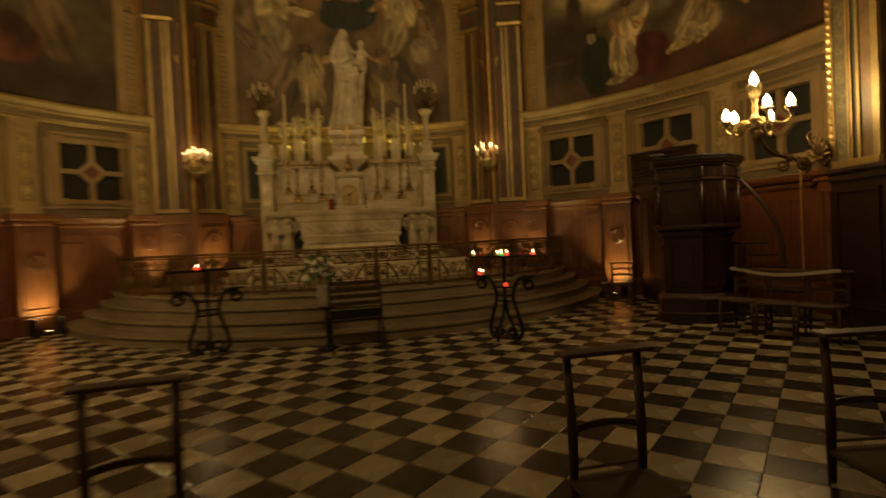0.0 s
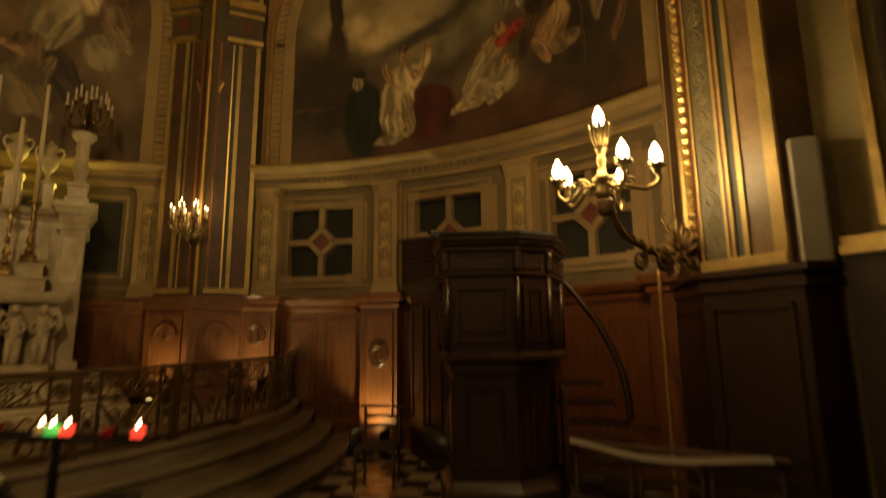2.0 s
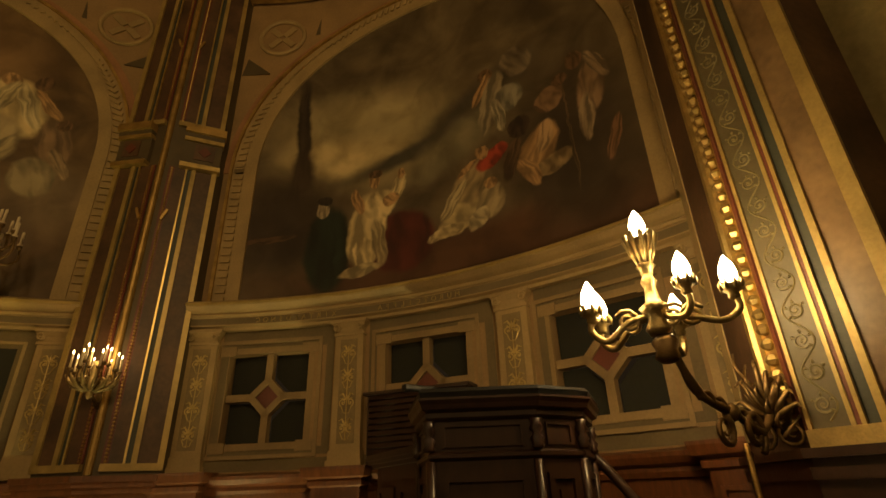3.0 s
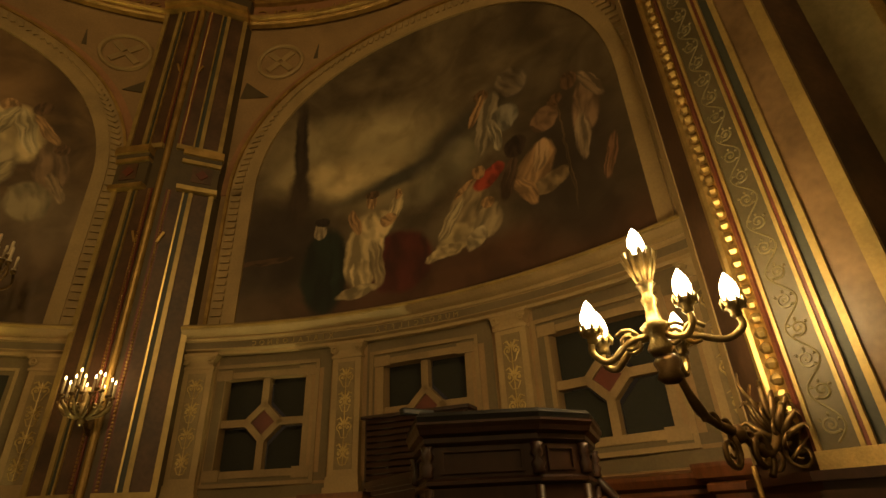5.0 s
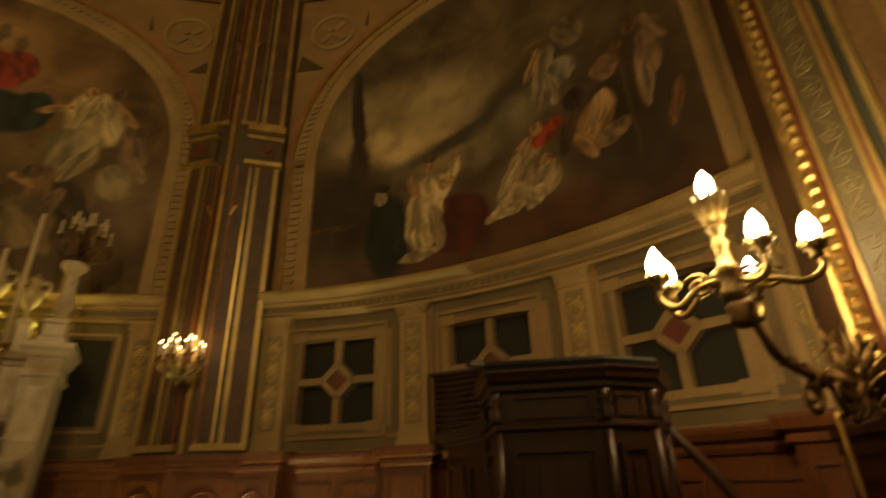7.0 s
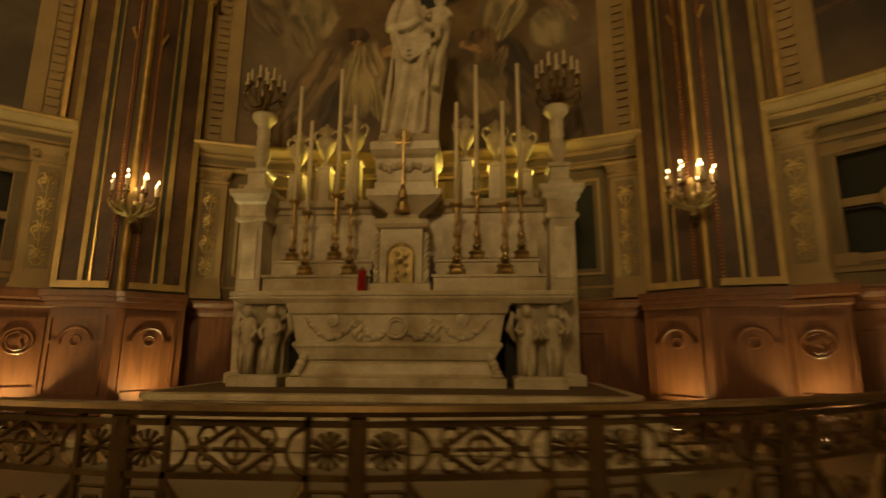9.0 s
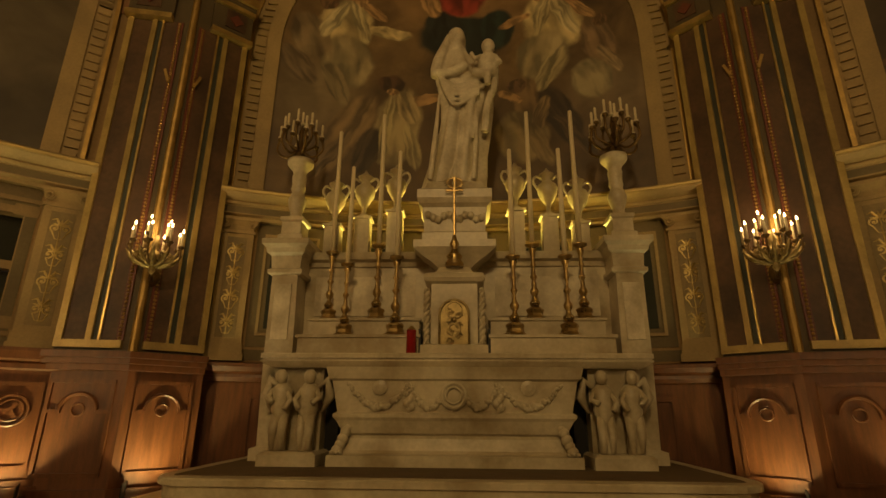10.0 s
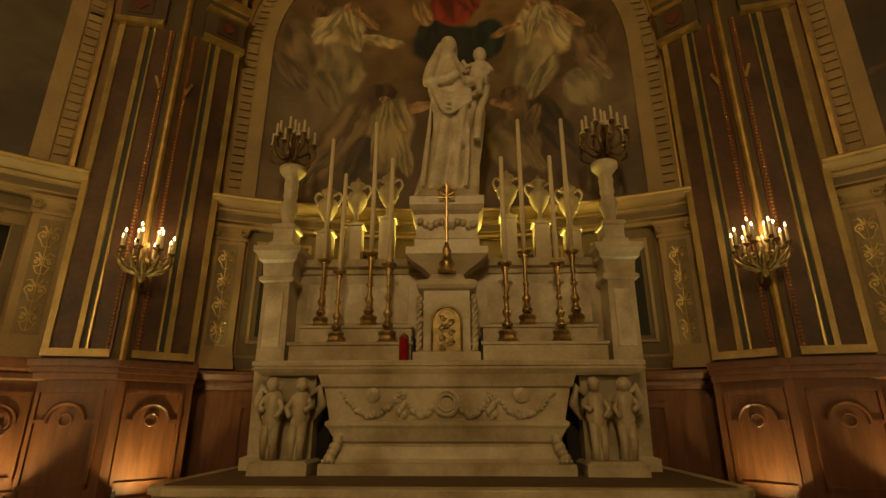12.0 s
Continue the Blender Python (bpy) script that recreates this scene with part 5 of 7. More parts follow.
slab(ALTAR, "mensa", [(2.19, 1.80, 5.02, 5.6), (2.21, 1.84, 5.0, 5.6), (2.235, 1.88, 4.98, 5.6), (2.25, 1.905, 4.97, 5.6), (2.262, 1.905, 4.97, 5.6), (2.264, 1.885, 4.99, 5.6), (2.278, 1.885, 4.99, 5.6), (2.28, 1.905, 4.97, 5.6), (2.32, 1.905, 4.97, 5.6), (2.33, 1.895, 4.98, 5.6)], "marble")
TOMB = slab(ALTAR, "tomb", [(1.305, 1.16, 4.86, 5.5), (1.40, 1.16, 4.86, 5.5), (1.415, 1.08, 4.93, 5.5), (1.44, 1.04, 4.96, 5.5), (1.54, 1.00, 5.0, 5.5), (1.57, 1.0, 5.0, 5.5), (1.59, 1.04, 4.96, 5.5), (1.70, 1.10, 4.92, 5.5), (1.73, 1.13, 4.9, 5.5), (1.76, 1.13, 4.9, 5.5), (1.78, 1.10, 4.94, 5.5), (2.06, 1.16, 4.93, 5.5), (2.08, 1.19, 4.9, 5.5), (2.13, 1.2, 4.89, 5.5), (2.19, 1.22, 4.88, 5.5)], "marble")
bm = bmesh.new()
tube(bm, [(0.11 * math.cos(a * math.pi / 10), 4.915, 1.93 + 0.11 * math.sin(a * math.pi / 10)) for a in range(21)], 0.022, 6)
tube(bm, [(0.075 * math.cos(a * math.pi / 10), 4.915, 1.93 + 0.075 * math.sin(a * math.pi / 10)) for a in range(21)], 0.012, 6)
part("medallion", bm, M["marble"], TOMB)
for x0, x1 in ((-1.0, -0.42), (-0.42, -0.04), (0.04, 0.42), (0.42, 1.0)):
    bm = bmesh.new()
    for k in range(19):
        t = k / 18
        x, z = x0 + (x1 - x0) * t, 2.02 - 0.20 * math.sin(math.pi * t)
        r = 0.020 + 0.018 * math.sin(math.pi * t)
        ball(bm, (x, 4.935 + 0.006 * math.sin(k * 2.3), z + 0.010 * math.cos(k * 1.9)), r, 1, 7, 5)
        ball(bm, (x + 0.012, 4.922, z - 0.016 * math.cos(k * 2.7)), r * 0.6, 1, 6, 4)
    part("garland", bm, M["marble"], TOMB, smooth=True)
for x in (-0.42, 0.42):
    bm = bmesh.new()
    for k in range(9):
        ball(bm, (x + 0.03 * math.sin(k * 2.1), 4.93, 1.80 + 0.028 * k), 0.026 + 0.012 * math.sin(k * 0.7), 1.2, 7, 5)
    part("ribbon_drop", bm, M["marble"], TOMB, smooth=True)
for x in (-0.7, 0.7):
    part("relief_rosette", lathe([(0.07, 0), (0.07, 0.012), (0.03, 0.022)], 12, m=Matrix.Translation((x, 4.925, 2.0)) @ pose(0, 0, 0, 90, 0, 0)), M["marble"], TOMB)
for s in (-1, 1):
    bm = bmesh.new()
    for k, (dz, r) in enumerate(((0.0, 0.055), (0.05, 0.05), (0.10, 0.055), (0.16, 0.05), (0.20, 0.04))):
        ball(bm, (s * (1.07 - 0.02 * k), 4.90 + 0.015 * k, 1.44 + dz), r, 1, 8, 6)
    for k in range(3):
        ball(bm, (s * (1.07 + 0.04 * (k - 1)), 4.86, 1.425), 0.025, 0.8, 6, 4)
    part("lion_foot", bm, M["marble"], TOMB, smooth=True)
    # side bodies of the altar
    x0, x1 = sorted((s * 1.30, s * 1.80))
    blocks(ALTAR, "side_plinth", [(1.305, min(s * 1.24, s * 1.78), max(s * 1.24, s * 1.78), 4.80, 6.1), (1.40, min(s * 1.24, s * 1.78), max(s * 1.24, s * 1.78), 4.80, 6.1), (1.425, min(s * 1.28, s * 1.75), max(s * 1.28, s * 1.75), 4.84, 6.1)], "marble")
    blocks(ALTAR, "side_body", [(1.42, x0, x1, 5.12, 6.0), (2.19, x0, x1, 5.12, 6.0)], "marble")
    # black block put in as the shade between tomb and side body
    part("recess_shade_block", boxes((min(s * 1.17, s * 1.30), max(s * 1.17, s * 1.30), 5.3, 5.5, 1.32, 2.19)), M["black"], ALTAR)
    # pair of carved figures holding up the slab, plain shapes
    for dx, lean in ((-0.13, -1), (0.13, 1)):
        bm = bmesh.new()
        cx = s * 1.53 + dx
        lathe([(0.07, 1.425), (0.075, 1.5), (0.06, 1.6), (0.075, 1.72), (0.10, 1.80), (0.085, 1.90), (0.10, 1.98), (0.05, 2.04)], 12, bm, Matrix.Translation((cx, 5.0, 0)))
        ball(bm, (cx + lean * 0.01, 4.96, 2.10), 0.062, 1.15, 10, 7)
        tube(bm, [(cx - lean * 0.05, 4.97, 1.98), (cx - lean * 0.11, 4.92, 1.88), (cx - lean * 0.06, 4.90, 1.80)], 0.028, 6)
        tube(bm, [(cx + lean * 0.07, 4.98, 1.99), (cx + lean * 0.12, 4.95, 1.90), (cx + lean * 0.06, 4.90, 1.86)], 0.028, 6)
        for q in (-0.035, 0.04):
            tube(bm, [(cx + q, 4.98, 1.74), (cx + q * 1.2, 4.93, 1.60), (cx + q, 4.95, 1.44)], [0.05, 0.042, 0.03], 7)
        tube(bm, [(cx + lean * 0.04, 5.06, 1.98), (cx + lean * 0.15, 5.08, 2.08), (cx + lean * 0.19, 5.08, 1.92), (cx + lean * 0.12, 5.08, 1.78)], [0.02, 0.05, 0.05, 0.015], 6)
        part("carved_figure", bm, M["marble"], ALTAR, smooth=True)
    # tall end piers of the retable
    a0, a1 = sorted((s * 1.70, s * 2.02))
    blocks(ALTAR, "end_pier", [(1.305, min(s * 1.78, s * 2.06), max(s * 1.78, s * 2.06), 5.3, 6.2), (1.42, min(s * 1.78, s * 2.06), max(s * 1.78, s * 2.06), 5.3, 6.2), (1.44, min(s * 1.78, s * 2.0), max(s * 1.78, s * 2.0), 5.34, 6.2), (2.33, min(s * 1.70, s * 2.0), max(s * 1.70, s * 2.0), 5.28, 6.2), (3.22, a0 + 0.02, a1 - 0.02, 5.28, 6.2)], "marble")
    def grow(e, z):
        return (z, a0 - e, a1 + e, 5.28 - e, 6.2)
    blocks(ALTAR, "end_pier_cap", [grow(0.0, 3.2), grow(0.03, 3.22), grow(0.03, 3.26), grow(0.0, 3.28), grow(0.01, 3.42), grow(0.05, 3.45), grow(0.06, 3.50), grow(0.10, 3.54), grow(0.10, 3.60)], "marble")
    part("pier_panel", boxes((a0 + 0.07, a1 - 0.07, 5.262, 5.29, 2.5, 3.1)), M["statue"], ALTAR)
    blocks(ALTAR, "gradine", [(2.325, min(s * 0.37, s * 1.63), max(s * 0.37, s * 1.63), 5.2, 5.7), (2.50, min(s * 0.37, s * 1.63), max(s * 0.37, s * 1.63), 5.2, 5.7), (2.51, min(s * 0.35, s * 1.65), max(s * 0.35, s * 1.65), 5.18, 5.7), (2.54, min(s * 0.35, s * 1.65), max(s * 0.35, s * 1.65), 5.18, 5.7)], "marble")
    blocks(ALTAR, "gradine", [(2.54, min(s * 0.38, s * 1.58), max(s * 0.38, s * 1.58), 5.36, 5.7), (2.70, min(s * 0.38, s * 1.58), max(s * 0.38, s * 1.58), 5.36, 5.7), (2.71, min(s * 0.36, s * 1.60), max(s * 0.36, s * 1.60), 5.34, 5.7), (2.735, min(s * 0.36, s * 1.60), max(s * 0.36, s * 1.60), 5.34, 5.7)], "marble")
    # small column on the end pier
    blocks(ALTAR, "column_pedestal", [(3.60, a0 + 0.02, a1 - 0.02, 5.3, 5.62), (3.68, a0 + 0.02, a1 - 0.02, 5.3, 5.62), (3.70, a0 + 0.05, a1 - 0.05, 5.32, 5.6), (3.84, a0 + 0.05, a1 - 0.05, 5.32, 5.6), (3.86, a0 + 0.03, a1 - 0.03, 5.3, 5.62), (3.90, a0 + 0.03, a1 - 0.03, 5.3, 5.62)], "marble")
    part("small_column", lathe([(0.10, 3.90), (0.10, 3.93), (0.06, 3.96), (0.075, 4.02), (0.10, 4.10), (0.105, 4.16), (0.08, 4.22), (0.07, 4.26), (0.085, 4.30), (0.075, 4.36), (0.085, 4.46), (0.075, 4.50), (0.09, 4.54), (0.14, 4.60), (0.155, 4.62), (0.155, 4.67)], 20, m=Matrix.Translation((s * 1.87, 5.46, 0))), M["marble"], ALTAR, smooth=True)
slab(ALTAR, "retable", [(2.30, 1.72, 5.6, 6.0), (3.36, 1.72, 5.6, 6.0), (3.37, 1.72, 5.57, 6.0), (3.42, 1.72, 5.56, 6.0), (3.44, 1.72, 5.50, 6.0), (3.52, 1.72, 5.48, 6.0), (3.53, 1.72, 5.56, 6.0)], "marble")
for x0, x1 in ((-1.6, -0.45), (0.45, 1.6)):
    part("retable_panel", boxes((x0, x1, 5.585, 5.61, 2.8, 3.25)), M["statue"], ALTAR)
TAB = slab(ALTAR, "tabernacle", [(2.325, 0.34, 5.08, 5.6), (2.42, 0.34, 5.08, 5.6), (2.44, 0.24, 5.14, 5.6), (3.06, 0.24, 5.14, 5.6), (3.08, 0.30, 5.10, 5.6), (3.12, 0.32, 5.08, 5.6), (3.17, 0.30, 5.10, 5.6), (3.19, 0.2, 5.16, 5.6), (3.26, 0.16, 5.2, 5.6)], "marble")
bm = bmesh.new()
pts = [(-0.142, 2.40), (0.142, 2.40)] + [(0.142 * math.cos(a * math.pi / 10), 2.735 + 0.142 * math.sin(a * math.pi / 10)) for a in range(11)]
bm = bmesh.new()
rim = [(-0.15, 2.40), (-0.15, 2.735)] + [(-0.15 * math.cos(a * math.pi / 10), 2.735 + 0.15 * math.sin(a * math.pi / 10)) for a in range(1, 10)] + [(0.15, 2.735), (0.15, 2.40)]
tube(bm, [(x, 5.115, z) for x, z in rim], 0.014, 6)
for k in range(7):
    tube(bm, [(p[0], 5.112, 2.47 + 0.05 * k + p[2]) for p in spiral(0.045 * (1 if k % 2 else -1), 0, 0.04, 0.01, 0, 1.4 * (1 if k % 2 else -1), 0, 10)], 0.008, 5)
part("door_scrolls", bm, M["lampgilt"], TAB, smooth=True)
bm = bmesh.new()
f = bm.faces.new([bm.verts.new((x, 5.12, z)) for x, z in pts])
r = bmesh.ops.extrude_face_region(bm, geom=[f])
bmesh.ops.translate(bm, vec=(0, 0.03, 0), verts=[v for v in r["geom"] if isinstance(v, bmesh.types.BMVert)])
door = part("tabernacle_door", bm, M["lampgilt"], TAB, "chased gilt tabernacle door")
for k in (-1, 1):
    bm = bmesh.new()
    for ph in (0, math.pi):
        tube(bm, [(k * 0.285 + 0.016 * math.cos(j * 0.55 + ph), 5.16 + 0.016 * math.sin(j * 0.55 + ph), 2.44 + 0.0117 * j) for j in range(50)], 0.022, 7)
    part("twisted_column", bm, M["marble"], TAB, smooth=True)
bm = bmesh.new()
tube(bm, [(0.085 * math.cos(a * math.pi / 8), 5.115, 2.78 + 0.085 * math.sin(a * math.pi / 8)) for a in range(17)], 0.01, 5)
tube(bm, [(0.06 * math.cos(a * math.pi / 8), 5.115, 2.58 + 0.06 * math.sin(a * math.pi / 8)) for a in range(17)], 0.01, 5)
ball(bm, (0, 5.115, 2.68), 0.03)
part("door_relief", bm, M["lampgilt"], TAB)
for s in (-1, 1):
    # thin black blocks paint the shade in the gaps beside the tabernacle
    part("niche_shade_block", boxes((min(s * 0.345, s * 0.37), max(s * 0.345, s * 0.37), 5.2, 5.6, 2.34, 2.6)), M["black"], TAB)
blocks(ALTAR, "console", [(3.26, -0.16, 0.16, 5.32, 5.7), (3.34, -0.24, 0.24, 5.30, 5.7), (3.42, -0.36, 0.36, 5.27, 5.9), (3.47, -0.42, 0.42, 5.24, 5.9), (3.50, -0.45, 0.45, 5.22, 5.9), (3.58, -0.45, 0.45, 5.22, 5.9)], "marble")
PED = blocks(ALTAR, "statue_pedestal", [(3.58, -0.36, 0.36, 5.28, 5.9), (3.68, -0.36, 0.36, 5.28, 5.9), (3.70, -0.34, 0.34, 5.3, 5.9), (3.98, -0.36, 0.36, 5.28, 5.9), (4.02, -0.40, 0.40, 5.24, 5.9), (4.08, -0.42, 0.42, 5.22, 5.9), (4.18, -0.42, 0.42, 5.22, 5.9), (4.22, -0.34, 0.34, 5.28, 5.9), (4.30, -0.31, 0.31, 5.3, 5.85)], "marble")
bm = bmesh.new()
for k in range(11):
    a = 2 * math.pi * k / 11
    ball(bm, (-0.3 + 0.06 * k, 5.275, 3.86 + 0.03 * math.cos(k * 1.7)), 0.04, 1.2, 7, 5)
part("carved_leaves", bm, M["marble"], PED, smooth=True)


# statue: one plain draped shape with a small second shape on its arm
def loft(rings, seg=40, folds=0.0, freq=7, bm=None, drift=1.6):
    bm = bm or bmesh.new()
    out = []
    z0, z1 = rings[0][0], rings[-1][0]
    for z, cx, cy, rx, ry, fo in rings:
        ring = []
        for i in range(seg):
            a = 2 * math.pi * i / seg
            w = drift * (z - z0)
            f = 1 + folds * fo * (math.sin(freq * a + 2.0 * w) * 0.6 + math.sin((freq + 4) * a - 1.3 * w + 1.0) * 0.4 + 0.35 * math.sin(3 * a + 2.6 * w))
            ring.append(Vector((cx + rx * f * math.cos(a), cy + ry * f * math.sin(a), z)))
        out.append(ring)
    return sweep_loop(bm, out)


def fine_rings(rows, n=5):
    out = []
    for p, q in zip(rows, rows[1:]):
        for k in range(n):
            t = k / n
            t = t * t * (3 - 2 * t) * 0.5 + t * 0.5
            out.append(tuple(a + (b - a) * t for a, b in zip(p, q)))
    return out + [rows[-1]]


bm = loft(fine_rings([(4.295, -0.01, 5.55, 0.34, 0.25, 1.0), (4.36, -0.01, 5.55, 0.32, 0.24, 1.1), (4.75, 0.03, 5.55, 0.27, 0.21, 1.3), (5.15, 0.09, 5.53, 0.26, 0.20, 1.3), (5.45, 0.12, 5.52, 0.28, 0.21, 1.1), (5.70, 0.09, 5.52, 0.31, 0.22, 0.9), (5.95, 0.03, 5.54, 0.27, 0.19, 0.6), (6.12, 0.0, 5.55, 0.23, 0.16, 0.4), (6.22, 0.0, 5.55, 0.165, 0.13, 0.25), (6.30, 0.01, 5.54, 0.122, 0.13, 0.15), (6.42, 0.02, 5.53, 0.122, 0.145, 0.1), (6.54, 0.02, 5.53, 0.10, 0.13, 0.05), (6.60, 0.02, 5.54, 0.05, 0.06, 0.0)], 7), 96, 0.24, 5, None, 0.55)
# mantle: long falls, and a roll of cloth over the hip
for x0, xm, x1, w in ((-0.19, -0.22, -0.29, 0.034), (-0.03, -0.08, -0.16, 0.03), (0.10, 0.08, -0.02, 0.026), (0.24, 0.26, 0.22, 0.03)):
    tube(bm, curve_pts([(x0, 5.37, 5.55), (xm, 5.345, 5.05), (x1, 5.32, 4.34)], 6), [w * (0.35 + 0.65 * min(1, k / 8)) for k in range(13)], 7)
ball(bm, (0.17, 5.39, 5.06), 0.09, 2.2, 14, 9)
tube(bm, curve_pts([(-0.22, 5.40, 5.80), (-0.06, 5.31, 5.56), (0.16, 5.29, 5.50), (0.36, 5.36, 5.62)], 6), 0.034, 8)
ball(bm, (0.05, 5.445, 6.41), 0.082, 1.3, 16, 10)                                  # face
tube(bm, curve_pts([(-0.08, 5.44, 6.45), (-0.12, 5.44, 6.30), (-0.20, 5.42, 6.05), (-0.25, 5.42, 5.8)], 5), [0.03, 0.035, 0.04, 0.045, 0.05, 0.055, 0.06, 0.065, 0.07, 0.075, 0.08, 0.08, 0.08, 0.08, 0.07, 0.06], 8)
tube(bm, curve_pts([(-0.22, 5.48, 6.05), (-0.24, 5.36, 5.82), (-0.05, 5.27, 5.76), (0.15, 5.27, 5.86)], 5), 0.06, 8)
tube(bm, curve_pts([(0.27, 5.48, 6.02), (0.40, 5.36, 5.82), (0.36, 5.26, 5.72), (0.22, 5.25, 5.74)], 5), 0.062, 8)
for k in range(5):
    tube(bm, curve_pts([(-0.2 + 0.02 * k, 5.31, 5.72 - 0.05 * k), (0.02, 5.27, 5.58 - 0.07 * k), (0.30, 5.32, 5.66 - 0.04 * k)], 5), 0.026, 6)
ball(bm, (0.42, 5.34, 6.18), 0.088, 1.15, 14, 9)                                   # small shape on the arm
lathe([(0.09, 5.72), (0.13, 5.80), (0.125, 5.92), (0.115, 6.02), (0.06, 6.09)], 14, bm, Matrix.Translation((0.42, 5.36, 0)))
tube(bm, [(0.33, 5.32, 6.02), (0.25, 5.27, 5.95), (0.2, 5.26, 6.03)], 0.033, 7)
tube(bm, [(0.50, 5.32, 6.02), (0.56, 5.28, 5.9), (0.5, 5.24, 5.84)], 0.033, 7)
tube(bm, [(0.44, 5.28, 5.78), (0.40, 5.22, 5.68), (0.40, 5.24, 5.55)], 0.045, 7)
tube(bm, curve_pts([(0.5, 5.4, 5.8), (0.48, 5.36, 5.6), (0.40, 5.36, 5.35), (0.36, 5.4, 5.0)], 5), 0.05, 7)
st = part("statue", bm, M["statue"], None, "", True)
st.matrix_world = AL
fuse = st.modifiers.new("fuse", "REMESH")
fuse.mode, fuse.voxel_size, fuse.use_smooth_shade = "VOXEL", 0.013, True
tagged(st, "white marble statue of a veiled standing figure with a child", "statue")


# ---------------------------------------------------------------- things on the altar
def candlestick(x, y, z, h, ch):
    t = thing("altar_candlestick", "tall gilt altar candlestick with a long white candle", "candlestick", AL @ pose(x, y, z), "altar candlesticks")
    part("foot", lathe([(0.105, 0.0), (0.11, 0.015), (0.085, 0.03), (0.075, 0.06), (0.09, 0.09), (0.085, 0.105), (0.05, 0.125)], 6), M["candlegilt"], t)
    part("stem", lathe([(0.03, 0.12), (0.05, 0.15), (0.055, 0.17), (0.03, 0.20), (0.02, 0.23), (0.04, 0.26), (0.046, 0.29), (0.022, 0.33), (0.018, 0.40), (0.034, 0.425), (0.036, 0.44), (0.018, 0.46), (0.017, 0.54), (0.03, 0.56), (0.018, 0.585), (0.02, 0.66), (0.04, h - 0.06), (0.03, h - 0.045), (0.072, h - 0.02), (0.075, h)], 14), M["candlegilt"], t, smooth=True)
    part("candle", lathe([(0.026, h), (0.025, h + ch * 0.5), (0.022, h + ch - 0.01), (0.012, h + ch)], 12), M["wax"], t, smooth=True)
    return t


tall = candlestick(-1.40, 5.46, 2.735, 0.78, 1.56)
low = candlestick(-1.17, 5.27, 2.54, 0.78, 1.18)
for x in (-0.87, 0.87, 1.40):
    copy_thing(tall, AL @ pose(x, 5.46, 2.735, 0, 0, 7 * x))
for x in (-0.63, 0.63, 1.19):
    copy_thing(low, AL @ pose(x, 5.27, 2.54, 0, 0, 5 * x))


def urn(x, z):
    t = thing("urn", "pale marble urn with two scrolled handles", "urn", AL @ pose(x, 5.72, z), "urns on the retable")
    part("pedestal", boxes((-0.09, 0.09, -0.09, 0.09, 3.53 - z, -0.02), (-0.11, 0.11, -0.11, 0.11, -0.03, 0.0)), M["marble"], t)
    part("body", lathe([(0.07, 0.0), (0.07, 0.03), (0.025, 0.07), (0.03, 0.14), (0.07, 0.20), (0.115, 0.29), (0.125, 0.36), (0.11, 0.41), (0.06, 0.45), (0.055, 0.49), (0.09, 0.53), (0.095, 0.55), (0.05, 0.58), (0.03, 0.60), (0.01, 0.64)], 20), M["marble"], t, smooth=True)
    for s in (-1, 1):
        bm = bmesh.new()
        tube(bm, curve_pts([(s * 0.06, 0, 0.49), (s * 0.13, 0, 0.53), (s * 0.165, 0, 0.46), (s * 0.12, 0, 0.36)], 5), 0.016, 6)
        part("handle", bm, M["marble"], t, smooth=True)
    return t


for x, z in ((1.48, 3.93), (1.12, 4.02), (0.73, 4.10)):
    for s in (-1, 1):
        urn(s * x, z)


def candelabrum(x, y, z, n=9):
    t = thing("candelabrum", "dark bronze branched candelabrum with unlit white candles", "candelabrum", AL @ pose(x, y, z), "candelabra on the altar")
    part("stem", lathe([(0.09, 0), (0.05, 0.03), (0.075, 0.09), (0.03, 0.14), (0.05, 0.24), (0.02, 0.30), (0.03, 0.40), (0.012, 0.50)], 12), M["bronze"], t, smooth=True)
    for i in range(n):
        a = 2 * math.pi * i / (n - 1)
        r, zz = (0.26 - 0.09 * (i % 2), 0.33 + 0.13 * (i % 2)) if i < n - 1 else (0.0, 0.52)
        c, s_ = math.cos(a), math.sin(a)
        if r:
            bm = bmesh.new()
            tube(bm, curve_pts([(0.02 * c, 0.02 * s_, 0.16), (0.6 * r * c, 0.6 * r * s_, zz - 0.26), (1.08 * r * c, 1.08 * r * s_, zz - 0.17), (r * c, r * s_, zz)], 5), 0.015, 6)
            lathe([(0.014, zz - 0.05), (0.034, zz - 0.02), (0.03, zz)], 8, bm, Matrix.Translation((r * c, r * s_, 0)))
            part("arm", bm, M["bronze"], t, smooth=True)
        part("candle", lathe([(0.022, zz), (0.028, zz + 0.02), (0.014, zz + 0.025), (0.014, zz + 0.17), (0.006, zz + 0.18)], 8, m=Matrix.Translation((r * c, r * s_, 0))), M["wax"], t, smooth=True)
    return t


cd = candelabrum(-1.90, 5.46, 4.66, 13)
copy_thing(cd, AL @ pose(1.90, 5.46, 4.66, 0, 0, 20))

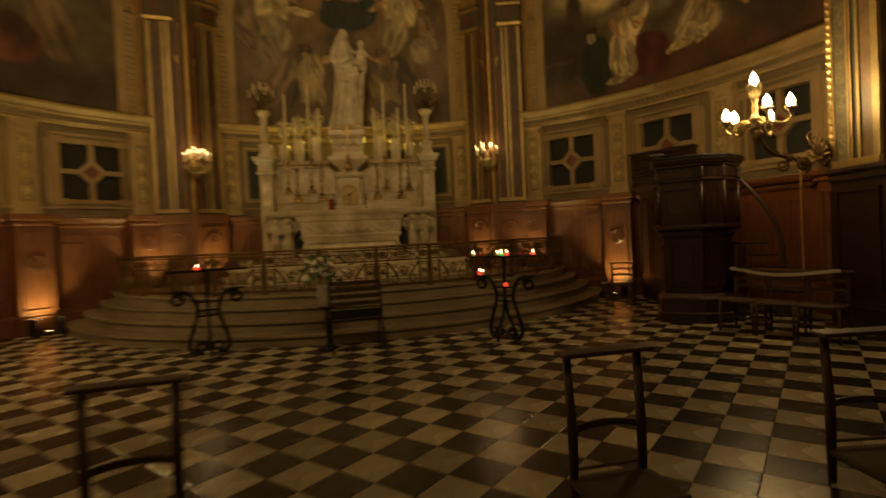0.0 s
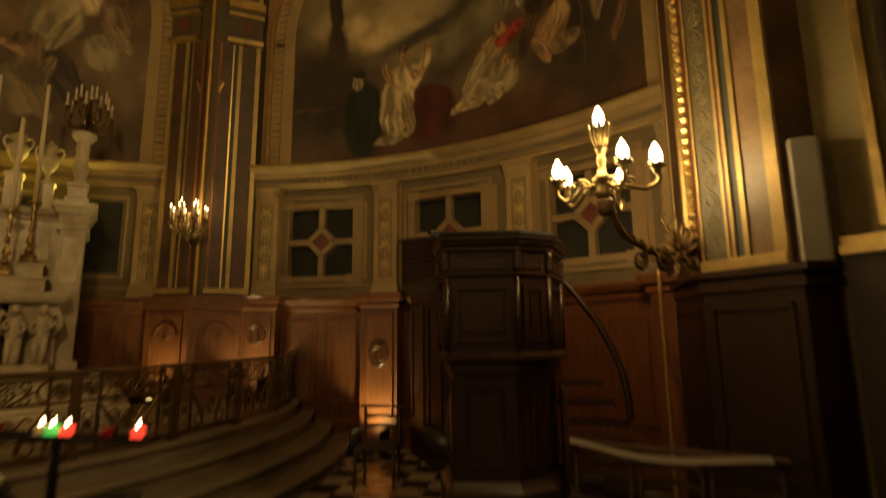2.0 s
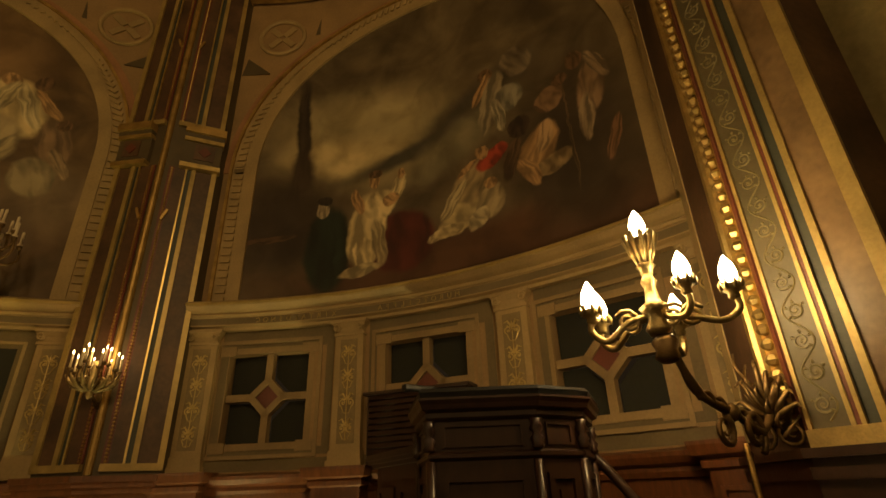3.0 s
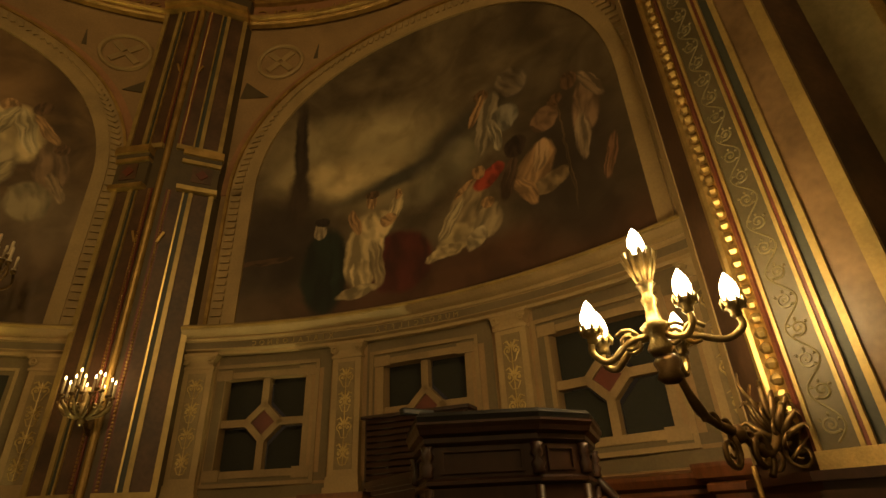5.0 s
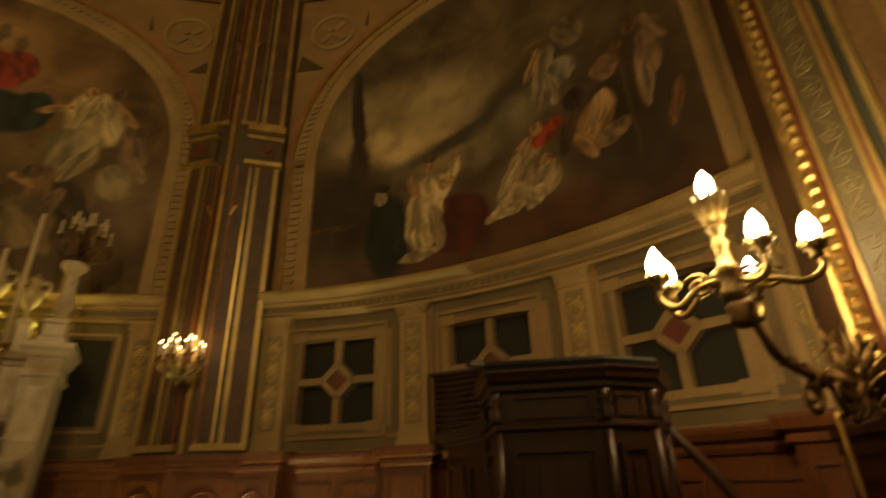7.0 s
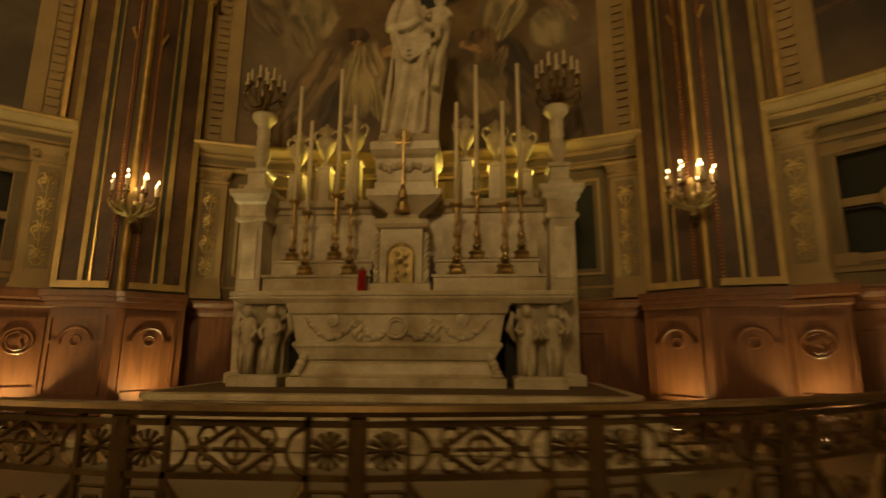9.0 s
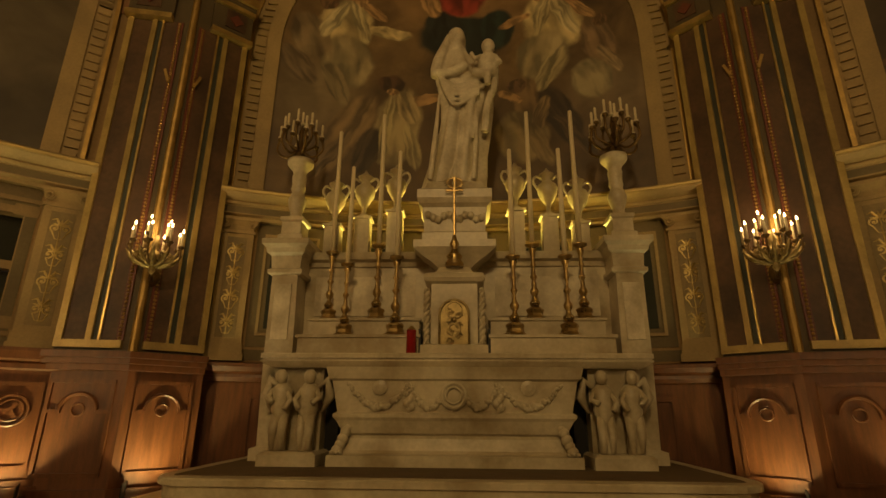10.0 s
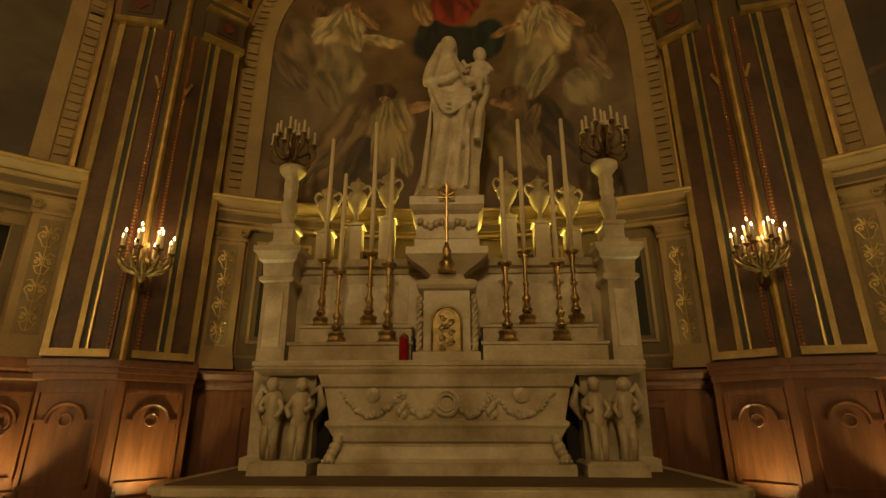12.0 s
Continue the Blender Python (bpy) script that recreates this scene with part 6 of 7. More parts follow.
cr = thing("altar_cross", "gilt standing altar cross on the tabernacle", "cross", AL @ pose(0, 5.165, 3.262))
part("foot", lathe([(0.10, 0), (0.10, 0.03), (0.07, 0.06), (0.09, 0.10), (0.05, 0.15), (0.03, 0.20), (0.055, 0.24), (0.03, 0.29), (0.02, 0.34)], 14), M["candlegilt"], cr, smooth=True)
part("upright", soft_box(-0.012, 0.012, -0.012, 0.012, 0.34, 1.05, 0.006), M["candlegilt"], cr)
bm = bmesh.new()
tube(bm, [(0.085 * math.cos(a * math.pi / 12), 0, 0.96 + 0.06 * math.sin(a * math.pi / 12)) for a in range(25)], 0.012, 6)
for k in range(16):
    a = k * math.pi / 8
    tube(bm, [(0.03 * math.cos(a), 0, 0.96 + 0.03 * math.sin(a)), (0.12 * math.cos(a), 0, 0.96 + 0.09 * math.sin(a))], [0.008, 0.003], 5)
part("glory", bm, M["candlegilt"], cr, "gilt oval glory with rays", smooth=True)
part("crossbar", soft_box(-0.10, 0.10, -0.011, 0.011, 0.86, 0.882, 0.006), M["candlegilt"], cr)

lt = thing("sanctuary_light", "dark red glass altar light", "candle", AL @ pose(-0.43, 5.08, 2.33))
part("glass", lathe([(0.045, 0), (0.05, 0.01), (0.048, 0.22), (0.05, 0.235), (0.03, 0.24)], 16), M["redglass"], lt, smooth=True)
part("lid", lathe([(0.05, 0.24), (0.03, 0.26), (0.01, 0.28)], 12), M["gold"], lt)


# ---------------------------------------------------------------- sconces
def sconce(s):
    th = s * 28.7
    m = face_in(th, 7.77, 0.035)
    t = thing("wall_sconce", "gilt branched wall sconce with lit candle bulbs", "sconce", m, "sconces beside the altar")
    y0 = 0.34
    part("drop", lathe([(0.012, 3.26), (0.04, 3.30), (0.03, 3.34), (0.06, 3.38), (0.10, 3.46), (0.06, 3.52), (0.035, 3.56), (0.05, 3.62), (0.03, 3.68), (0.02, 3.74)], 14, m=Matrix.Translation((0, y0, 0))), M["lampgilt"], t, smooth=True)
    bm = bmesh.new()
    tube(bm, curve_pts([(0, -0.02, 3.30), (0, 0.12, 3.24), (0, 0.25, 3.32), (0, y0, 3.42)], 6), 0.022, 7)
    ball(bm, (0, 0.0, 3.30), 0.09, 1.4)
    part("bracket", bm, M["bronze"], t, smooth=True)
    k = 0
    for n, r, zz, off in ((8, 0.275, 3.60, 0.2), (4, 0.15, 3.70, 0.6)):
        for i in range(n):
            a = 2 * math.pi * i / n + off
            c, d = math.cos(a), math.sin(a)
            z = zz + 0.03 * math.sin(3.1 * k)
            bm = bmesh.new()
            tube(bm, curve_pts([(0.03 * c, y0 + 0.03 * d, 3.46), (r * 0.55 * c, y0 + r * 0.55 * d, 3.38), (r * 0.98 * c, y0 + r * 0.98 * d, 3.46), (r * c, y0 + r * d, z)], 5), 0.012, 6)
            mm = Matrix.Translation((r * c, y0 + r * d, z))
            lathe([(0.012, -0.02), (0.035, 0.0), (0.04, 0.02), (0.016, 0.025)], 10, bm, mm)
            part("arm", bm, M["bronze"], t, smooth=True)
            part("candle", lathe([(0.014, 0.02), (0.014, 0.19), (0.008, 0.195)], 8, m=mm), M["wax"], t, smooth=True)
            part("flame_bulb", lathe([(0.004, 0.195), (0.012, 0.208), (0.011, 0.222), (0.003, 0.245)], 8, m=mm), M["flame"], t, smooth=True)
            k += 1
    for i in range(12):
        a = 2 * math.pi * i / 12
        mm = Matrix.Translation((0, y0, 0)) @ pose(0, 0, 0, 0, 0, 30 * i)
        bm = bmesh.new()
        tube(bm, [mm @ Vector(p) for p in spiral(0.17, 3.44, 0.075, 0.02, 2.0, -1.4, 0, 12)], 0.014, 6)
        tube(bm, [mm @ Vector(p) for p in ((0.05, 0, 3.36), (0.12, 0, 3.37), (0.25, 0, 3.46), (0.30, 0, 3.54))], [0.012, 0.02, 0.022, 0.008], 6)
        part("scroll", bm, M["lampgilt"], t, smooth=True)
    lamp("sconce_lamp", "POINT", m @ Matrix.Translation((0, y0, 3.86)), 12, WARM, 0.22)


sconce(1)
sconce(-1)


# ---------------------------------------------------------------- bracket lamp with six bulbs
def bracket_lamp(s):
    t = thing("bracket_lamp", "gilt bronze bracket lamp with six lit flame bulbs", "lamp", Matrix.Diagonal((s, 1, 1, 1)))
    c = Vector((5.95, -0.86, 0))
    wall = Vector((7.0, -0.95, 2.55))
    bm = bmesh.new()
    for k in range(6):
        tube(bm, curve_pts([wall + Vector((0.02, 0.0, -0.22 + 0.03 * k)), wall + Vector((-0.12 - 0.02 * k, 0.03 * (k - 2.5), -0.2 + 0.08 * k)), wall + Vector((-0.05, 0.06 * (k - 2.5), -0.1 + 0.09 * k))], 5), [0.019 - 0.0012 * q for q in range(11)], 6)
    ball(bm, (wall.x, wall.y, wall.z - 0.05), 0.085, 1.8)
    for k in range(11):
        a = radians(-80 + 16 * k)
        e = wall + Vector((-0.04, 0, -0.12))
        tip = e + Vector((-0.06 - 0.02 * (k % 2), 0.17 * math.sin(a), 0.05 + (0.20 + 0.06 * (k % 3)) * math.cos(a)))
        tube(bm, curve_pts([e + Vector((0.03, 0, 0)), e.lerp(tip, 0.5) + Vector((-0.05, 0, 0)), tip, tip + Vector((-0.04, 0.04 * math.sin(a), -0.03))], 4), [0.010, 0.015, 0.019, 0.022, 0.023, 0.022, 0.019, 0.017, 0.015, 0.013, 0.010, 0.007, 0.004], 6)
    for sy, zz, r in ((1, -0.22, 0.09), (-1, -0.20, 0.09), (1, 0.06, 0.07), (-1, 0.08, 0.07)):
        tube(bm, [wall + Vector((-0.06 - 0.3 * abs(p[0]), sy * 0.09 + p[0], zz + p[2])) for p in spiral(0, 0, r, 0.015, 1.2, sy * 1.5, 0, 16)], [0.016 - 0.0007 * q for q in range(17)], 6)
    part("leaf_mount", bm, M["bronze"], t, smooth=True)
    bm = bmesh.new()
    tube(bm, curve_pts([wall, (6.72, -0.95, 2.36), (6.45, -0.93, 2.46), (6.15, -0.91, 2.55), (6.0, -0.90, 2.75), (c.x, c.y, 2.92)], 7), [0.027 + 0.005 * math.sin(q * 0.9) for q in range(36)], 8)
    ball(bm, (6.42, -0.93, 2.46), 0.055)
    tube(bm, [Vector((6.30, -0.93, 2.36)) + Vector(p) for p in spiral(0, 0, 0.10, 0.02, 1.0, -1.6, 0, 18)], [0.022 - 0.0008 * q for q in range(19)], 7)
    for k in range(6):
        e = Vector((6.70 - 0.11 * k, -0.95 + 0.008 * k, 2.37 + 0.03 * k))
        tube(bm, curve_pts([e, e + Vector((-0.03, 0.0, 0.07)), e + Vector((-0.08, 0.0, 0.075))], 4), [0.022, 0.026, 0.026, 0.024, 0.02, 0.016, 0.012, 0.008, 0.003], 6)
    lathe([(0.04, 2.72), (0.075, 2.75), (0.06, 2.79), (0.08, 2.84), (0.05, 2.88)], 14, bm, Matrix.Translation((c.x + 0.02, c.y - 0.01, 0)))
    for q in spiral(0, 0, 0.13, 0.03, -1.2, 1.6, 0, 16), :
        tube(bm, [Vector((6.62, -0.95, 2.36)) + Vector(p) for p in q], 0.022, 6)
    part("bracket_arm", bm, M["bronze"], t, smooth=True)
    part("stem", lathe([(0.05, 2.88), (0.075, 2.92), (0.05, 2.97), (0.07, 3.02), (0.09, 3.05), (0.045, 3.09), (0.035, 3.18), (0.05, 3.22), (0.03, 3.25), (0.045, 3.30), (0.06, 3.32), (0.03, 3.35)], 16, m=Matrix.Translation(c)), M["lampgilt"], t, smooth=True)
    bm = bmesh.new()
    for k in range(10):
        a = 2 * math.pi * k / 10
        tube(bm, [c + Vector((q * math.cos(a), q * math.sin(a), z)) for q, z in ((0.035, 3.33), (0.07, 3.42), (0.10, 3.52), (0.088, 3.545))], [0.010, 0.014, 0.018, 0.008], 5)
    lathe([(0.03, 3.33), (0.06, 3.42), (0.085, 3.50), (0.03, 3.52)], 14, bm, Matrix.Translation(c))
    part("leaf_cup", bm, M["lampgilt"], t, smooth=True)
    def bulb(p):
        mm = Matrix.Translation(p)
        part("bulb", lathe([(0.018, 0.0), (0.045, 0.035), (0.052, 0.07), (0.042, 0.12), (0.02, 0.165), (0.004, 0.19)], 14, m=mm), M["bulb"], t, smooth=True)
    bulb(c + Vector((0, 0, 3.53)))
    u = Vector((0.68, -0.73, 0))
    v = Vector((0.73, 0.68, 0))
    for a, r, z in ((178, 0.37, 3.07), (145, 0.36, 3.06), (-38, 0.21, 3.16), (-8, 0.44, 3.13), (48, 0.25, 3.00)):
        d = (math.cos(radians(a)) * u + math.sin(radians(a)) * v)
        bm = bmesh.new()
        tube(bm, curve_pts([c + d * 0.05 + Vector((0, 0, 3.0)), c + d * r * 0.45 + Vector((0, 0, 2.97)), c + d * r * 0.8 + Vector((0, 0, z - 0.20)), c + d * r * 1.03 + Vector((0, 0, z - 0.14)), c + d * r + Vector((0, 0, z - 0.05))], 6), 0.021, 7)
        tube(bm, [c + d * (r * 0.45 + p[0]) + Vector((0, 0, 2.98 + p[2])) for p in spiral(0, 0, 0.075, 0.02, 0.5, 1.5, 0, 14)], 0.014, 6)
        part("arm", bm, M["lampgilt"], t, smooth=True)
        mm = Matrix.Translation(c + d * r + Vector((0, 0, z)))
        bm = lathe([(0.02, -0.09), (0.035, -0.07), (0.03, -0.05), (0.055, -0.03), (0.062, 0.0), (0.03, 0.005)], 14, m=mm)
        cup = part("bulb_cup", bm, M["lampgilt"], t, smooth=True)
        for k in range(8):
            b = 2 * math.pi * k / 8
            part("cup_leaf", tube(bmesh.new(), [mm @ Vector((q * math.cos(b), q * math.sin(b), z2)) for q, z2 in ((0.055, -0.03), (0.066, 0.005), (0.06, 0.03))], [0.012, 0.012, 0.004], 5), M["lampgilt"], cup, smooth=True)
        bulb(c + d * r + Vector((0, 0, z)))
    # the unseen west lamp gets more power, to brighten the west wall
    lamp("bracket_light", "POINT", Matrix.Translation((s * c.x, c.y, 3.36)), LAMP_POWER * (1.0 if s > 0 else 2.6), WARM, 0.28)


LAMP_POWER = 128
bracket_lamp(1)
# out-of-view west twin, added because that side is lit as well
bracket_lamp(-1)


# ---------------------------------------------------------------- floor spots
def floor_spot(th, r, z, aim_th, aim_r, power, aim_z=1.9):
    t = thing("floor_spot", "small black floor spot shining up the oak panel", "spotlight", face_in(th, r, z), "floor spots")
    part("can", lathe([(0.085, 0.0), (0.09, 0.01), (0.09, 0.09), (0.075, 0.095), (0.07, 0.08)], 18), M["black"], t, smooth=True)
    part("lens", lathe([(0.06, 0.075), (0.06, 0.085), (0.02, 0.088)], 14), M["spotlens"], t)
    # plates added to keep the beam off the neighbouring panels
    for sx in (-1, 1):
        part("beam_shield", boxes((sx * 0.24 - 0.006, sx * 0.24 + 0.006, -0.26, 0.10, 0.0, 0.34)), M["black"], t)
    lamp("floor_spot_light", "SPOT", look(at(th, r, z + 0.13), at(aim_th, aim_r, aim_z)), power * 0.52, AMBER, 0.05, 112)


for s in (1, -1):
    floor_spot(s * 26.0, 7.30, PLAT, s * 26.5, 7.74, 160 - 35 * s, 2.36)
    floor_spot(s * 36.7, 7.47, PLAT, s * 36.6, 7.88, 160 - 35 * s, 2.36)
    floor_spot(s * 52.3, 7.50, 0.0, s * 52.3, 7.88, 340, 2.2)
# hidden light strips behind the retable
for s in (-1, 1):
    lamp("retable_strip_light", "AREA", AL @ look((s * 1.05, 5.99, 3.68), (s * 1.05, 5.58, 4.34)), 24, YELLOW, 1.7, size_y=0.06, spread=105)


# ---------------------------------------------------------------- pulpit
# plan of the pulpit: corner angles, and radii as shares of the widest
OCT = list(zip((195, 252.6, 284.6, 333.7, 375, 420, 455, 493), (0.98, 0.86, 0.92, 1.02, 0.98, 0.92, 0.88, 0.75)))


def corner(i, r, z=0.0):
    a, k = OCT[i % 8]
    return Vector((r * k * math.cos(radians(a)), r * k * math.sin(radians(a)), z))


def octo(rings):
    return sweep_loop(bmesh.new(), [[corner(i, r, z) for i in range(8)] for z, r in rings])


PUL = thing("pulpit", "dark carved walnut octagonal pulpit with a covered ledge", "pulpit", pose(5.76, 0.45, 0) @ Matrix.Diagonal((1, 1, 0.955, 1)))
part("plinth", octo([(0, 0.78), (0.16, 0.78), (0.18, 0.74), (0.40, 0.74), (0.44, 0.68), (0.48, 0.65)]), M["darkwood"], PUL)
part("body", octo([(0.48, 0.62), (1.42, 0.62), (1.46, 0.66), (1.50, 0.68), (1.54, 0.68), (1.58, 0.77), (1.62, 0.77), (1.64, 0.73)]), M["darkwood"], PUL)
part("tub", octo([(1.64, 0.71), (2.36, 0.71), (2.38, 0.745), (2.40, 0.745), (2.415, 0.72), (2.60, 0.72)]), M["darkwood"], PUL)
part("cornice", octo([(2.60, 0.73), (2.62, 0.76), (2.65, 0.76), (2.67, 0.80), (2.70, 0.81), (2.725, 0.83), (2.74, 0.83)]), M["darkwood"], PUL)
part("padded_ledge", octo([(2.74, 0.81), (2.775, 0.825), (2.80, 0.80), (2.81, 0.3)]), M["black"], PUL, "black padded ledge")


def pulpit_face(i, r):
    """A frame on one face: x along it, y outwards, z up; and half its length."""
    p, q = corner(i, r), corner(i + 1, r)
    x, c = (q - p).normalized(), (p + q) / 2
    y = Vector((x.y, -x.x, 0))
    return Matrix(((x.x, y.x, 0, c.x), (x.y, y.y, 0, c.y), (0, 0, 1, 0), (0, 0, 0, 1))), (q - p).length / 2


for i in range(8):
    for rad, z0, z1, nm in ((0.71, 1.74, 2.28, "tub_panel"), (0.62, 0.60, 1.34, "body_panel")):
        m, h = pulpit_face(i, rad)
        h -= 0.06
        part(nm, boxes((-h, h, -0.005, 0.02, z0, z0 + 0.04), (-h, h, -0.005, 0.02, z1 - 0.04, z1), (-h, -h + 0.04, -0.005, 0.02, z0 + 0.04, z1 - 0.04), (h - 0.04, h, -0.005, 0.02, z0 + 0.04, z1 - 0.04), (-h + 0.08, h - 0.08, -0.005, 0.014, z0 + 0.1, z1 - 0.1), m=m), M["darkwood"], PUL)
    m, h = pulpit_face(i, 0.72)
    h -= 0.075
    part("frieze_panel", boxes((-h, h, -0.005, 0.014, 2.44, 2.457), (-h, h, -0.005, 0.014, 2.563, 2.58), (-h, -h + 0.017, -0.005, 0.014, 2.457, 2.563), (h - 0.017, h, -0.005, 0.014, 2.457, 2.563), m=m), M["darkwood"], PUL)
    bm = bmesh.new()
    tube(bm, [corner(i, 0.72, z) for z in (1.66, 2.36)], 0.028, 8)
    lathe([(0.015, 2.415), (0.04, 2.43), (0.03, 2.45), (0.045, 2.48), (0.02, 2.51), (0.045, 2.54), (0.03, 2.57), (0.04, 2.60)], 10, bm, Matrix.Translation(corner(i, 0.735)))
    part("corner_bead", bm, M["darkwood"], PUL, smooth=True)
rl = thing("reading_lamp", "small black reading lamp on the pulpit ledge", "lamp", pose(5.62, 1.10, 2.685))
part("foot", boxes((-0.05, 0.05, -0.04, 0.04, 0, 0.03)), M["black"], rl)
bm = bmesh.new()
tube(bm, [(0, 0, 0.03), (0, 0, 0.16)], 0.012, 6)
part("stem", bm, M["black"], rl)
part("shade", soft_box(-0.20, 0.10, -0.035, 0.035, 0.15, 0.20, 0.012), M["black"], rl)

scr = thing("pulpit_stair_screen", "tall dark oak screen hiding the pulpit stair", "screen", pose(0, 0, 0))
m, h = on_face((6.02, 1.25), (6.45, 3.25))
part("panelling", boxes((-h, h, -0.9, 0.0, 0, 2.36), m=m), M["darkwood"], scr)
part("top_ledge", boxes((-h - 0.05, h + 0.06, -0.95, 0.05, 2.36, 2.40), (-h - 0.08, h + 0.1, -1.0, 0.09, 2.40, 2.44), (-h - 0.1, h + 0.12, -1.02, 0.11, 2.44, 2.50), m=m), M["darkwood"], scr)
for k in range(3):
    x0, x1 = -h + 0.08 + k * 2 * h / 3, -h + 2 * h / 3 * (k + 1) - 0.08
    part("panel", boxes((x0, x1, 0, 0.02, 0.5, 0.55), (x0, x1, 0, 0.02, 2.1, 2.15), (x0, x0 + 0.05, 0, 0.02, 0.55, 2.1), (x1 - 0.05, x1, 0, 0.02, 0.55, 2.1), m=m), M["darkwood"], scr)
stair = thing("pulpit_stair", "short dark walnut stair behind the pulpit", "stair", pose(0, 0, 0))
for k in range(6):
    t = k / 5
    part("tread", boxes((-0.3, 0.3, -0.13, 0.13, 0.0, 0.04), m=pose(6.72 + 0.42 * t, 0.30 - 0.42 * t, 1.2 - 0.2 * k, 0, 0, -45)), M["darkwood"], stair)
part("string", boxes((-0.33, -0.29, -0.55, 0.6, 0, 1.2), m=pose(6.75, 0.05, 0, 0, 0, -45)), M["darkwood"], stair)
bm = bmesh.new()
tube(bm, curve_pts([(6.44, 0.18, 2.35), (6.56, 0.02, 2.1), (6.70, -0.16, 1.75), (6.80, -0.30, 1.3), (6.82, -0.34, 0.9)], 6), 0.035, 8)
part("handrail", bm, M["darkwood"], stair, smooth=True)

lou = thing("louvred_cabinet", "dark louvred wooden cabinet on the wainscot ledge", "cabinet", face_in(59.8, R - 0.02, 2.41))
part("case", boxes((-0.70, 0.70, 0.0, 0.26, 0.0, 0.84)), M["darkwood"], lou)
part("lid", boxes((-0.74, 0.74, 0.0, 0.32, 0.84, 0.88)), M["darkwood"], lou)
for k in range(11):
    part("slat", boxes((-0.66, 0.66, -0.008, 0.03, -0.024, 0.024), m=Matrix.Translation((0, 0.265, 0.06 + 0.073 * k)) @ pose(0, 0, 0, 25)), M["darkwood"], lou)

pole = thing("processional_pole", "slim brass pole standing against the pier", "pole", pose(6.66, -0.86, 0))
part("shaft", lathe([(0.02, 0.02), (0.016, 0.1), (0.016, 2.25), (0.012, 2.3)], 10), M["dullgold"], pole, smooth=True)
part("foot", lathe([(0.09, 0), (0.09, 0.02), (0.03, 0.04)], 14), M["black"], pole)


# ---------------------------------------------------------------- church chairs
def church_chair(m, seat_z=0.42, label="worn wooden church chair with a rush seat", group="church chairs", w=0.21, rails=(0.62, 0.74), thick=1.0):
    t = thing("church_chair", label, "chair", m, group)
    for sx in (-1, 1):
        bm = bmesh.new()
        tube(bm, [(sx * w, 0, 0), (sx * w, 0, 0.45), (sx * (w + 0.005), 0.03, 0.86)], [0.017 * thick, 0.021 * thick, 0.018 * thick], 8)
        part("back_post", bm, M["chairwood"], t, smooth=True)
        bm = bmesh.new()
        tube(bm, [(sx * (w + 0.02), -0.40, 0), (sx * (w + 0.01), -0.39, seat_z)], [0.015, 0.02], 8)
        part("front_leg", bm, M["chairwood"], t, smooth=True)
        bm = bmesh.new()
        tube(bm, [(sx * w, 0, 0.18), (sx * (w + 0.015), -0.395, 0.18)], 0.010, 6)
        part("side_stretcher", bm, M["chairwood"], t)
    part("top_board", soft_box(-w - 0.06, w + 0.06, -0.06, 0.07, 0.86, 0.885, 0.008, m=pose(0, 0, 0, 0, 0, 0)), M["chairwood"], t)
    for z in rails:
        bm = bmesh.new()
        sweep_loop(bm, [[Vector((x, 0.02 + 0.03 * (1 - (x / w) ** 2) + dy, z + dz + 0.02 * (1 - (x / w) ** 2))) for dy, dz in ((-0.008, -0.02), (0.008, -0.02), (0.008, 0.02), (-0.008, 0.02))] for x in [w * (k / 5 - 1) for k in range(11)]])
        part("back_rail", bm, M["chairwood"], t)
    bm = bmesh.new()
    rings = []
    for z, e in ((seat_z - 0.01, 0.0), (seat_z + 0.005, 0.02), (seat_z + 0.025, 0.012), (seat_z + 0.03, -0.03)):
        rings.append([Vector(((w + 0.02 + e) * (1 if abs(math.cos(a)) > 0.02 else 0) * math.copysign(min(1, abs(math.cos(a)) * 1.25), math.cos(a)), -0.2 + (0.21 + e) * math.copysign(min(1, abs(math.sin(a)) * 1.25), math.sin(a)), z)) for a in [2 * math.pi * k / 28 for k in range(28)]])
    sweep_loop(bm, rings)
    part("seat", bm, M["rush"], t, "woven rush seat", smooth=True)
    for y, z in ((-0.39, 0.22), (0.0, 0.24)):
        bm = bmesh.new()
        tube(bm, [(-w, y, z), (w, y, z)], 0.010, 6)
        part("cross_stretcher", bm, M["chairwood"], t)
    return t


front = church_chair(pose(1.58, -4.86, 0, 0, 0, 4), 0.17, "low wooden prayer chair with a wide top board", "prayer chairs in front", rails=(0.44,), thick=1.35)
copy_thing(front, pose(3.16, -4.92, 0, 0, 0, -6))
copy_thing(front, pose(-0.92, -4.72, 0, 0, 0, 8))
row = church_chair(pose(5.83, -0.78, 0, 0, 0, -66), 0.44, "dark wooden church chair in a taped-off row", "taped-off chairs")
for k in range(1, 3):
    copy_thing(row, pose(5.83 + 0.20 * k, -0.78 - 0.45 * k, 0, 0, 0, -66 + 2 * k))
copy_thing(row, pose(5.45, 2.25, 0, 0, 0, -40))
tape = thing("barrier_tape", "pale barrier tape sagging along the chair backs", "tape", pose(0, 0, 0))
bm = bmesh.new()
rings = []
for k in range(25):
    t = k / 24
    x, y = 5.68 + 0.56 * t, -0.60 - 1.26 * t
    z = 0.895 - 0.075 * math.sin(math.pi * t) ** 1.3 * (1.2 - 0.4 * t)
    rings.append([Vector((x - 0.03 + dx, y - 0.02 + dx, z + dz)) for dx, dz in ((0, -0.022), (0.003, -0.022), (0.003, 0.022), (0, 0.022))])
sweep_loop(bm, rings)
part("band", bm, M["tape"], tape)

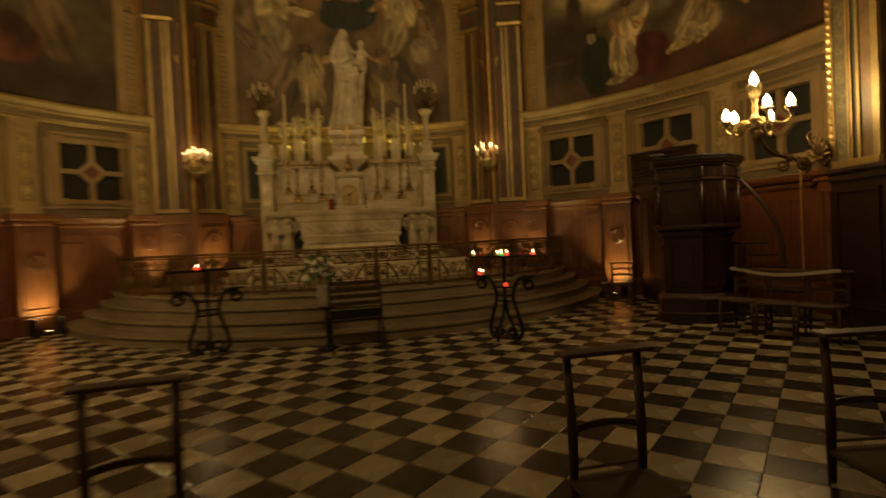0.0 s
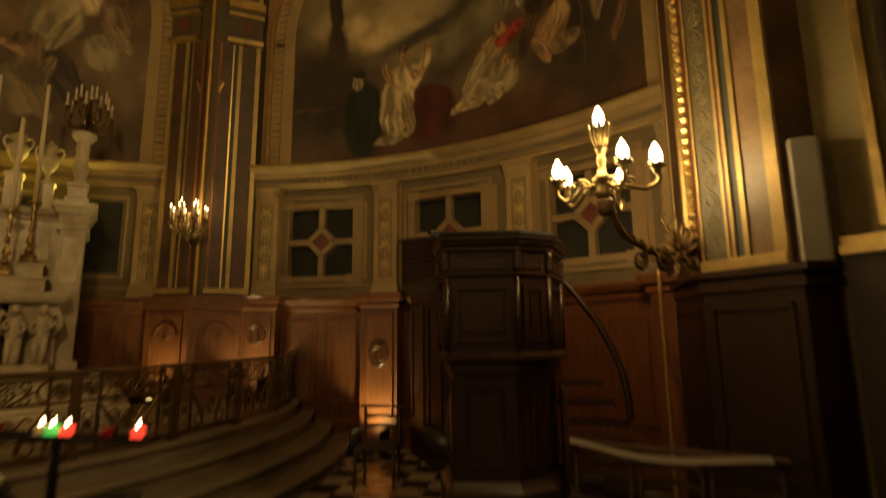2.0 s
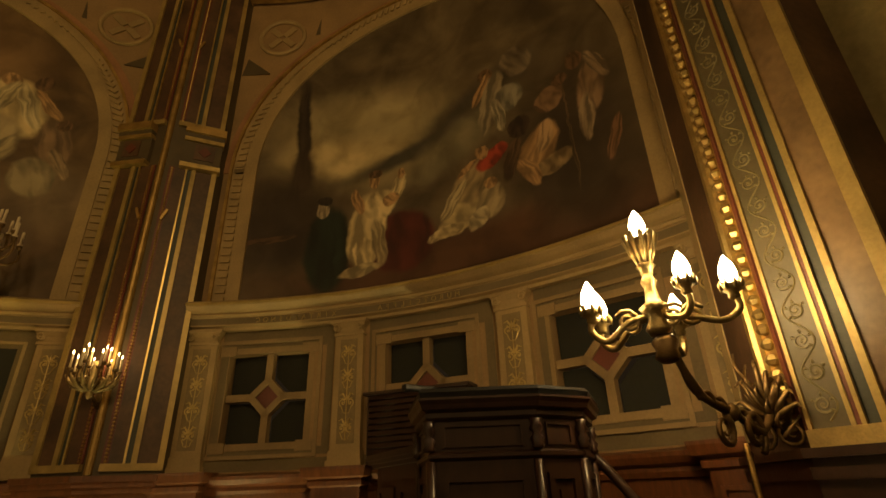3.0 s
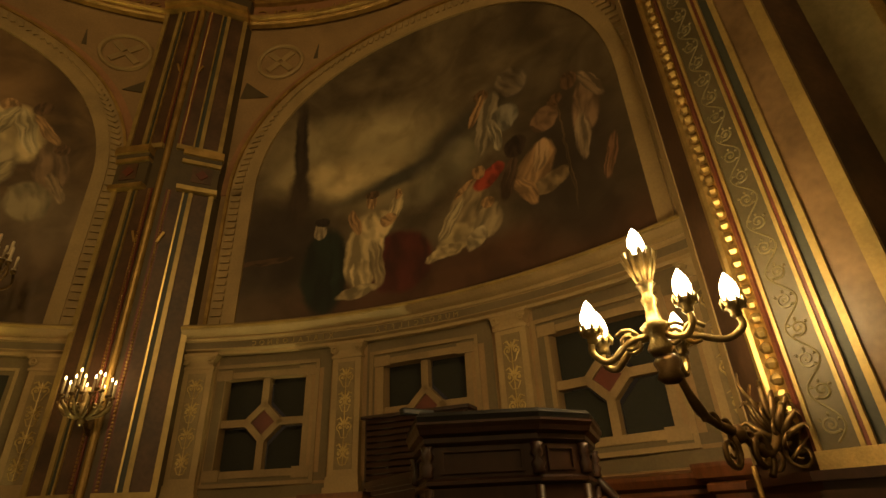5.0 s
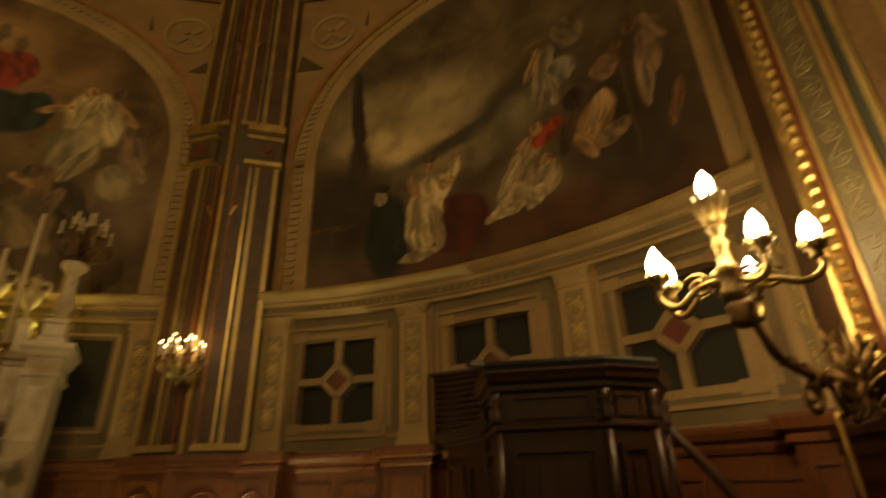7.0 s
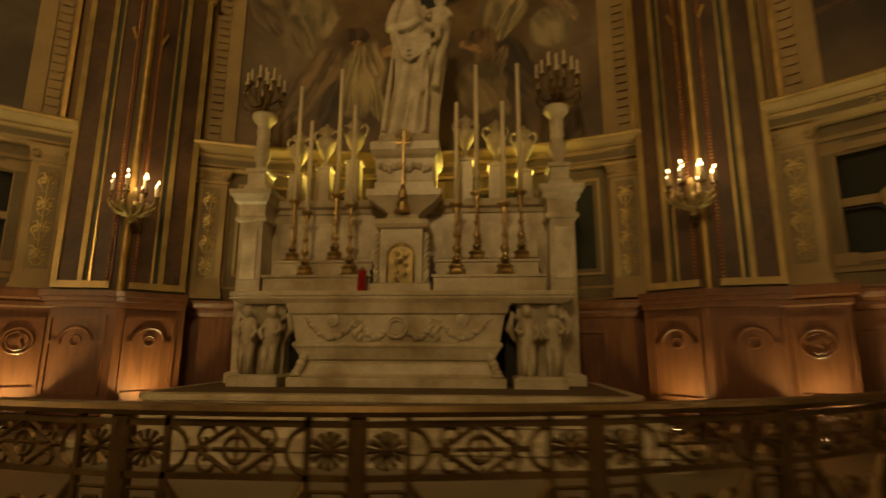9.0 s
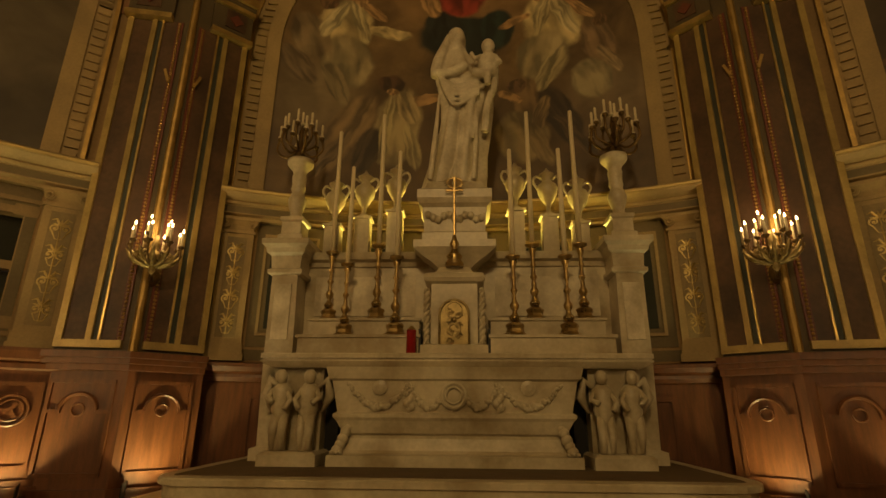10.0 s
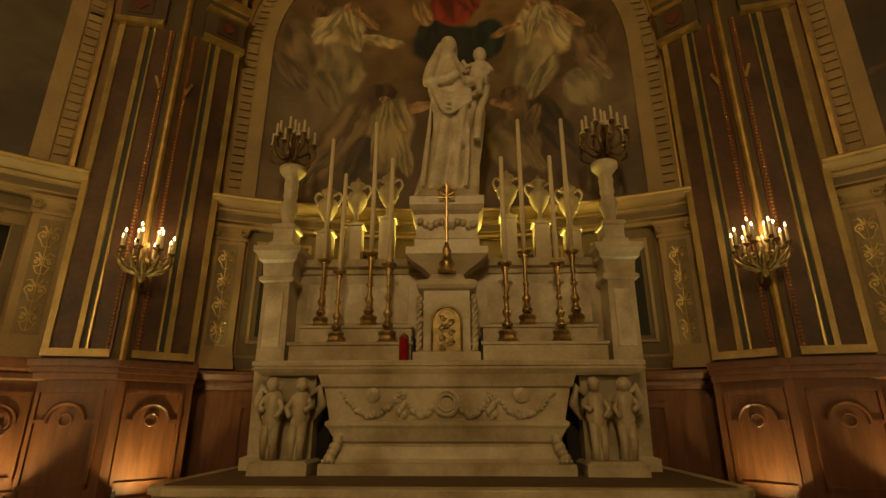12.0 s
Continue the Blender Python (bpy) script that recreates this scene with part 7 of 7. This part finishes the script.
# slatted chair before the steps
SC = thing("slatted_chair", "black metal chair with a slatted back before the steps", "chair", pose(0.14, -0.18, 0, 0, 0, 8))
W = 0.36
for sx in (-1, 1):
    bm = bmesh.new()
    tube(bm, [(sx * W, -0.18, 0), (sx * W, 0.0, 0.46), (sx * W, 0.10, 1.0)], 0.014, 8)
    part("back_upright", bm, M["iron"], SC)
    bm = bmesh.new()
    tube(bm, [(sx * W, 0.34, 0), (sx * W, 0.26, 0.46)], 0.014, 8)
    part("front_leg", bm, M["iron"], SC)
for k in range(4):
    z = 0.68 + 0.095 * k
    part("slat", boxes((-W, W, -0.008, 0.008, -0.028, 0.028), m=Matrix.Translation((0, 0.035 + 0.0185 * k * 1.0, z)) @ pose(0, 0, 0, -10)), M["darkwood"], SC)
part("seat", soft_box(-W, W, -0.02, 0.32, 0.44, 0.47, 0.01), M["black"], SC)
part("hanging_panel", boxes((-W + 0.01, W - 0.01, -0.012, 0.0, 0.48, 0.60)), M["black"], SC)

# flowers in a vase
FL = thing("flower_arrangement", "bunch of white flowers and green leaves on a slim stand", "flowers", pose(-0.30, 0.20, 0.62) @ Matrix.Diagonal((1.2, 1.2, 1.2, 1)))
part("vase", lathe([(0.08, 0), (0.09, 0.02), (0.12, 0.14), (0.10, 0.24), (0.11, 0.27)], 16), M["greycover"], FL, smooth=True)
rng = random.Random(4)
part("stand", lathe([(0.13, -0.517), (0.13, -0.50), (0.02, -0.48), (0.016, -0.04), (0.09, -0.015), (0.09, 0.0)], 14), M["iron"], FL, "slim black iron stand", smooth=True)
lb, wb = bmesh.new(), bmesh.new()
for k in range(90):
    a, e = rng.uniform(0, 6.283), rng.uniform(0.05, 1.3)
    d = Vector((math.cos(a) * math.cos(e), math.sin(a) * math.cos(e), math.sin(e)))
    r = rng.uniform(0.12, 0.33)
    c = Vector((-0.03, 0, 0.30)) + Vector((d.x * r * 1.1, d.y * r, d.z * r * 1.1))
    m = Matrix.Translation(c) @ pose(0, 0, 0, rng.uniform(-60, 60), rng.uniform(-60, 60), rng.uniform(0, 360))
    if k % 5 < 2:
        for j in range(6):
            q = m @ pose(0, 0, 0, 0, 0, 60 * j) @ pose(0, 0, 0, 25)
            v = [wb.verts.new(q @ Vector(p)) for p in ((0, 0, 0), (0.018, 0.03, 0.004), (0, 0.06, 0.012), (-0.018, 0.03, 0.004))]
            wb.faces.new(v)
    else:
        v = [lb.verts.new(m @ Vector(p)) for p in ((0, 0, 0), (0.022, 0.05, 0.01), (0, 0.13, 0), (-0.022, 0.05, 0.01))]
        lb.faces.new(v)
part("foliage", lb, M["leaf"], FL)
part("white_blossom", wb, M["petal"], FL)


# ---------------------------------------------------------------- wrought iron candle stands
def candle_stand(m, lit):
    t = thing("candle_stand", "black wrought iron candle stand with scrolled feet", "candle stand", m, "candle stands")
    for sx in (-1, 1):
        bm = bmesh.new()
        tube(bm, curve_pts([(sx * 0.10, 0, 0.06), (sx * 0.22, 0, 0.05), (sx * 0.265, 0, 0.18), (sx * 0.20, 0, 0.42), (sx * 0.14, 0, 0.62), (sx * 0.17, 0, 0.80), (sx * 0.28, 0, 0.93), (sx * 0.42, 0, 0.94)], 6), 0.028, 8)
        part("lyre_leg", bm, M["iron"], t, smooth=True)
        bm = bmesh.new()
        tube(bm, [p for p in spiral(sx * 0.40, 0.84, 0.10, 0.035, math.pi / 2, sx * 1.3, 0, 18)], 0.024, 7)
        part("arm_scroll", bm, M["iron"], t, smooth=True)
        bm = bmesh.new()
        tube(bm, spiral(sx * 0.10, 0.12, 0.09, 0.03, -math.pi / 2, sx * 1.2, 0, 16), 0.022, 7)
        part("foot_scroll", bm, M["iron"], t, smooth=True)
        part("side_tray", lathe([(0.10, 0.945), (0.105, 0.96), (0.095, 0.962), (0.09, 0.952)], 18, m=Matrix.Translation((sx * 0.40, 0, 0))), M["iron"], t)
        bm = bmesh.new()
        tube(bm, curve_pts([(0, sx * 0.02, 0.62), (0, sx * 0.06, 0.4), (0, sx * 0.20, 0.2), (0, sx * 0.26, 0.02)], 6), 0.023, 7)
        part("stay_leg", bm, M["iron"], t, smooth=True)
    for z in (0.58, 0.66):
        part("collar_bar", boxes((-0.16, 0.16, -0.02, 0.02, z - 0.012, z + 0.012)), M["iron"], t)
    part("lower_shelf", boxes((-0.19, 0.19, -0.06, 0.06, 0.775, 0.795)), M["iron"], t)
    bm = bmesh.new()
    tube(bm, [(0, 0, 0.58), (0, 0, 1.22)], 0.024, 8)
    part("post", bm, M["iron"], t)
    part("top_tray", boxes((-0.56, 0.56, -0.05, 0.05, 1.22, 1.235), (-0.56, 0.56, -0.055, -0.05, 1.22, 1.25), (-0.56, 0.56, 0.05, 0.055, 1.22, 1.25)), M["iron"], t)
    for x, z, mat, burn in lit:
        mm = m @ Matrix.Translation((x, 0.0, z))
        v = thing("votive_candle", "small lit votive candle in coloured glass on the stand", "candle", mm, "votive candles")
        part("cup", lathe([(0.024, 0), (0.030, 0.01), (0.032, 0.055), (0.027, 0.056), (0.026, 0.03)], 12), M[mat], v, smooth=True)
        if burn:
            part("flame", lathe([(0.003, 0.045), (0.009, 0.06), (0.006, 0.08), (0.001, 0.10)], 8), M["votive"], v, smooth=True)


candle_stand(pose(2.30, -0.20, 0, 0, 0, -45), [(-0.52, 1.235, "wax", True), (-0.40, 1.235, "redglass", False), (-0.10, 1.235, "wax", True), (-0.03, 1.235, "greenglow", True), (0.06, 1.235, "redglow", True), (0.48, 1.235, "redglow", True), (-0.42, 0.962, "redglow", True), (-0.36, 0.962, "wax", True), (0.02, 0.795, "redglow", False), (0.30, 1.235, "redglass", False)])
candle_stand(pose(-2.0, 0.38, 0, 0, 0, 20), [(-0.12, 1.235, "redglow", True)])
lamp("votive_light", "POINT", Matrix.Translation((2.32, -0.24, 1.40)), 1.2, (1, 0.5, 0.2), 0.15)

# ---------------------------------------------------------------- floor tiles, laid on the diagonal
T = 0.334
U0, V0 = -1.288, 2.368
FLOOR = thing("floor", "diagonal chequered floor of cream and black marble tiles", "floor", None, "", "structure")


def tile_mesh(name, mat):
    h, e = T / 2 - 0.0025, 0.003
    bm = bmesh.new()
    sweep_loop(bm, [[Vector((q * a, q * b, z)) for a, b in ((-1, -1), (1, -1), (1, 1), (-1, 1))] for z, q in ((-0.02, h), (-0.002, h), (0.0, h - e))])
    return mesh_of(name, bm, mat)


tm = [tile_mesh("tile", M["tilew"]), tile_mesh("tile", M["tileb"])]
near, far = [], ([], [])
rng = random.Random(7)
r2 = math.sqrt(0.5)
for i in range(-46, 47):
    for j in range(-46, 47):
        u, v = U0 + i * T, V0 + j * T
        x, y = (u + v) * r2, (u - v) * r2
        if abs(x) > 7.3 or y < -11.8 or y > 5.5 or math.hypot(x, max(0, y - CY)) > 7.9:
            continue
        if math.hypot(x, y - SY) < SR - 0.5:
            continue
        dz = rng.uniform(-0.0012, 0.0012)
        k = (i + j) % 2
        if -1.5 < x < 5.2 and -6.2 < y < -0.9 and len(near) < 300 and math.hypot(x - 1.8, y + 3.6) < 3.6:
            near.append((x, y, dz, k))
        else:
            far[k].append((x, y, dz))
for x, y, dz, k in near:
    ob = new("tile", tm[k])
    ob.parent = FLOOR
    ob.matrix_world = pose(x, y, dz, 0, 0, 45)
for k in (0, 1):
    verts, faces = [], []
    h, e = T / 2 - 0.0025, 0.003
    for x, y, dz in far[k]:
        b = len(verts)
        for z, q in ((-0.02, h), (-0.002, h), (0.0, h - e)):
            for a, c in ((-1, -1), (1, -1), (1, 1), (-1, 1)):
                verts.append((x + q * (a - c) * r2, y + q * (a + c) * r2, z + dz))
        faces.append((b + 8, b + 9, b + 10, b + 11))
        for r in (0, 4):
            for q in range(4):
                faces.append((b + r + q, b + r + (q + 1) % 4, b + r + 4 + (q + 1) % 4, b + r + 4 + q))
    me = bpy.data.meshes.new("far_tiles")
    me.from_pydata(verts, [], faces)
    me.materials.append(M["tilew"] if k == 0 else M["tileb"])
    ob = new("far_tiles", me)
    ob.parent = FLOOR
    ob["kind"] = "stuff"
